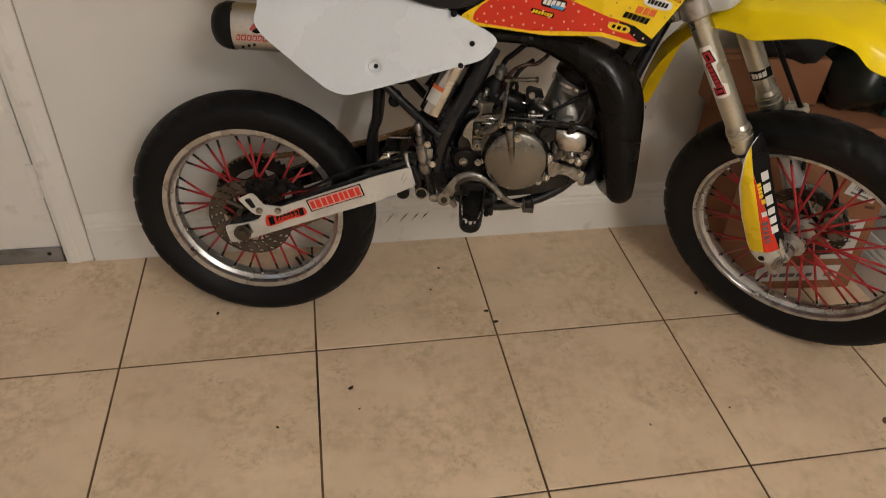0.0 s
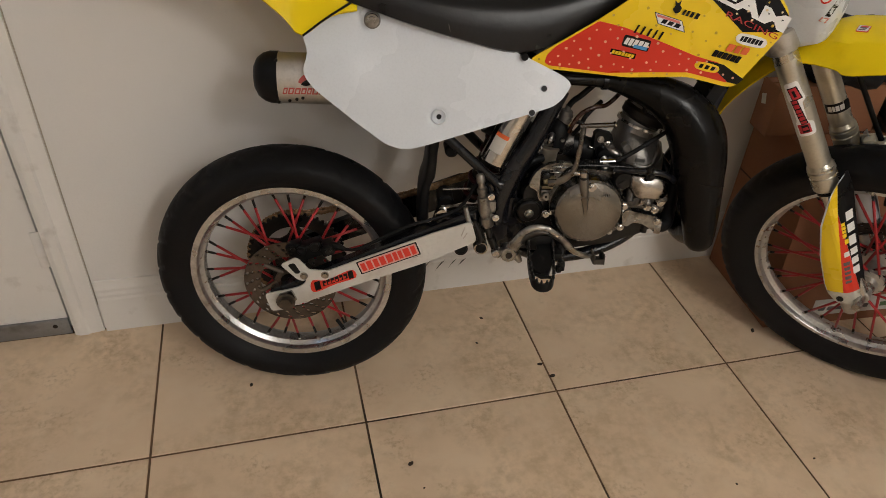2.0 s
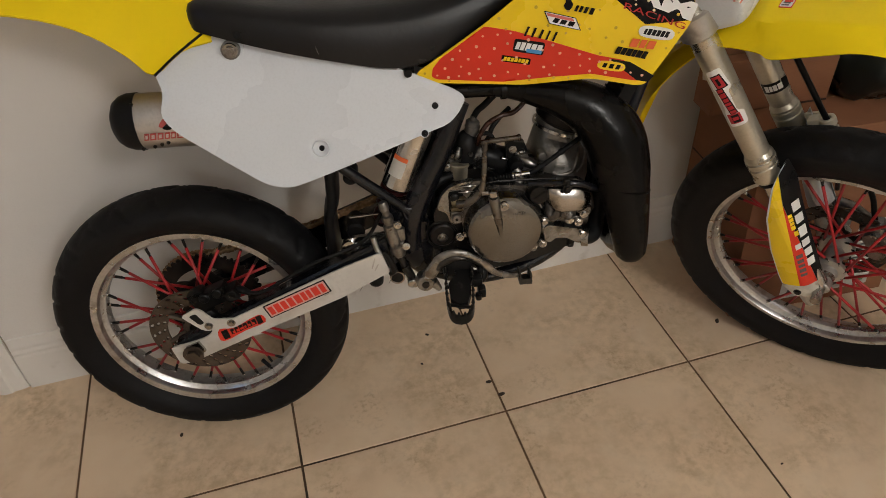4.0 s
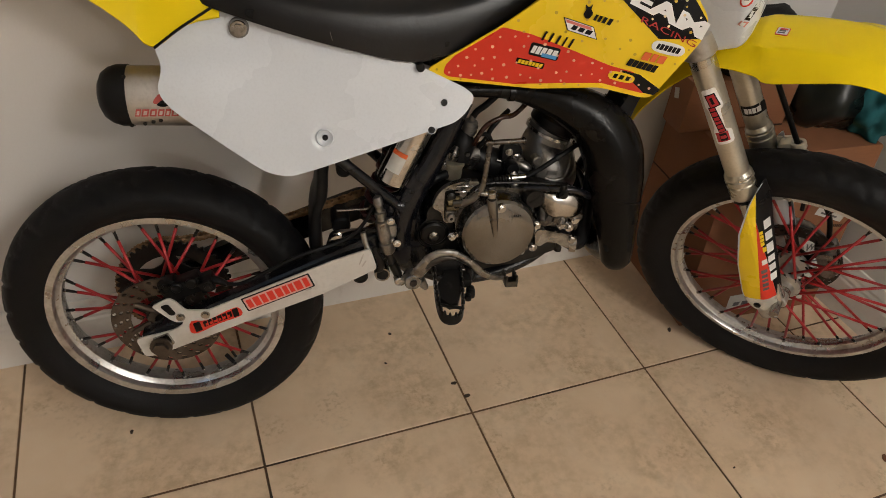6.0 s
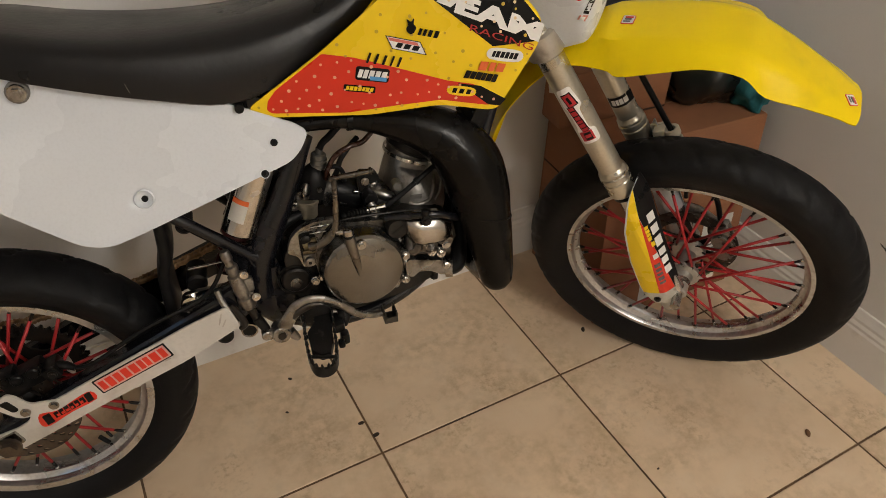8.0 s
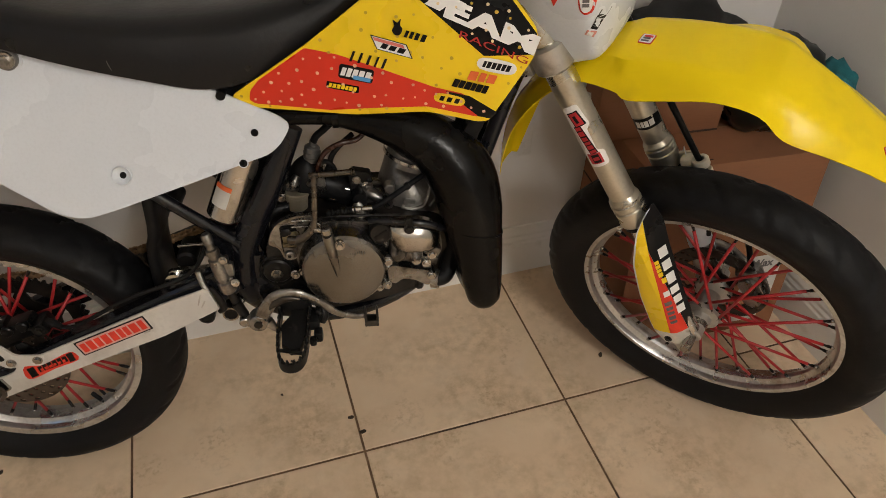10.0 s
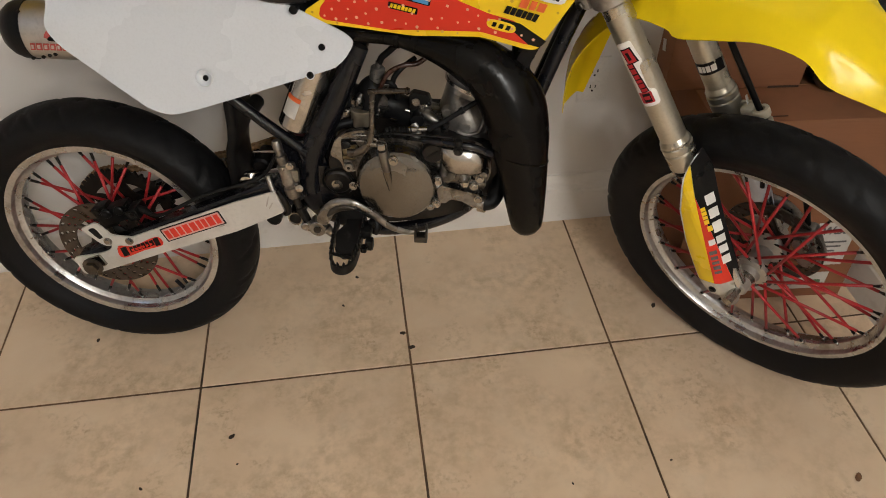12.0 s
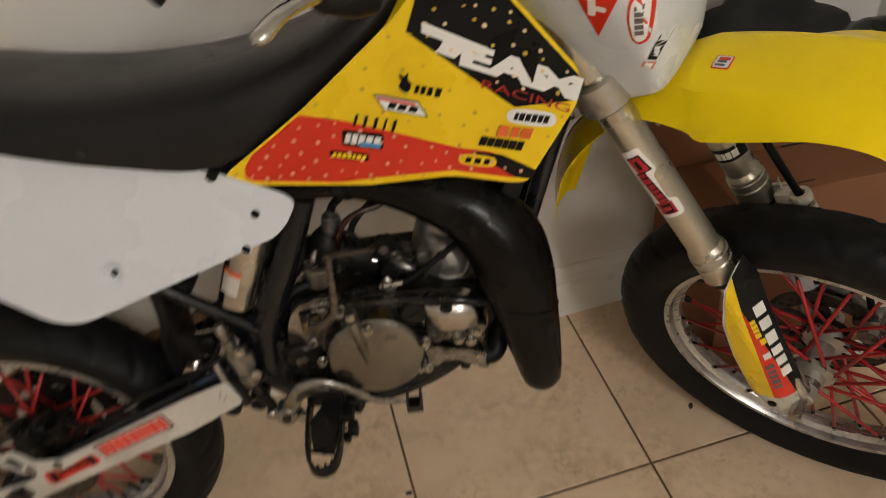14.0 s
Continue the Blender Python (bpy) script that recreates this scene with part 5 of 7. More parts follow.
# expansion chamber and silencer
pts = [(0.500, -0.098, 0.462), (0.555, -0.100, 0.462), (0.600, -0.102, 0.461), (0.650, -0.106, 0.454), (0.700, -0.112, 0.440), (0.748, -0.118, 0.414), (0.781, -0.124, 0.372), (0.796, -0.132, 0.325),
       (0.804, -0.140, 0.280), (0.811, -0.148, 0.235), (0.817, -0.156, 0.190), (0.820, -0.158, 0.166)]
rad = [0.0115, 0.0115, 0.0140, 0.0235, 0.0345, 0.0450, 0.0520, 0.0500, 0.0440, 0.0385, 0.0325, 0.0290]
chamber = part("expansion_chamber", tube(pts, rad, 28, 6, round_ends=True), PIPE, bike, "burnt black expansion chamber exhaust", soft=60)
part("pipe_weld", lathe([(0.0448, -0.0015), (0.0462, 0.0), (0.0448, 0.0015), (0.041, 0.0)], 40, centre=(0.8037, -0.1397, 0.2815), turn=Euler((radians(80), radians(9), 0)).to_matrix()), PIPE, chamber)
bm = tube([(0.818, -0.150, 0.175), (0.815, -0.095, 0.150), (0.800, -0.045, 0.170), (0.775, -0.020, 0.245), (0.745, -0.01, 0.285)], [0.028, 0.026, 0.024, 0.022, 0.022], 16)
part("header_pipe", bm, PIPE, bike, "black exhaust header")
bm = rod((0.595, -0.102, 0.461), (0.604, -0.102, 0.461), 0.0165, 20)
part("pipe_collar", bm, PIPE, chamber)
part("tail_pipe", tube([(0.50, -0.098, 0.462), (0.40, -0.095, 0.462), (0.28, -0.082, 0.452), (0.20, -0.080, 0.448)], 0.0115, 12), PIPE, bike)
mu = bmesh.new()
mdir = Vector((1, -0.02, -0.012)).normalized()
m0 = Vector((0.003, -0.078, 0.449))
loops = []
for s, k in ((0.0, 1.0), (0.172, 1.0)):
    c = m0 + mdir * s
    loops.append([c + Vector((0, 0.040 * k * math.cos(q), 0.0455 * k * math.sin(q))) for q in np.linspace(0, 2 * math.pi, 36, endpoint=False)])
rings(mu, loops)
silencer = part("silencer", mu, material("silencer_skin", (0.52, 0.50, 0.47), 0.38, 0.9, 0.1, 14.0, 0.05, 0.06, 200.0, (0.12, 0.09, 0.06), 0.28, 20.0), bike, "silver exhaust silencer with a black end cap")
bm = bmesh.new()
loops = []
for s, k in ((0.010, 1.03), (-0.006, 1.02), (-0.018, 0.93), (-0.028, 0.76), (-0.034, 0.5), (-0.036, 0.2)):
    c = m0 + mdir * s
    loops.append([c + Vector((0, 0.040 * k * math.cos(q), 0.0455 * k * math.sin(q))) for q in np.linspace(0, 2 * math.pi, 36, endpoint=False)])
rings(bm, loops)
part("end_cap", bm, BLACKPLASTIC, silencer, "black silencer end cap")
sil_y = lambda x, z: -0.0785 - 0.040 * math.sqrt(max(0.0, 1 - ((z - 0.448) / 0.0462) ** 2))
bm = bmesh.new()
letters(bm, sil_y, 0.060, 0.437, 0.075, 0.013, 7, 0, 0, 0.0016, 0.84, 21, 0.3)
letters(bm, sil_y, 0.060, 0.437, 0.075, 0.0070, 7, 0, 2, 0.0024, 0.40, 21, 0.3)
shell(closed_curve([(0.050, 0.453), (0.062, 0.467), (0.080, 0.467), (0.080, 0.457), (0.066, 0.451)], 3), sil_y, 0.0006, 0.01, bm, 0, 0.0012)
shell(closed_curve([(0.055, 0.450), (0.066, 0.458), (0.079, 0.459), (0.078, 0.453), (0.066, 0.447)], 3), sil_y, 0.0006, 0.01, bm, 1, 0.0020)
part("sticker", bm, [material("faded_red_print", (0.40, 0.07, 0.06), 0.5), BLACKFILM, material("pale_silencer_print", (0.50, 0.44, 0.41), 0.5)], silencer, "faded red brand mark")
for x, z in ((0.012, 0.486), (0.012, 0.412), (0.045, 0.420), (0.056, 0.423), (0.032, 0.416)):
    part("rivet", rod((x, sil_y(x, z) + 0.001, z), (x, sil_y(x, z) - 0.0025, z), 0.003, 8), DARKSTEEL, silencer)

# bodywork
pan_y = lambda x, z: -0.085 - 0.30 * (0.57 - z) - 0.014 * math.exp(-((x - 0.10) ** 2 / 0.006 + (z - 0.48) ** 2 / 0.004)) + 0.006 * math.exp(-((x - 0.13) ** 2 / 0.008 + (z - 0.535) ** 2 / 0.0008)) + 0.0070 * math.exp(-(((x - 0.296) ** 2 + (z - 0.400) ** 2) / 0.000150) ** 1.8)
panel_outline = rounded([(0.058, 0.533), (0.131, 0.584), (0.199, 0.568), (0.311, 0.540), (0.442, 0.506), (0.521, 0.471), (0.537, 0.458), (0.522, 0.434), (0.505, 0.420), (0.388, 0.384), (0.284, 0.353), (0.240, 0.342),
                         (0.205, 0.350), (0.148, 0.390), (0.078, 0.446), (0.058, 0.472), (0.070, 0.505)], 0.016, 5)
for side in (1, -1):
    bm = shell(panel_outline, pan_y, 0.0035, 0.005)
    if side < 0:
        for v in bm.verts:
            v.co.y = -v.co.y
    ob = part("side_panel", bm, WHITEPLASTIC, bike, "white scuffed plastic side panel", soft=50)
    if side > 0:
        panel = ob
for x, z, r in ((0.486, 0.450, 0.0075), (0.466, 0.409, 0.0078)):
    bm = lathe([(0.0001, -0.0008), (r * 0.72, -0.0008), (r * 0.72, 0.0005), (0.0001, 0.0005)], 20, True, centre=(x, pan_y(x, z), z), turn=Euler((radians(-16), 0, 0)).to_matrix())
    lathe([(r * 0.70, -0.0006), (r * 0.80, -0.0009), (r * 0.92, 0.0002), (r * 0.70, 0.0002)], 20, True, bm, 1, centre=(x, pan_y(x, z), z), turn=Euler((radians(-16), 0, 0)).to_matrix())
    part("bolt_hole", bm, [BLACKFILM, WHITEPLASTIC], panel)
flat_y = pan_y(0.296, 0.420) - 0.30 * (0.420 - 0.400)
turn = Euler((radians(-16.7), 0, 0)).to_matrix()
bm = lathe([(0.0046, 0.0050), (0.0085, 0.0036), (0.0112, 0.0004), (0.0124, -0.0012), (0.0134, -0.0008), (0.0140, 0.0006), (0.0120, 0.0030), (0.0046, 0.0062)], 32, True, mat=1, centre=(0.2975, flat_y, 0.400), turn=turn)
lathe([(0.0001, 0.0046), (0.0048, 0.0046), (0.0048, 0.0058), (0.0001, 0.0058)], 20, True, bm, 0, centre=(0.2985, flat_y, 0.3995), turn=turn)
part("dished_hole", bm, [BLACKFILM, WHITEPLASTIC], panel, "dished bolt hole in the panel")
bm = shell(rounded([(0.158, 0.566), (0.164, 0.545), (0.180, 0.538), (0.196, 0.545), (0.202, 0.570), (0.180, 0.585)], 0.008), pan_y, 0.004, 0.01, lift=0.003)
part("seat_tab", bm, WHITEPLASTIC, panel)
part("bolt_recess", rod((0.180, -0.090, 0.557), (0.180, -0.0975, 0.557), 0.0145, 24), material("shadowed_grey_plastic", (0.16, 0.155, 0.15), 0.6), panel)
bm = rod((0.180, -0.090, 0.557), (0.180, -0.0992, 0.557), 0.0120, 24, bevel=0.001)
bolt((0.180, -0.099, 0.557), 0.0078, 0.006, bm=bm)
rod((0.180, -0.104, 0.557), (0.180, -0.1068, 0.557), 0.0042, 12, bm)
part("seat_bolt", bm, STEEL, panel, "steel seat bolt with washer")
bm = rod((0.447, -0.100, 0.504), (0.447, -0.116, 0.504), 0.0065, 14)
part("shroud_bolt", bm, BLACKPLASTIC, bike)
part("fender_seam", tube([(0.062, -0.1085, 0.531), (0.100, -0.1085, 0.559), (0.146, -0.1065, 0.588)], 0.0020, 8, 4), BLACKPLASTIC, bike)
part("panel_strip", tube([(0.205, pan_y(0.205, 0.572) - 0.001, 0.570), (0.311, pan_y(0.31, 0.54) - 0.002, 0.543), (0.435, pan_y(0.435, 0.508) - 0.002, 0.512)], 0.0040, 8, 4), WHITEPLASTIC, panel)

shr_y = lambda x, z: -0.105 - 0.19 * (x - 0.48) - 0.007 * math.sin(max(0.0, min(1.0, (z - 0.47) / 0.21)) * math.pi)
shr_outline = rounded([(0.457, 0.497), (0.566, 0.574), (0.598, 0.599), (0.689, 0.671), (0.720, 0.705), (0.790, 0.700), (0.867, 0.605), (0.866, 0.573), (0.812, 0.475), (0.797, 0.473), (0.728, 0.486), (0.628, 0.477), (0.480, 0.483)], 0.012, 4)
for side in (1, -1):
    bm = shell(shr_outline, shr_y, 0.0035, 0.018)
    if side < 0:
        for v in bm.verts:
            v.co.y = -v.co.y
    ob = part("radiator_shroud", bm, YELLOWFILM, bike, "yellow radiator shroud with racing graphics" if side > 0 else "yellow radiator shroud", soft=50)
    if side > 0:
        shroud = ob
red_outline = [(0.567, 0.572), (0.611, 0.564), (0.671, 0.545), (0.737, 0.523), (0.775, 0.515), (0.812, 0.484), (0.795, 0.481), (0.728, 0.494), (0.660, 0.489), (0.595, 0.483), (0.492, 0.489), (0.484, 0.494), (0.487, 0.508), (0.500, 0.524)]
red = part("red_flash", shell(rounded(red_outline, 0.004), shr_y, 0.0006, 0.018, lift=0.0008), REDFILM, shroud, "red dotted graphic", soft=0)
part("black_flash", shell([(0.716, 0.699), (0.697, 0.655), (0.800, 0.569), (0.863, 0.573), (0.8655, 0.600), (0.788, 0.696)], shr_y, 0.0006, 0.018, lift=0.0008), BLACKFILM, shroud, "black graphic with white lettering", soft=0)
part("black_wedge", shell([(0.752, 0.518), (0.784, 0.512), (0.822, 0.489), (0.814, 0.479), (0.797, 0.482)], shr_y, 0.0006, 0.018, lift=0.0016), BLACKFILM, shroud, soft=0)
bm = shell([(0.714, 0.6640), (0.776, 0.6345), (0.7735, 0.6245), (0.7540, 0.6335), (0.7425, 0.6250), (0.7235, 0.6335), (0.7365, 0.6420), (0.7125, 0.6535)], shr_y, 0.0006, 0.012, lift=0.0022)
part("lettering", bm, WHITEFILM, shroud, "white block letter T", soft=0)
writing("EAM", shr_y, (0.7455, 0.6205), (0.118, -0.0470), (0.30, 1.0), 0.0225, "lettering", WHITEFILM, shroud, 0.0022, "white block lettering EAM", 0.05)
writing("RACING", shr_y, (0.7650, 0.5935), (0.090, -0.0335), (0.25, 1.0), 0.0092, "lettering", material("dark_red_vinyl", (0.40, 0.020, 0.018), 0.35), shroud, 0.0022, "dark red lettering RACING", 0.0)
rnd = random.Random(5)


def inside(x, z, poly):
    hit = False
    for (ax_, az_), (bx_, bz_) in zip(poly, poly[1:] + poly[:1]):
        if (az_ > z) != (bz_ > z) and x < ax_ + (z - az_) * (bx_ - ax_) / (bz_ - az_):
            hit = not hit
    return hit


for poly, mat, count, lift in ((red_outline, PINKDOTS, 46, 0.0022), (shr_outline, DOTS2, 44, 0.0008), ([(0.716, 0.690), (0.705, 0.655), (0.800, 0.575), (0.860, 0.577), (0.860, 0.600), (0.788, 0.690)], DOTS, 16, 0.0026)):
    bm = bmesh.new()
    made = []
    while len(made) < count:
        x, z = rnd.uniform(0.47, 0.86), rnd.uniform(0.48, 0.70)
        if mat is DOTS2 and inside(x, z, red_outline):
            continue
        if inside(x, z, list(poly)) and inside(x + 0.005, z - 0.004, list(poly)) and inside(x - 0.005, z + 0.004, list(poly)) and all((x - a) ** 2 + (z - b) ** 2 > 0.0155 ** 2 for a, b in made):
            made.append((x, z))
            r = rnd.uniform(0.0016, 0.0026)
            shell([(x + r * math.cos(a), z + r * math.sin(a)) for a in np.linspace(0, 2 * math.pi, 8, endpoint=False)], shr_y, 0.0003, 0, bm, 0, lift)
    tagged(part("graphic_dots", bm, mat, shroud, soft=0), kind="stuff")


def mark(cx, cz, w, h, angle, base, ink, count, seed, second=None, round_=False, fill=0.78):
    """A small brand mark: a backing shape with plain marks on it."""
    mats = [m for m in (base, ink, second) if m]
    bm = bmesh.new()
    k = 0
    if base:
        o = rect(cx, cz, w, h, angle)
        shell(closed_curve(o, 4) if round_ else rounded(o, h * 0.2), shr_y, 0.0005, 0.02, bm, 0, 0.0020)
        k = 1
    letters(bm, shr_y, cx, cz, w * 0.88, h * (0.62 if base else 1.0), count, angle, k, 0.0028, fill, seed)
    if second:
        shell(rect(cx + w * 0.16, cz - h * 0.34, w * 0.5, h * 0.28, angle), shr_y, 0.0005, 0, bm, k + 1, 0.0032)
    part("sticker", bm, mats, shroud, soft=0)


bm = shell(closed_curve([(0.6835, 0.6125), (0.689, 0.609), (0.6935, 0.6135), (0.6925, 0.606), (0.6955, 0.601), (0.692, 0.594), (0.686, 0.593), (0.682, 0.599), (0.6850, 0.605)], 4), shr_y, 0.0005, 0.02, lift=0.0020)
part("sticker", bm, BLACKFILM, shroud, "small black round brand mark", soft=0)
mark(0.712, 0.5925, 0.034, 0.010, -13, None, BLACKFILM, 4, 31, None, False, 0.62)
bm = shell(rect(0.681, 0.5775, 0.048, 0.0165, -14, -0.75), shr_y, 0.0005, 0.02, lift=0.0018)
shell(rect(0.681, 0.5775, 0.045, 0.0145, -14, -0.75), shr_y, 0.0005, 0.02, bm, 1, 0.0023)
shell(rect(0.6775, 0.5830, 0.040, 0.0040, -14, -0.75), shr_y, 0.0005, 0.02, bm, 2, 0.0028)
letters(bm, shr_y, 0.683, 0.5755, 0.034, 0.0070, 3, -14, 0, 0.0028, 0.72, 32, 0.35)
part("sticker", bm, [BLACKFILM, WHITEFILM, material("faded_red_film", (0.62, 0.16, 0.12), 0.4)], shroud, "white, black and red slanted brand mark", soft=0)
mark(0.650, 0.559, 0.060, 0.015, -12, None, BLACKFILM, 5, 33, None, False, 0.30)
mark(0.633, 0.539, 0.046, 0.020, -10, BLACKFILM, WHITEFILM, 5, 34, BLUEFILM)
mark(0.614, 0.519, 0.044, 0.010, -9, BLACKFILM, YELLOWFILM, 7, 35)
mark(0.817, 0.556, 0.042, 0.015, -10, WHITEFILM, BLACKFILM, 6, 36, None, True)
mark(0.799, 0.540, 0.044, 0.013, -9, None, ORANGEFILM, 3, 37)
mark(0.784, 0.527, 0.054, 0.012, -12, None, BLACKFILM, 6, 38, None, False, 0.86)
mark(0.757, 0.506, 0.034, 0.012, -10, YELLOWFILM, BLACKFILM, 3, 39, None, True, 0.6)
# tank between the shrouds, radiators
bm = bmesh.new()
loops = []
for x, w, zt, zb in ((0.56, 0.075, 0.60, 0.50), (0.64, 0.092, 0.66, 0.49), (0.74, 0.105, 0.71, 0.49), (0.84, 0.100, 0.70, 0.52), (0.88, 0.07, 0.68, 0.56)):
    loops.append([Vector((x, w * math.cos(q), (zt + zb) / 2 + (zt - zb) / 2 * math.sin(q))) for q in np.linspace(0, 2 * math.pi, 20, endpoint=False)])
part("fuel_tank", rings(bm, loops), YELLOW, bike, "yellow plastic fuel tank", soft=60)
for s in (-1,):
    tilt = Euler((0, radians(24), 0)).to_matrix()
    rad_ = part("radiator", block((0.024, 0.064, 0.200), (0.824, s * 0.096, 0.502), 0.004, tilt), BLACKPLASTIC, bike, "black radiator behind the shroud")
    fin = part("fin", block((0.027, 0.060, 0.0035), (0, 0, 0), 0, tilt), BLACKPLASTIC, rad_, at=pose(0.786, s * 0.096, 0.420))
    for k in range(1, 9):
        same_part("fin", fin.data, rad_, pose(0.786 + 0.0067 * k, s * 0.096, 0.420 + 0.0150 * k))
# seat
bm = bmesh.new()
loops = []
for x, w, zb, zt in ((0.118, 0.060, 0.604, 0.618), (0.130, 0.092, 0.590, 0.632), (0.165, 0.104, 0.578, 0.632), (0.25, 0.112, 0.552, 0.615), (0.34, 0.114, 0.528, 0.606), (0.43, 0.110, 0.508, 0.607), (0.50, 0.104, 0.522, 0.615), (0.58, 0.092, 0.565, 0.634), (0.66, 0.078, 0.625, 0.676), (0.71, 0.060, 0.690, 0.716), (0.725, 0.040, 0.705, 0.716)):
    lp = []
    for u, v in ((-1.0, 0.04), (-1.01, 0.35), (-0.97, 0.66), (-0.88, 0.86), (-0.66, 0.97), (-0.3, 1.0), (0.3, 1.0), (0.66, 0.97), (0.88, 0.86), (0.97, 0.66), (1.01, 0.35), (1.0, 0.04), (0.94, 0.0), (-0.94, 0.0)):
        lp.append(Vector((x, u * w, zb + (zt - zb) * v)))
    loops.append(lp)
loops = [[Vector(p) for p in zip(*[iter(np.array(q))] * 3)] for q in smooth_path([np.array([c for v in lp for c in v]) for lp in loops], 4)]
seat = part("seat", rings(bm, loops), VINYLSEAT, bike, "black vinyl seat with a torn seam", soft=50)
part("seam_tear", tube([(0.3145, -0.1136, 0.543), (0.3115, -0.1148, 0.553), (0.3090, -0.1136, 0.566)], 0.0006, 6, 3), material("pale_foam", (0.16, 0.15, 0.14), 0.9), seat)
# rear fender
bm = bmesh.new()
loops = []
for x, w, zt, zs in ((0.155, 0.098, 0.630, 0.574), (0.110, 0.106, 0.645, 0.565), (0.060, 0.108, 0.655, 0.533), (0.030, 0.108, 0.662, 0.562), (-0.015, 0.108, 0.668, 0.598), (-0.080, 0.108, 0.678, 0.626), (-0.20, 0.104, 0.695, 0.650), (-0.34, 0.092, 0.722, 0.690), (-0.44, 0.07, 0.750, 0.728)):
    up_, dn = [], []
    for u in np.linspace(-1, 1, 15):
        d = abs(u)
        y = w * (u if d < 0.72 else math.copysign(0.72 + (d - 0.72) * 1.0, u))
        z = zt - (0.05 * (zt - zs) * (d / 0.72) ** 2 if d < 0.72 else (zt - zs) * (0.05 + 0.95 * ((d - 0.72) / 0.28)))
        up_.append(Vector((x, y, z)))
        dn.append(Vector((x, y * 0.965, z - 0.003)))
    loops.append(up_ + dn[::-1])
loops = [[Vector(p) for p in zip(*[iter(np.array(q))] * 3)] for q in smooth_path([np.array([c for v in lp for c in v]) for lp in loops], 3)]
part("rear_fender", rings(bm, loops), YELLOW, bike, "yellow plastic rear fender", soft=50)
# airbox and mud flap
part("airbox", block((0.25, 0.125, 0.165), (0.335, 0.0, 0.455), 0.02), BLACKPLASTIC, bike, "black airbox behind the side panels")
bm = bmesh.new()
loops = []
for x, w, z, th in ((0.300, 0.058, 0.40, 0.020), (0.297, 0.058, 0.33, 0.014), (0.294, 0.057, 0.292, 0.0118), (0.2925, 0.056, 0.262, 0.0120), (0.290, 0.056, 0.240, 0.0125), (0.283, 0.055, 0.222, 0.0115), (0.2795, 0.054, 0.200, 0.0115), (0.2785, 0.053, 0.165, 0.0120), (0.2785, 0.050, 0.132, 0.0130), (0.280, 0.046, 0.110, 0.0125)):
    loops.append([Vector((x + th * math.copysign(abs(math.cos(q)) ** 0.5, math.cos(q)), w * math.copysign(abs(math.sin(q)) ** 0.7, math.sin(q)), z)) for q in np.linspace(0, 2 * math.pi, 20, endpoint=False)])
part("mud_flap", rings(bm, loops), BLACKPLASTIC, bike, "black rubber mud flap", soft=60)
part("airbox_boot", plate(rounded([(0.275, 0.400), (0.285, 0.345), (0.310, 0.332), (0.345, 0.330), (0.366, 0.335), (0.385, 0.400)], 0.008), -0.030, 0.030), BLACKPLASTIC, bike, "black rubber boot under the airbox", soft=40)
part("breather_cap", rod((0.331, -0.055, 0.300), (0.331, 0.0, 0.296), 0.0135, 20, bevel=0.004), BLACKPLASTIC, bike, "round black rubber cap under the airbox")
# ---- front end ----
fork = empty("front_fork", bike, front_at)
fork["label"] = "silver upside-down fork turned to the right"
leg_x = lambda z: -0.018 - 0.045 * (z - 0.345)
for s in (-1, 1):
    y, up_by = s * LEG, -0.003
    prof = ((0.292, 0.0225), (0.296, 0.0258), (0.3245, 0.0264), (0.3265, 0.0250), (0.3285, 0.0250), (0.3305, 0.0268), (0.3385, 0.0268), (0.3405, 0.0252), (0.3425, 0.0252), (0.3445, 0.0260), (0.3470, 0.0256), (0.354, 0.0222), (0.560, 0.0226), (0.764, 0.0222))
    bm = tube([(leg_x(z + up_by), y, z + up_by) for z, q in prof], [q for z, q in prof], 32, 1)
    part("outer_tube", bm, FORKALU, fork, "champagne silver fork tube", soft=24)
    part("dust_seal", rod((leg_x(0.282 + up_by), y, 0.284 + up_by), (leg_x(0.293 + up_by), y, 0.293 + up_by), 0.0220, 24), BLACKPLASTIC, fork)
    part("stanchion", rod((leg_x(0), y, 0.00), (leg_x(0.33), y, 0.33), 0.0165, 20), BRIGHT, fork, "bright fork stanchion")
    bm = tube([(-0.020, y, 0.060), (-0.026, y, 0.0), (-0.030, y, -0.030), (-0.034, y, -0.052)], [0.018, 0.022, 0.020, 0.014], 18, 4)
    rod((0.0, y - 0.012, 0.0), (0.0, y + 0.014, 0.0), 0.017, 20, bm, bevel=0.003)
    block((0.030, 0.022, 0.030), (-0.016, y, 0.0), 0.005, bm=bm)
    part("axle_lug", bm, CLAMPALU, fork, "cast axle lug")
for z, w in ((0.622, 0.0305), (0.800, 0.029)):
    lx = leg_x(z)
    bm = block((0.075, 0.150, 0.030), (lx - 0.030, 0, z), 0.010)
    for s in (-1, 1):
        rod((lx, s * LEG, z - 0.022), (lx, s * LEG, z + 0.022), w, 28, bm, bevel=0.004)
        block((0.026, 0.022, 0.036), (lx - 0.038, s * (LEG + 0.013), z), 0.004, bm=bm)
    part("triple_clamp", bm, CLAMPALU, fork, "cast aluminium triple clamp", soft=35)
    for s in (-1, 1):
        for dz in (-0.009, 0.009):
            part("clamp_bolt", bolt((lx - 0.040, s * (LEG + 0.023), z + dz), 0.0055, 0.006, (0, s, 0)), STEEL, fork)
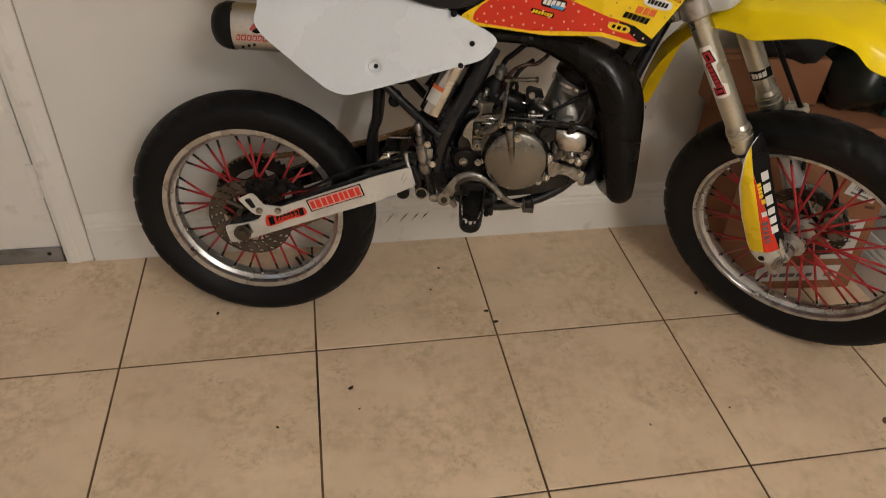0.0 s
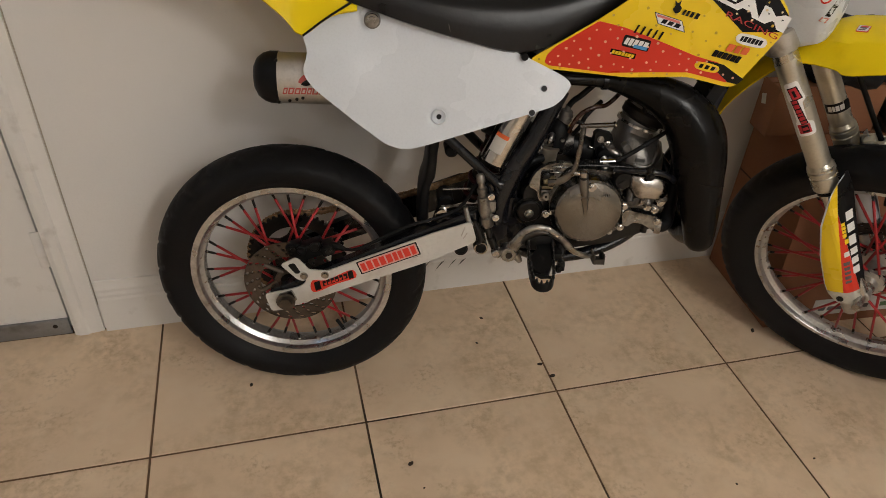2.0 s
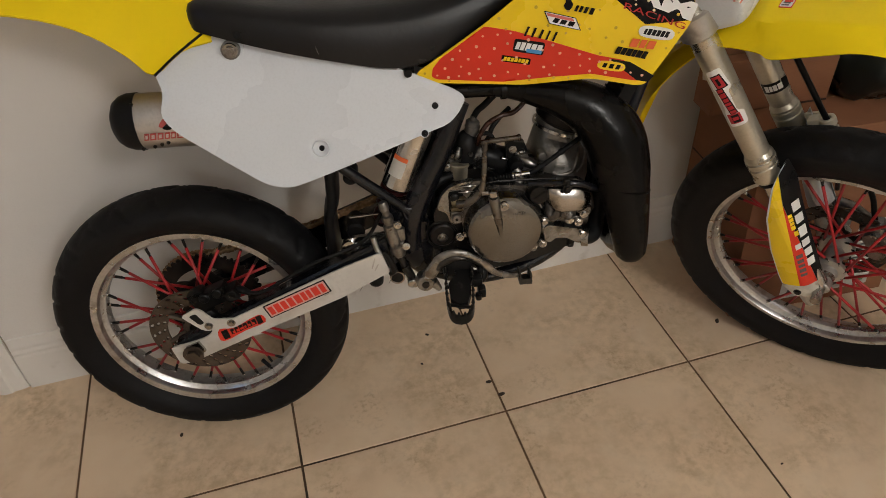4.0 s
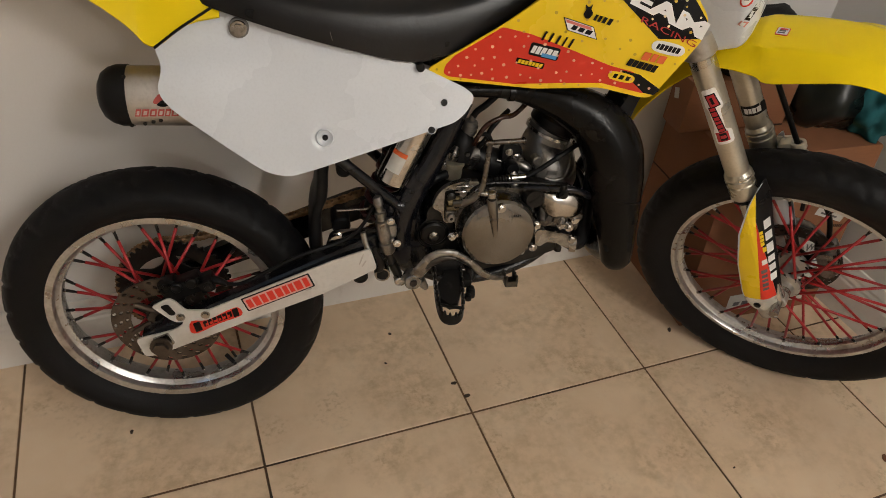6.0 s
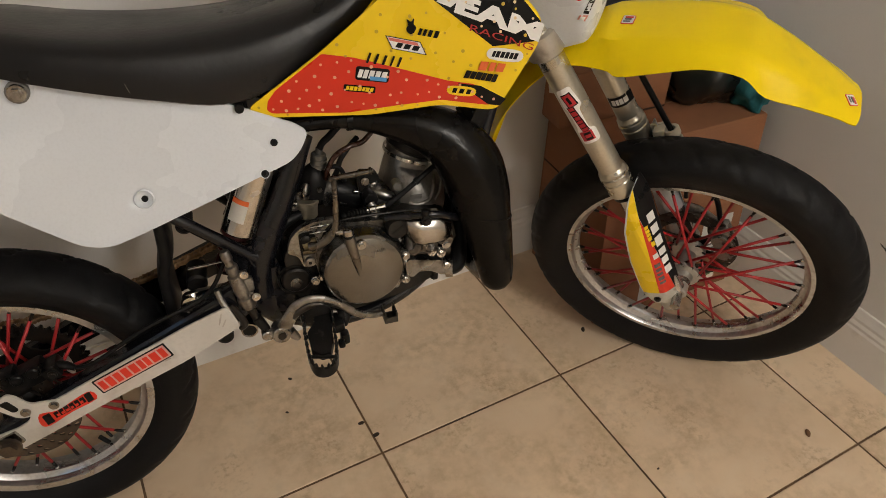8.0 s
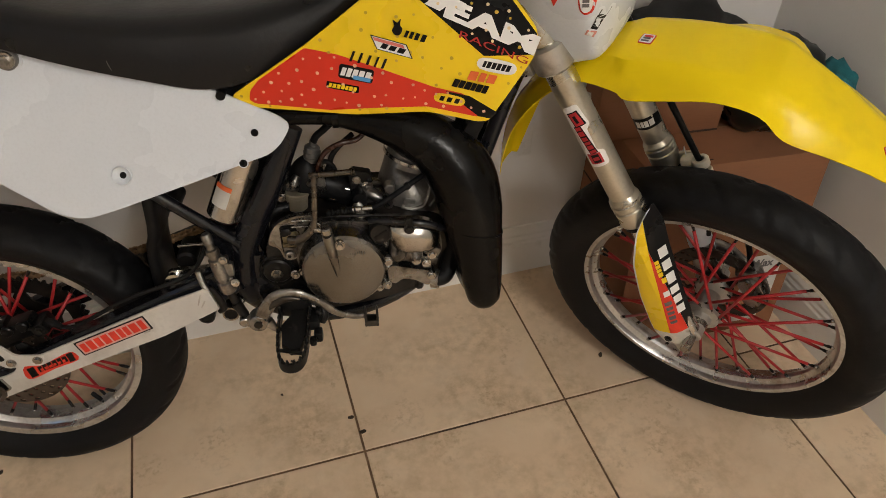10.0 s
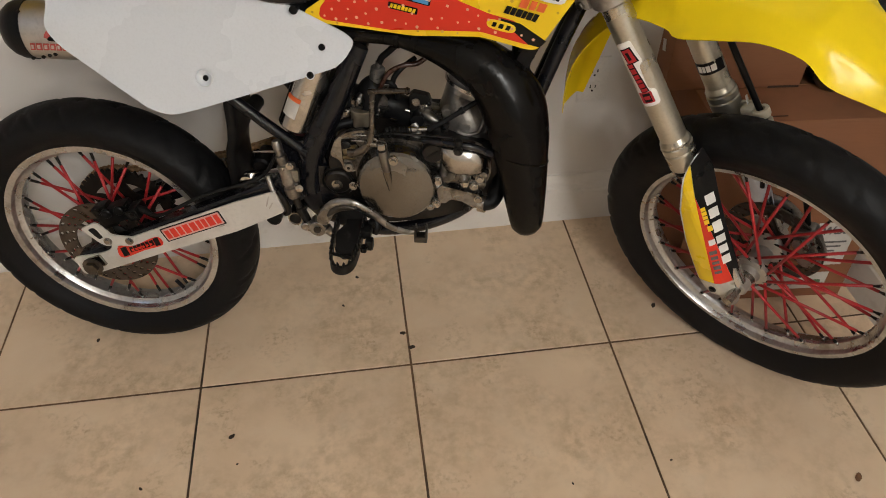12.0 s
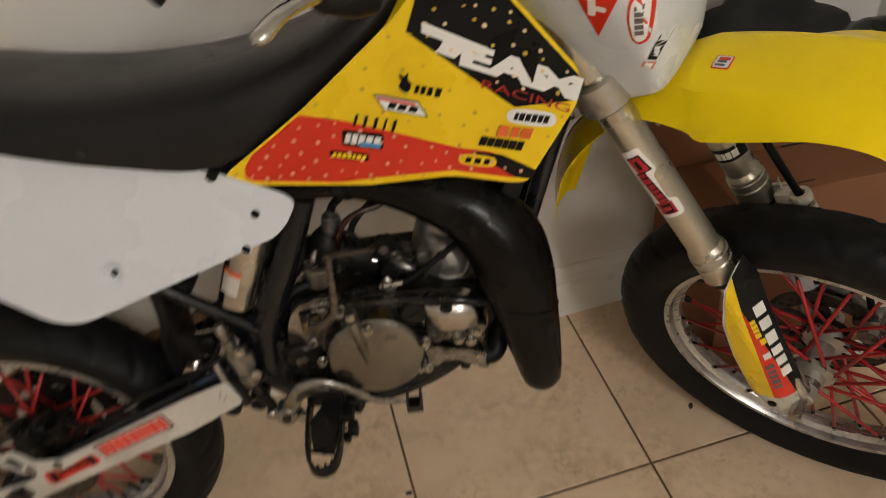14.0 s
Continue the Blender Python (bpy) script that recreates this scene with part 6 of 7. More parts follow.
# fork guards
gd_y = lambda x, z: -0.131 + 30.0 * max(0.0, x - 0.05 * z + 0.004) ** 2 + 10.0 * max(0.0, -0.02 - x + 0.05 * z) ** 2
gout = rounded([(0.0485, 0.354), (0.037, 0.339), (0.022, 0.317), (0.010, 0.291), (-0.012, 0.240), (-0.031, 0.155), (-0.038, 0.078), (-0.036, 0.052), (-0.020, 0.026), (0.011, 0.022), (0.026, 0.032), (0.032, 0.060), (0.035, 0.104), (0.0395, 0.185), (0.0448, 0.257), (0.0495, 0.308)], 0.006, 4)
for s in (1, -1):
    bm = shell(gout, gd_y, 0.003, 0.012)
    if s < 0:
        for v in bm.verts:
            v.co.y = -v.co.y
    for fc in bm.faces:
        c = fc.calc_center_median()
        if s > 0 and c.z < 0.055:
            fc.material_index = 2
        if s > 0 and c.z > 0.056 and c.x > 0.0300 + 0.05 * (c.z - 0.06):
            fc.material_index = 1
    ob = part("fork_guard", bm, [WHITEPLASTIC, BLACKFILM, material("grubby_white_plastic", (0.52, 0.49, 0.42), 0.5, 0, 0.15, 40.0, 0.08, 0.1, 200.0, (0.16, 0.12, 0.08), 0.35, 60.0)], fork, "white fork guard with yellow, red and black graphics" if s > 0 else "white plastic fork guard", pose(-0.021, s * 0.024, -0.024), soft=50)
    if s > 0:
        guard = ob
part("guard_sleeve", rod((leg_x(0.096), LEG, 0.096), (leg_x(0.270), LEG, 0.270), 0.0205, 24, bevel=0.003), WHITEPLASTIC, ob, "white plastic sleeve of the far fork guard", pose(-0.021, -0.024, -0.024).inverted())
GL = 0.0008
part("yellow_stripe", shell([(0.034, 0.3335), (0.023, 0.314), (0.0135, 0.291), (-0.008, 0.240), (-0.0275, 0.155), (-0.0350, 0.078), (-0.034, 0.060), (-0.0015, 0.057), (0.015, 0.185), (0.0245, 0.268)], gd_y, 0.0005, 0.006, lift=GL), YELLOWFILM, guard, soft=0)
part("red_stripe", shell([(0.0245, 0.268), (0.015, 0.185), (-0.0012, 0.057), (0.0245, 0.054), (0.025, 0.176)], gd_y, 0.0005, 0.006, lift=GL), REDFILM, guard, soft=0)
part("black_stripe", shell([(0.0488, 0.351), (0.0345, 0.3335), (0.025, 0.268), (0.0254, 0.176), (0.0249, 0.054), (0.0322, 0.056), (0.0358, 0.104), (0.0404, 0.185), (0.0457, 0.257), (0.0503, 0.308)], gd_y, 0.0005, 0.006, lift=GL), BLACKFILM, guard, soft=0)
for mark_mat, text_label, rows_ in ((WHITEFILM, "white brand mark", ((0.0330, 0.182, 0.170, 0.0088, 6, 86.0, 41, 0.70),)),
                                    (YELLOWFILM, "yellow brand mark", ((0.0265, 0.222, 0.040, 0.0055, 4, 86.0, 42, 0.8), (0.0262, 0.192, 0.013, 0.0055, 1, 86.0, 45, 0.9))),
                                    (PRINT, "black brand mark", ((0.0155, 0.112, 0.062, 0.0100, 5, 85.0, 43, 0.62),)), (WHITEFILM, "small white mark", ((0.0215, 0.160, 0.014, 0.0080, 1, 85.0, 44, 0.9),))):
    bm = bmesh.new()
    for cx_, cz_, ln, ht, n_, an, seed_, fl in rows_:
        letters(bm, gd_y, cx_, cz_, ln, ht, n_, an, 0, 0.0018, fl, seed_, 0.0, 0.004)
    part("sticker", bm, mark_mat, guard, text_label, soft=0)
part("guard_screw", bolt((-0.012, gd_y(-0.012, 0.036), 0.038), 0.005, 0.004), DARKSTEEL, guard)
# marks on the fork tubes
leg_y = lambda x, z: -LEG - math.sqrt(max(0.0, 0.0227 ** 2 - (x - leg_x(z)) ** 2))
SZ, SK = 0.484, 1.10            # the sticker's middle and scale
outline = ((-0.011, 0.052), (0.012, 0.056), (0.0155, 0.020), (0.0100, 0.014), (0.0095, -0.022), (0.0165, -0.026), (0.0160, -0.050), (-0.012, -0.052), (-0.0115, -0.026), (-0.008, -0.020), (-0.008, 0.014), (-0.0125, 0.020))
bm = shell(rounded([(x * 1.04 + 0.0022 + leg_x(SZ + SK * z), SZ + SK * z) for x, z in outline], 0.005, 3), leg_y, 0.0005, 0.004, lift=0.0007)
for x, z, ln, ht, n_, an, mi, up_by, fl in ((-0.0240, 0.033, 0.026, 0.019, 1, 101, 2, 0.0011, 0.95), (-0.0240, 0.033, 0.022, 0.015, 1, 101, 1, 0.0015, 0.95), (-0.0240, 0.033, 0.013, 0.005, 1, 101, 2, 0.0019, 0.95),
                                            (-0.0238, -0.003, 0.050, 0.0135, 1, 99, 2, 0.0011, 0.98), (-0.0238, -0.003, 0.048, 0.0095, 6, 99, 1, 0.0015, 0.74),
                                            (-0.0219, -0.0365, 0.019, 0.023, 1, 94, 1, 0.0012, 0.95), (-0.0201, -0.0365, 0.015, 0.013, 1, 94, 2, 0.0016, 0.95), (-0.0201, -0.0365, 0.006, 0.010, 1, 94, 1, 0.0020, 0.95)):
    letters(bm, leg_y, x + 0.003, SZ + SK * z, ln * SK, ht, n_, an, mi, up_by, fl, 51 + n_, 0, 0.004)
part("sticker", bm, [WHITEFILM, material("crimson_vinyl", (0.40, 0.012, 0.020), 0.35), BLACKFILM], fork, "red and white brand sticker on the fork", soft=0)
leg2 = lambda x, z: LEG - math.sqrt(max(0.0, 0.0226 ** 2 - (x - leg_x(z)) ** 2))
bm = shell(rect(-0.015, 0.395, 0.040, 0.022), leg2, 0.0005, 0.006, lift=0.0007)
letters(bm, leg2, -0.015, 0.395, 0.030, 0.012, 4, 0, 1, 0.0014, 0.8, 54, 0, 0.005)
part("sticker", bm, [BLACKFILM, WHITEFILM], fork, "black brand band on the fork", soft=0)

# front wheel
fw = empty("front_wheel", bike, front_at @ pose(0, 0, 0, 0, 0, -0.4))
fw["label"] = "front wheel with red spokes and a silver rim"
tyre("tyre", fw, 0.332, 0.248, 0.090, 30)
rim(fw, 0.2520, 0.025)
spokes(fw, 36, 0.030, 0.030, 0.225, 52, 0.925)
bm = lathe([(0.012, -0.052), (0.020, -0.050), (0.022, -0.038), (0.034, -0.035), (0.034, -0.026), (0.020, -0.018), (0.020, 0.018), (0.034, 0.026), (0.036, 0.036), (0.020, 0.042), (0.012, 0.056)], 40, False)
part("hub", bm, CLAMPALU, fw, "grey aluminium hub")
bm = lathe([(0.010, -0.062), (0.017, -0.060), (0.019, -0.050), (0.010, -0.048)], 28, False)
part("axle_spacer", bm, STEEL, fw)
disc("brake_disc", fw, 0.098, 0.070, 0.052, 22, 6, material("dark_disc_steel", (0.075, 0.065, 0.055), 0.42, 0.8, 0.2, 20.0, dirt=GRIME, amount=0.4), "drilled steel front brake disc")
part("axle", rod((0, -0.118, 0), (0, 0.118, 0), 0.0095, 14), STEEL, fw)
part("valve_stem", rod((0.06, 0.004, 0.205), (0.054, 0.004, 0.185), 0.0042, 10), BLACKPLASTIC, fw)
bm = block((0.045, 0.034, 0.085), (0.070, 0.058, 0.005), 0.010)
rod((0.070, 0.030, -0.020), (0.070, 0.045, -0.020), 0.016, 18, bm)
rod((0.070, 0.030, 0.020), (0.070, 0.045, 0.020), 0.016, 18, bm)
tube([(0.06, 0.07, 0.04), (0.03, 0.08, 0.07), (-0.005, 0.085, 0.08)], 0.012, 10, 4, bm)
part("front_caliper", bm, ALU, fork, "dirty aluminium front brake caliper")
bm = tube([(0.075, 0.062, 0.045), (0.082, 0.066, 0.12), (0.060, 0.066, 0.21), (0.050, 0.062, 0.31), (0.034, 0.060, 0.48), (0.02, 0.05, 0.66)], 0.0055, 10)
part("brake_hose", bm, BLACKPLASTIC, fork, "black brake hose")
bm = bmesh.new()
for z in (0.277, 0.300):
    lathe([(0.0075, -0.0075), (0.0075, 0.0075), (0.0135, 0.0075), (0.0145, 0.0055), (0.0145, -0.0055), (0.0135, -0.0075)], 24, True, bm, centre=(0.052, 0.062, z), turn=Euler((radians(90), 0, 0)).to_matrix())
block((0.024, 0.022, 0.052), (0.030, 0.064, 0.286), 0.006, bm=bm)
block((0.034, 0.007, 0.056), (0.026, 0.078, 0.284), 0.003, bm=bm)
part("hose_clip", bm, material("cream_plastic", (0.66, 0.61, 0.51), 0.4, 0, 0.06, 20.0, dirt=(0.30, 0.24, 0.17), amount=0.15), fork, "cream plastic hose clip with two loops")

# front fender
bm = bmesh.new()
loops = []
for x, w, zt, zs in ((-0.294, 0.036, 0.380, 0.366), (-0.234, 0.058, 0.460, 0.432), (-0.167, 0.069, 0.530, 0.498), (-0.090, 0.067, 0.572, 0.546), (-0.02, 0.062, 0.590, 0.568), (0.045, 0.074, 0.594, 0.552), (0.068, 0.084, 0.590, 0.541),
                     (0.13, 0.086, 0.571, 0.534), (0.19, 0.085, 0.546, 0.524), (0.238, 0.083, 0.519, 0.495), (0.258, 0.080, 0.502, 0.452), (0.300, 0.068, 0.448, 0.412), (0.338, 0.055, 0.388, 0.370), (0.354, 0.049, 0.360, 0.348), (0.363, 0.045, 0.346, 0.337)):
    up_, dn = [], []
    for u in np.linspace(-1, 1, 17):
        d = abs(u)
        k = 0.62
        y = w * u * (1.05 if d > 0.95 and x > -0.05 else 1.0)
        z = zt - ((zt - zs) * 0.12 * (d / k) ** 2 if d < k else (zt - zs) * (0.12 + 0.88 * ((d - k) / (1 - k)) ** 0.9))
        # the tip is rounded in plan
        back = 0.006 * max(0.0, (x - 0.300) / 0.063) ** 1.5 * d ** 4.0
        up_.append(Vector((x - back, y, z + 1.35 * back)))
        dn.append(Vector((x - back - 0.001, y * 0.965, z + 1.35 * back - 0.003)))
    loops.append(up_ + dn[::-1])
loops = [[Vector(p) for p in zip(*[iter(np.array(q))] * 3)] for q in smooth_path([np.array([c for v in lp for c in v]) for lp in loops], 4)]
fender = part("front_fender", rings(bm, loops), YELLOW, fork, "glossy yellow front fender", soft=40)
crease = []
fender_tree = tree(fender)
for x in np.linspace(-0.255, -0.125, 7):
    hit, _, _, _ = fender_tree.ray_cast(Vector((x, -0.014 - 0.10 * (x + 0.255), 0.9)), Vector((0, 0, -1)))
    crease.append(hit + Vector((0, 0, 0.0004)))
# The crease's shadow line is coloured in: a thin tube of darker yellow.
part("fender_crease", tube(crease, 0.0016, 6, 2), material("shaded_yellow_crease", (0.30, 0.19, 0.01), 0.5), fender, "crease along the fender's tail, its shadow line in darker yellow")
RIMMARK = [(0, 0, 0.020, 0.021, 0, REDFILM), (0, 0, 0.0175, 0.0185, 0, WHITEFILM), (0.001, 0.0055, 0.011, 0.0030, 0, PRINT), (-0.001, -0.0045, 0.012, 0.0035, 0, REDFILM), (0.0, 0.0005, 0.010, 0.0025, 0, PRINT)]
stick("sticker", fender, (0.083, -0.010, 0.8), (0, 0, -1), 90, RIMMARK, fender, "small white and red sticker")
stick("sticker", fender, (0.352, -0.010, 0.8), (0, 0, -1), 40, RIMMARK, fender, "small white and red sticker")

# number plate
bm = bmesh.new()
loops = []
for z, w, xf, xs in ((0.592, 0.050, 0.050, 0.000), (0.602, 0.066, 0.066, -0.008), (0.645, 0.078, 0.090, -0.014), (0.690, 0.088, 0.108, -0.018), (0.740, 0.094, 0.116, -0.020), (0.800, 0.096, 0.118, -0.020), (0.860, 0.090, 0.110, -0.010)):
    fo, ba = [], []
    for u in np.linspace(-1, 1, 17):
        c = math.copysign(math.sin(min(1.0, abs(u) * 1.9) * math.pi / 2) ** 0.9, u)
        x = xs + (xf - xs) * (1 - abs(u) ** 2.4) - 0.022
        fo.append(Vector((x, w * c, z)))
        ba.append(Vector((x - 0.004, w * c * 0.97, z + 0.001)))
    loops.append(fo + ba[::-1])
loops = [[Vector(p) for p in zip(*[iter(np.array(q))] * 3)] for q in smooth_path([np.array([c for v in lp for c in v]) for lp in loops], 4)]
number_plate = part("number_plate", rings(bm, loops), WHITEPLASTIC, fork, "white plastic front number plate", soft=50)

plate_tree = tree(number_plate)


def plate_y(x, z):
    """The near face of the number plate."""
    hit, _, _, _ = plate_tree.ray_cast(Vector((x, -0.4, z)), Vector((0, 1, 0)))
    return hit.y if hit else -0.03


bm = shell([(0.0226, 0.701), (0.0680, 0.7355), (0.0500, 0.770), (0.0300, 0.770)], plate_y, 0.0005, 0.008, lift=0.0010)
shell(rounded(rect(0.038, 0.738, 0.008, 0.024, -32), 0.002), plate_y, 0.0005, 0, bm, 1, 0.0018)
shell(rounded(rect(0.044, 0.732, 0.014, 0.006, -32), 0.002), plate_y, 0.0005, 0, bm, 1, 0.0018)
part("sticker", bm, [REDFILM, WHITEFILM], number_plate, "red triangular plate mark", soft=0)
bm = shell(closed_curve(rect(0.0720, 0.7030, 0.016, 0.046, -25), 5), plate_y, 0.0005, 0.005, lift=0.0010)
shell(closed_curve(rect(0.0720, 0.7030, 0.012, 0.040, -25), 5), plate_y, 0.0005, 0.005, bm, 1, 0.0018)
letters(bm, plate_y, 0.0720, 0.7030, 0.034, 0.0075, 5, 65, 2, 0.0026, 0.75, 61)
part("sticker", bm, [REDFILM, WHITEFILM, PRINT], number_plate, "red and white oval brand mark", soft=0)
bm = letters(bmesh.new(), plate_y, 0.0650, 0.6590, 0.026, 0.0085, 6, 43, 0, 0.0012, 0.86, 62)
part("sticker", bm, BLACKFILM, number_plate, "black brand mark", soft=0)
bm = shell(rect(0.0490, 0.6455, 0.010, 0.012, 40), plate_y, 0.0005, 0, lift=0.0010)
shell(rect(0.0490, 0.6455, 0.006, 0.007, 40), plate_y, 0.0005, 0, bm, 1, 0.0018)
part("sticker", bm, [material("pale_red_print", (0.62, 0.25, 0.20), 0.5), WHITEFILM], number_plate, "small red and white mark", soft=0)

# handlebar
bm = tube([(-0.070, -0.3935, 1.008), (-0.043, -0.2785, 1.010), (-0.013, -0.2025, 0.990), (-0.012, -0.13, 0.90), (-0.020, -0.06, 0.865), (-0.020, 0.06, 0.865), (-0.012, 0.13, 0.90), (-0.013, 0.2025, 0.990), (-0.043, 0.2785, 1.010), (-0.070, 0.3935, 1.008)], 0.011, 12)
for y in (-0.05, 0.05):
    rod((-0.020, y, 0.815), (-0.020, y, 0.868), 0.016, 12, bm)
part("handlebar", bm, FRAMEPAINT, fork, "black handlebar")
for s in (-1, 1):
    a, b = Vector((-0.070, s * 0.3935, 1.008)), Vector((-0.041, s * 0.2745, 1.010))
    d = (b - a)
    g = []
    r = []
    for k in range(25):
        g.append(a + d * k / 24)
        r.append(0.0175 if k in (0, 24) else (0.0165 if k % 2 else 0.0150))
    g, r = [a - d * 0.01] + g, [0.016] + r
    part("grip", tube(g, r, 20, 1), BLACKPLASTIC, fork, "black rubber grip")
    bm = tube([(-0.013, s * 0.302, 0.919), (-0.004, s * 0.332, 0.931), (0.006, s * 0.362, 0.936), (0.009, s * 0.385, 0.935)], [0.009, 0.0085, 0.0080, 0.0085], 14, 5, flat=0.75, round_ends=True)
    part("lever", bm, BRIGHT, fork, "silver hand lever")
    bm = tube([(-0.013, s * 0.302, 0.919), (-0.008, s * 0.270, 0.904), (-0.030, s * 0.245, 0.990)], [0.017, 0.022, 0.018], 16, 4, round_ends=True)
    part("lever_perch", bm, BLACKPLASTIC, fork, "black lever perch and master cylinder")

# ---- boxes and things in the corner ----


def carton(name, size, at, label, lean=0.0):
    box = empty(name, at=at)
    tagged(box, label, "cardboard box", "boxes in the corner")
    w, d, h = size
    bm = bmesh.new()
    loops = []
    for z, k in ((0.0, 0.0), (0.004, 0.0), (h - 0.004, 1.0), (h, 1.0)):
        y0, y1 = -d / 2 + lean * k, d / 2
        i = 0.003 if z in (0.0, h) else 0.0
        loops.append([Vector((-w / 2 + i, y0 + i, z)), Vector((w / 2 - i, y0 + i, z)), Vector((w / 2 - i, y1 - i, z)), Vector((-w / 2 + i, y1 - i, z))])
    part("carton", rings(bm, loops), CARD, box)
    bm = block((w - 0.006, 0.003, 0.0022), (0, lean / 2, h + 0.0006), 0)
    part("flap_gap", bm, CARDEDGE, box)
    return box


BOX_W, BOX_D, BOX_H = 0.425, 0.305, 0.488
low_box = carton("cardboard_box", (BOX_W, BOX_D, BOX_H), pose(0.625, 0.095, 0, 0, 0, -4) @ pose(BOX_W / 2, BOX_D / 2, 0), "large brown cardboard box with a white label, on the floor", lean=0.04)
lab_y = lambda x, z: -BOX_D / 2 + 0.04 * z / BOX_H
lab = part("label", shell(rect(0.1365, 0.165, 0.092, 0.125), lab_y, 0.0004, 0, lift=0.0012), PAPER, low_box, "white printed product label")
writing("Wax", lab_y, (0.1025, 0.196), (0.058, 0.0), (0.010, 1.0), 0.022, "lettering", PRINT, lab, 0.0024, "grey script lettering")
for k in range(5):
    part("print_line", shell(rect(0.1325 - 0.003 * (k % 3), 0.172 - 0.013 * k, 0.078 - 0.014 * (k % 3), 0.005), lab_y, 0.0003, 0, lift=0.0020), PRINT, lab)
strip = part("label", shell(rect(0.0415, 0.055, 0.245, 0.050), lab_y, 0.0004, 0, lift=0.0012), PAPER, low_box, "long white printed strip low on the box")
GREENINK = material("green_print", (0.10, 0.16, 0.07), 0.7)
for k in range(6):
    part("print_line", shell(rect(-0.0535 + 0.026 * k, 0.050, 0.019, 0.012, 0, 0.2), lab_y, 0.0003, 0, lift=0.0020), PRINT, strip)
part("print_line", shell(rect(0.1365, 0.050, 0.028, 0.014), lab_y, 0.0003, 0, lift=0.0020), GREENINK, strip)
slip = part("label", shell(rect(0.1425, 0.318, 0.100, 0.055, -20), lab_y, 0.0004, 0, lift=0.0012), PAPER, low_box, "white printed paper slip")
for k in range(9):
    part("print_line", shell(rect(0.1145 + 0.007 * k, 0.330 - 0.0026 * k, 0.0022 + 0.0012 * (k % 3), 0.022, -20), lab_y, 0.0003, 0, lift=0.0020), PRINT, slip)
part("print_line", shell(rect(0.1325, 0.302, 0.060, 0.005, -20), lab_y, 0.0003, 0, lift=0.0020), PRINT, slip)
for k in range(5):
    part("print_line", shell(rect(0.1645 + 0.006 * k, 0.266 - 0.0008 * k, 0.0040, 0.008), lab_y, 0.0003, 0, lift=0.0012), CARDDARK, low_box)
# dark line of a flap on the left face
part("flap_edge", block((0.002, 0.150, 0.003), (-BOX_W / 2 - 0.0005, 0.075, 0.318), 0), CARDDARK, low_box)
top_box = carton("cardboard_box", (0.289, 0.072, 0.125), pose(0.568, 0.262, BOX_H + 0.0015, 0, 0, -4) @ pose(0.1445, 0.036, 0), "flat brown cardboard box stacked on the larger box")
# dark strip painting the shadow gap under the right end of this box
part("flap_edge", block((0.066, 0.002, 0.004), (0.111, -0.0365, 0.002), 0), CARDDARK, top_box)
part("torn_slit", block((0.036, 0.0025, 0.0012), (-0.075, -0.092, BOX_H + 0.0002), 0), CARDDARK, low_box)
part("label", block((0.001, 0.016, 0.024), (-0.1452, 0.012, 0.080), 0, Euler((radians(-20), 0, 0)).to_matrix()), PAPER, top_box, "small white paper label")


def lump(name, centre, radii, mat, label, category, seed, amp=0.12, freq=7.0, flat=None):
    bm = bmesh.new()
    bmesh.ops.create_icosphere(bm, subdivisions=4, radius=1)
    for v in bm.verts:
        p = v.co.copy()
        k = 1 + amp * noise.noise(p * freq * 0.3 + Vector((seed, 0, 0))) * 2 + amp * 0.5 * noise.noise(p * freq + Vector((0, seed, 0)))
        q = Vector((p.x * radii[0], p.y * radii[1], p.z * radii[2])) * k
        if flat is not None:
            q.z = max(q.z, flat)
        v.co = q
    ob = tagged(part(name, bm, mat, soft=180), label, category)
    ob.matrix_basis = pose(*centre)
    return ob


lump("plastic_bag", (0.972, 0.262, 0.572), (0.105, 0.112, 0.115), BAG, "dark green plastic bag on the cardboard box", "bag", 2.0, 0.10, 6.0, -0.085)
lump("black_cloth", (0.755, 0.305, 0.672), (0.125, 0.085, 0.085), CLOTH, "crumpled black cloth on the cardboard box", "cloth", 5.0, 0.16, 7.0)
lump("teal_cloth", (1.034, 0.165, 0.562), (0.048, 0.066, 0.088), TEAL, "crumpled teal cloth hanging beside the bag", "cloth", 8.0, 0.2, 9.0, -0.073)

# ---- dirt on the floor ----
for x, y, r in ((-0.702, 0.162, 0.0045), (-0.010, 0.089, 0.0055), (0.006, 0.046, 0.0060), (-0.106, 0.280, 0.0040), (-0.382, -0.131, 0.0055), (-0.548, -0.222, 0.0035), (0.593, 0.092, 0.0060), (-0.143, 0.192, 0.0030), (-0.367, -0.194, 0.0022), (0.281, -0.324, 0.0024), (0.489, -0.302, 0.0026)):
    bm = bmesh.new()
    bmesh.ops.create_icosphere(bm, subdivisions=2, radius=r)
    for v in bm.verts:
        v.co = Vector((v.co.x * 1.3, v.co.y * 0.8, max(-r * 0.3, v.co.z * 0.45))) * (1 + 0.35 * noise.noise(v.co * 400 + Vector((x * 9, y * 9, 0))))
    ob = tagged(part("dirt_crumb", bm, CRUMB), "small dark crumb of dirt on the floor tiles", "dirt", "crumbs on the floor")
    ob.matrix_basis = pose(x, y, r * 0.3, 0, 0, 400 * x)
bm = bmesh.new()
bmesh.ops.create_icosphere(bm, subdivisions=2, radius=0.008)
for v in bm.verts:
    v.co = Vector((v.co.x * 1.3, v.co.y * 0.7, max(-0.002, v.co.z * 0.3 + 0.03 * v.co.x))) * (1 + 0.3 * noise.noise(v.co * 300))
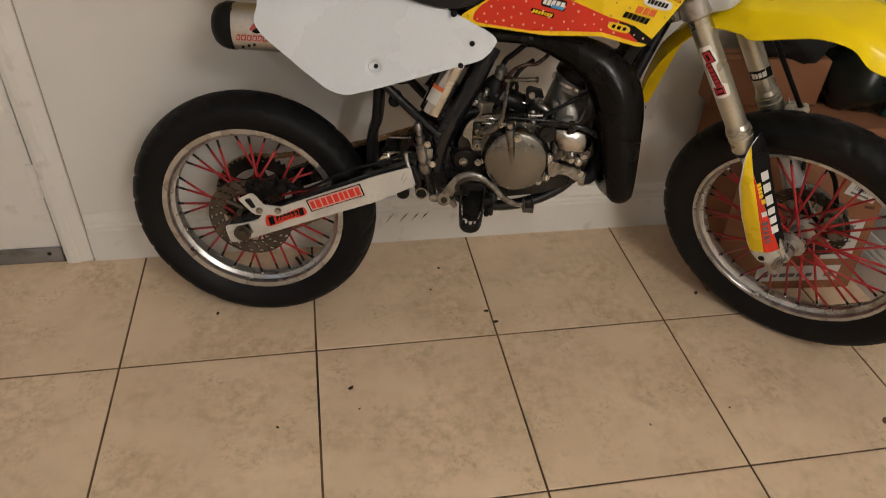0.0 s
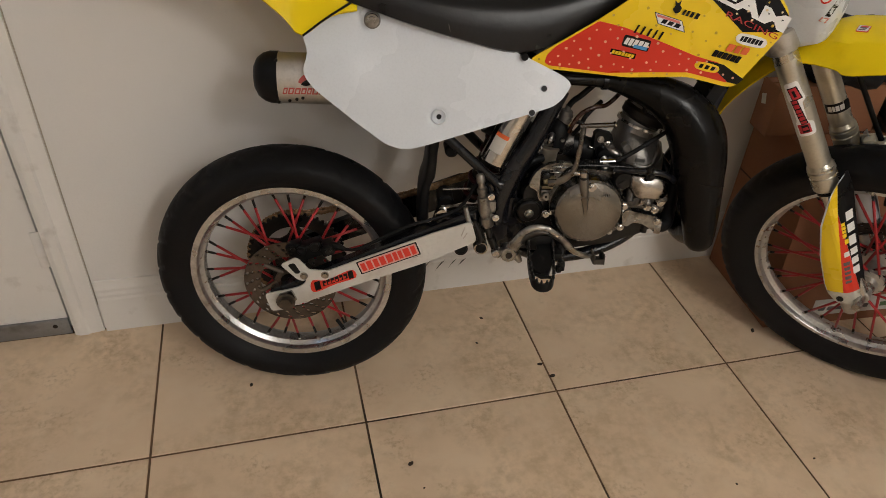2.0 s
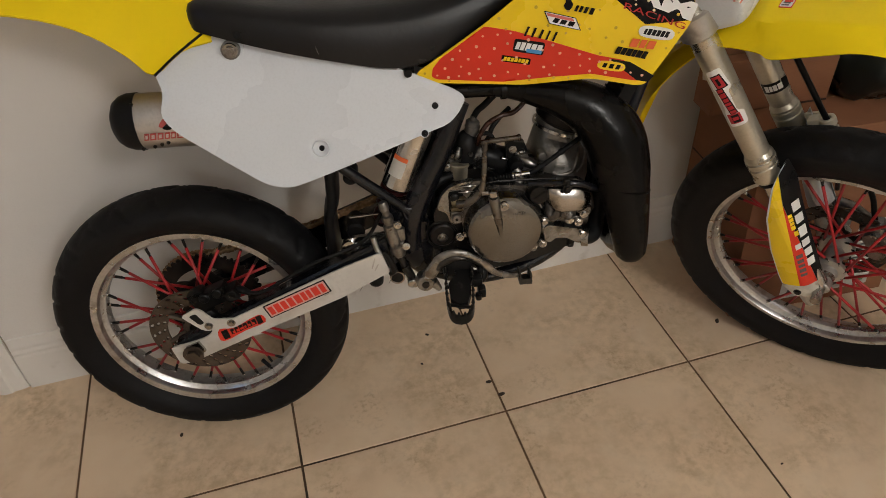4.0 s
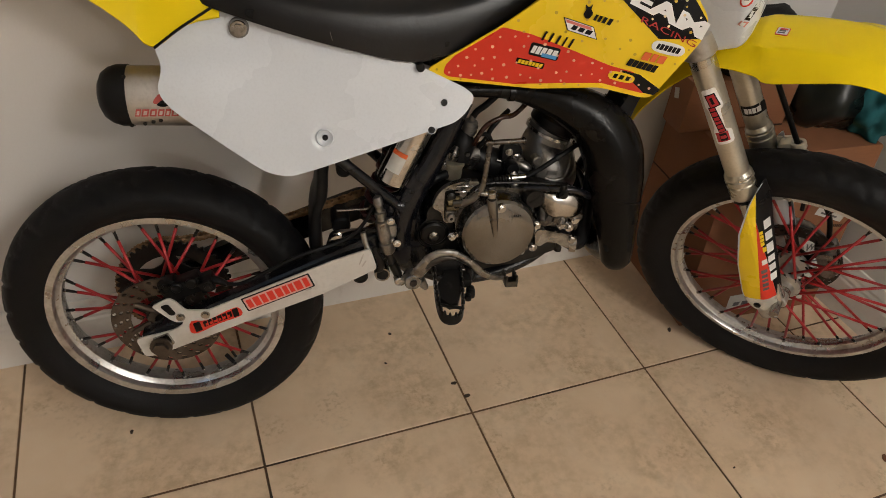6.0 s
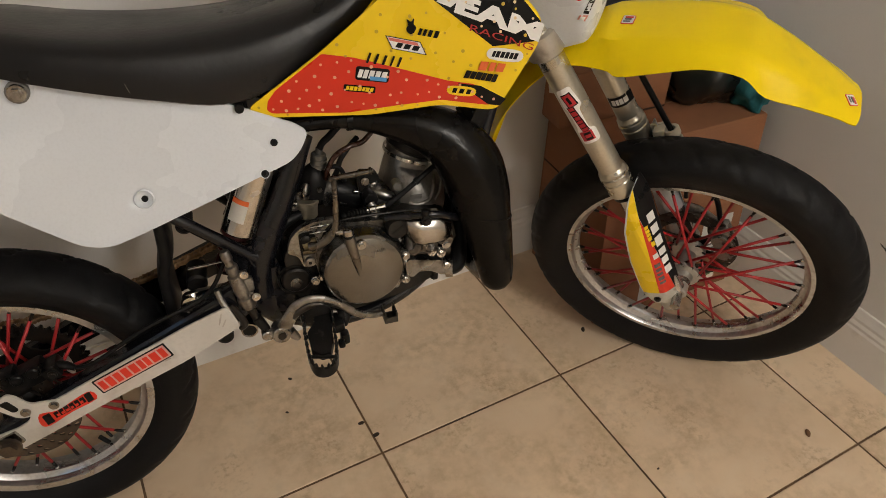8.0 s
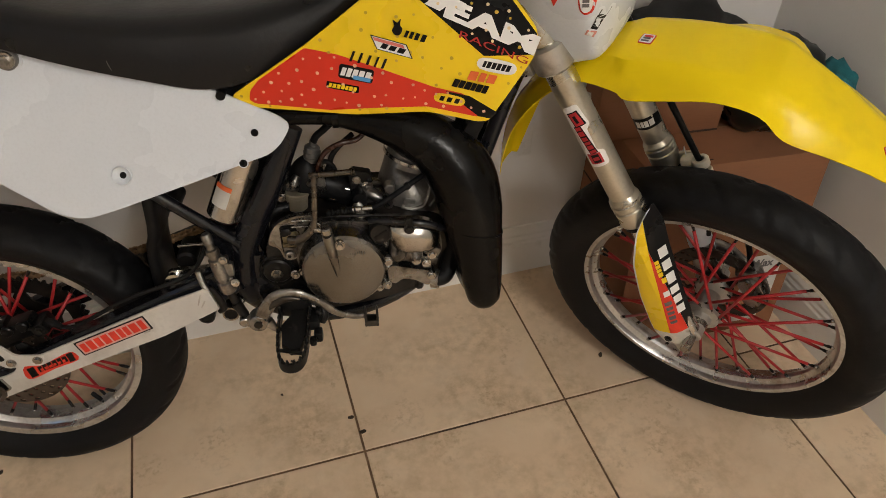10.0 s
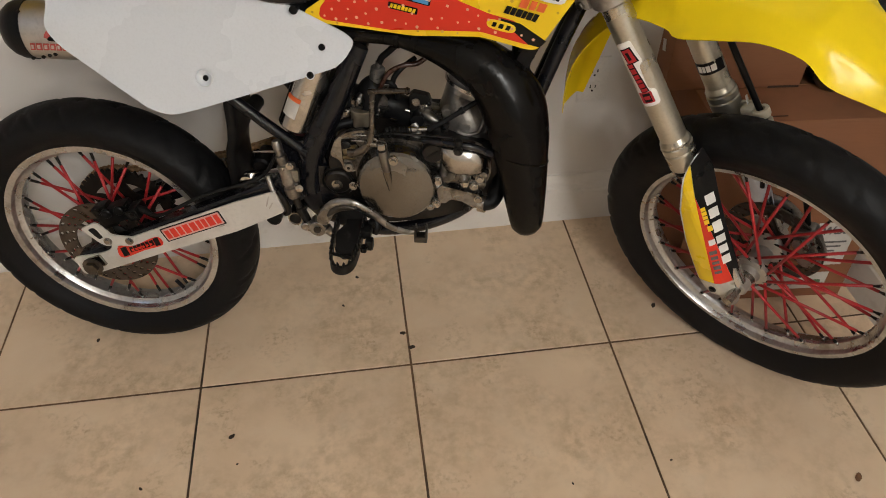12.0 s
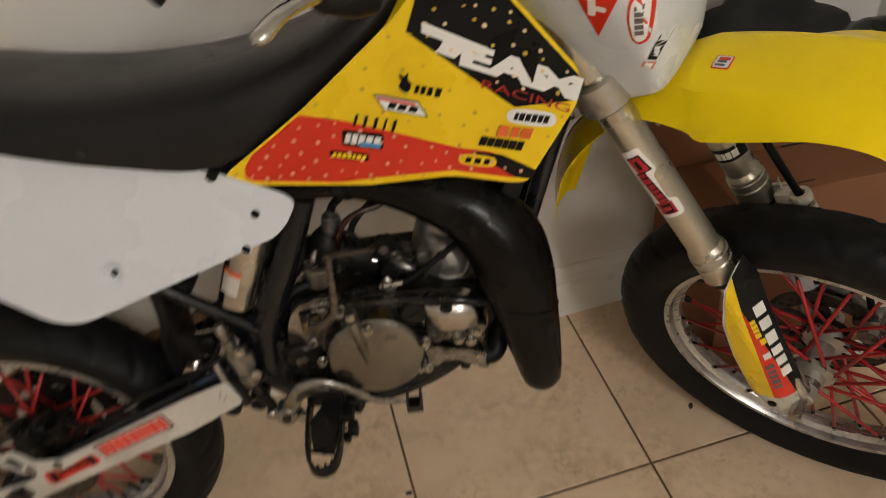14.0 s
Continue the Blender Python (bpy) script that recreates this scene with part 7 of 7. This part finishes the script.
ob = tagged(part("dry_leaf", bm, LEAFBROWN), "small dry brown leaf scrap on the floor tiles", "leaf")
ob.matrix_basis = pose(0.838, -0.388, 0.002, 0, 0, 50)

# ---- scuffs left by the tyres ----
SCUFF = material("rubber_scuff", (0.10, 0.095, 0.09), 0.8, 0, 0.3, 60.0)
rnd = random.Random(11)


def scuff(name, spots, flat, label):
    """Thin smeared streaks, each a lens-shaped flake on the wall."""
    for u, z, length, slope in spots:
        bm = bmesh.new()
        n = 10
        up_, dn = [], []
        for k in range(n + 1):
            s_ = k / n
            half = 0.0032 * math.sin(math.pi * s_) * rnd.uniform(0.5, 1.1) + 0.0002
            c, d = u + length * (s_ - 0.5), z + slope * length * (s_ - 0.5) + 0.002 * math.sin(5 * s_)
            up_.append(flat(c, d + half))
            dn.append(flat(c, d - half))
        bm.faces.new([bm.verts.new(p) for p in up_ + dn[::-1]])
        tagged(part(name, bm, SCUFF, soft=0), label, "scuff", kind="structure")


scuff("scuff_baseboard", [(-0.229, 0.088, 0.026, 1.6), (-0.188, 0.088, 0.028, 1.4), (-0.155, 0.088, 0.022, 1.5), (-0.127, 0.090, 0.022, 1.3)],
      lambda u, z: Vector((u, WY - 0.0138, z)), "black rubber scuff on the white baseboard")
scuff("scuff_wall", [(-0.245, 0.316, 0.034, 0.6), (-0.288, 0.303, 0.046, 0.5), (-0.314, 0.294, 0.030, 1.0), (-0.338, 0.212, 0.026, 1.5), (-0.352, 0.258, 0.034, 1.1), (-0.300, 0.250, 0.02, 1.6)],
      lambda u, z: Vector((EX - 0.0012, u, z)), "grey rubber scuff on the end wall")

# ---- floor tiles ----
floor = structure("floor", block((EX - X0 + 0.28, WY - Y0 + 0.28, 0.10), ((EX + X0) / 2, (WY + Y0) / 2, -0.0520), 0), GROUT,
                  "beige ceramic floor tiles with dark brown grout", "floor")


def tile_mesh(w, d):
    bm = bmesh.new()
    loops = []
    for inset, z in ((0, -0.006), (0, -0.0009), (0.0008, -0.0002), (0.0022, 0.0)):
        x, y = w / 2 - inset, d / 2 - inset
        loops.append([Vector((-x, -y, z)), Vector((x, -y, z)), Vector((x, y, z)), Vector((-x, y, z))])
    rings(bm, loops)
    me = bpy.data.meshes.new("tile")
    bmesh.ops.recalc_face_normals(bm, faces=bm.faces[:])
    bm.to_mesh(me)
    bm.free()
    me.materials.append(TILE)
    return me


JOINT = 0.0052
shapes = {}
for i in range(-8, 3):
    for j in range(-14, 1):
        xa, xb = max(i * P + JOINT / 2, X0), min((i + 1) * P - JOINT / 2, EX - 0.002)
        ya, yb = max(j * P + JOINT / 2, Y0), min((j + 1) * P - JOINT / 2, WY - 0.004)
        if xb - xa < 0.02 or yb - ya < 0.02:
            continue
        key = (round(xb - xa, 3), round(yb - ya, 3))
        if key not in shapes:
            shapes[key] = tile_mesh(*key)
        same_part("tile", shapes[key], floor, pose((xa + xb) / 2, (ya + yb) / 2, 0, 0, 0, 0))
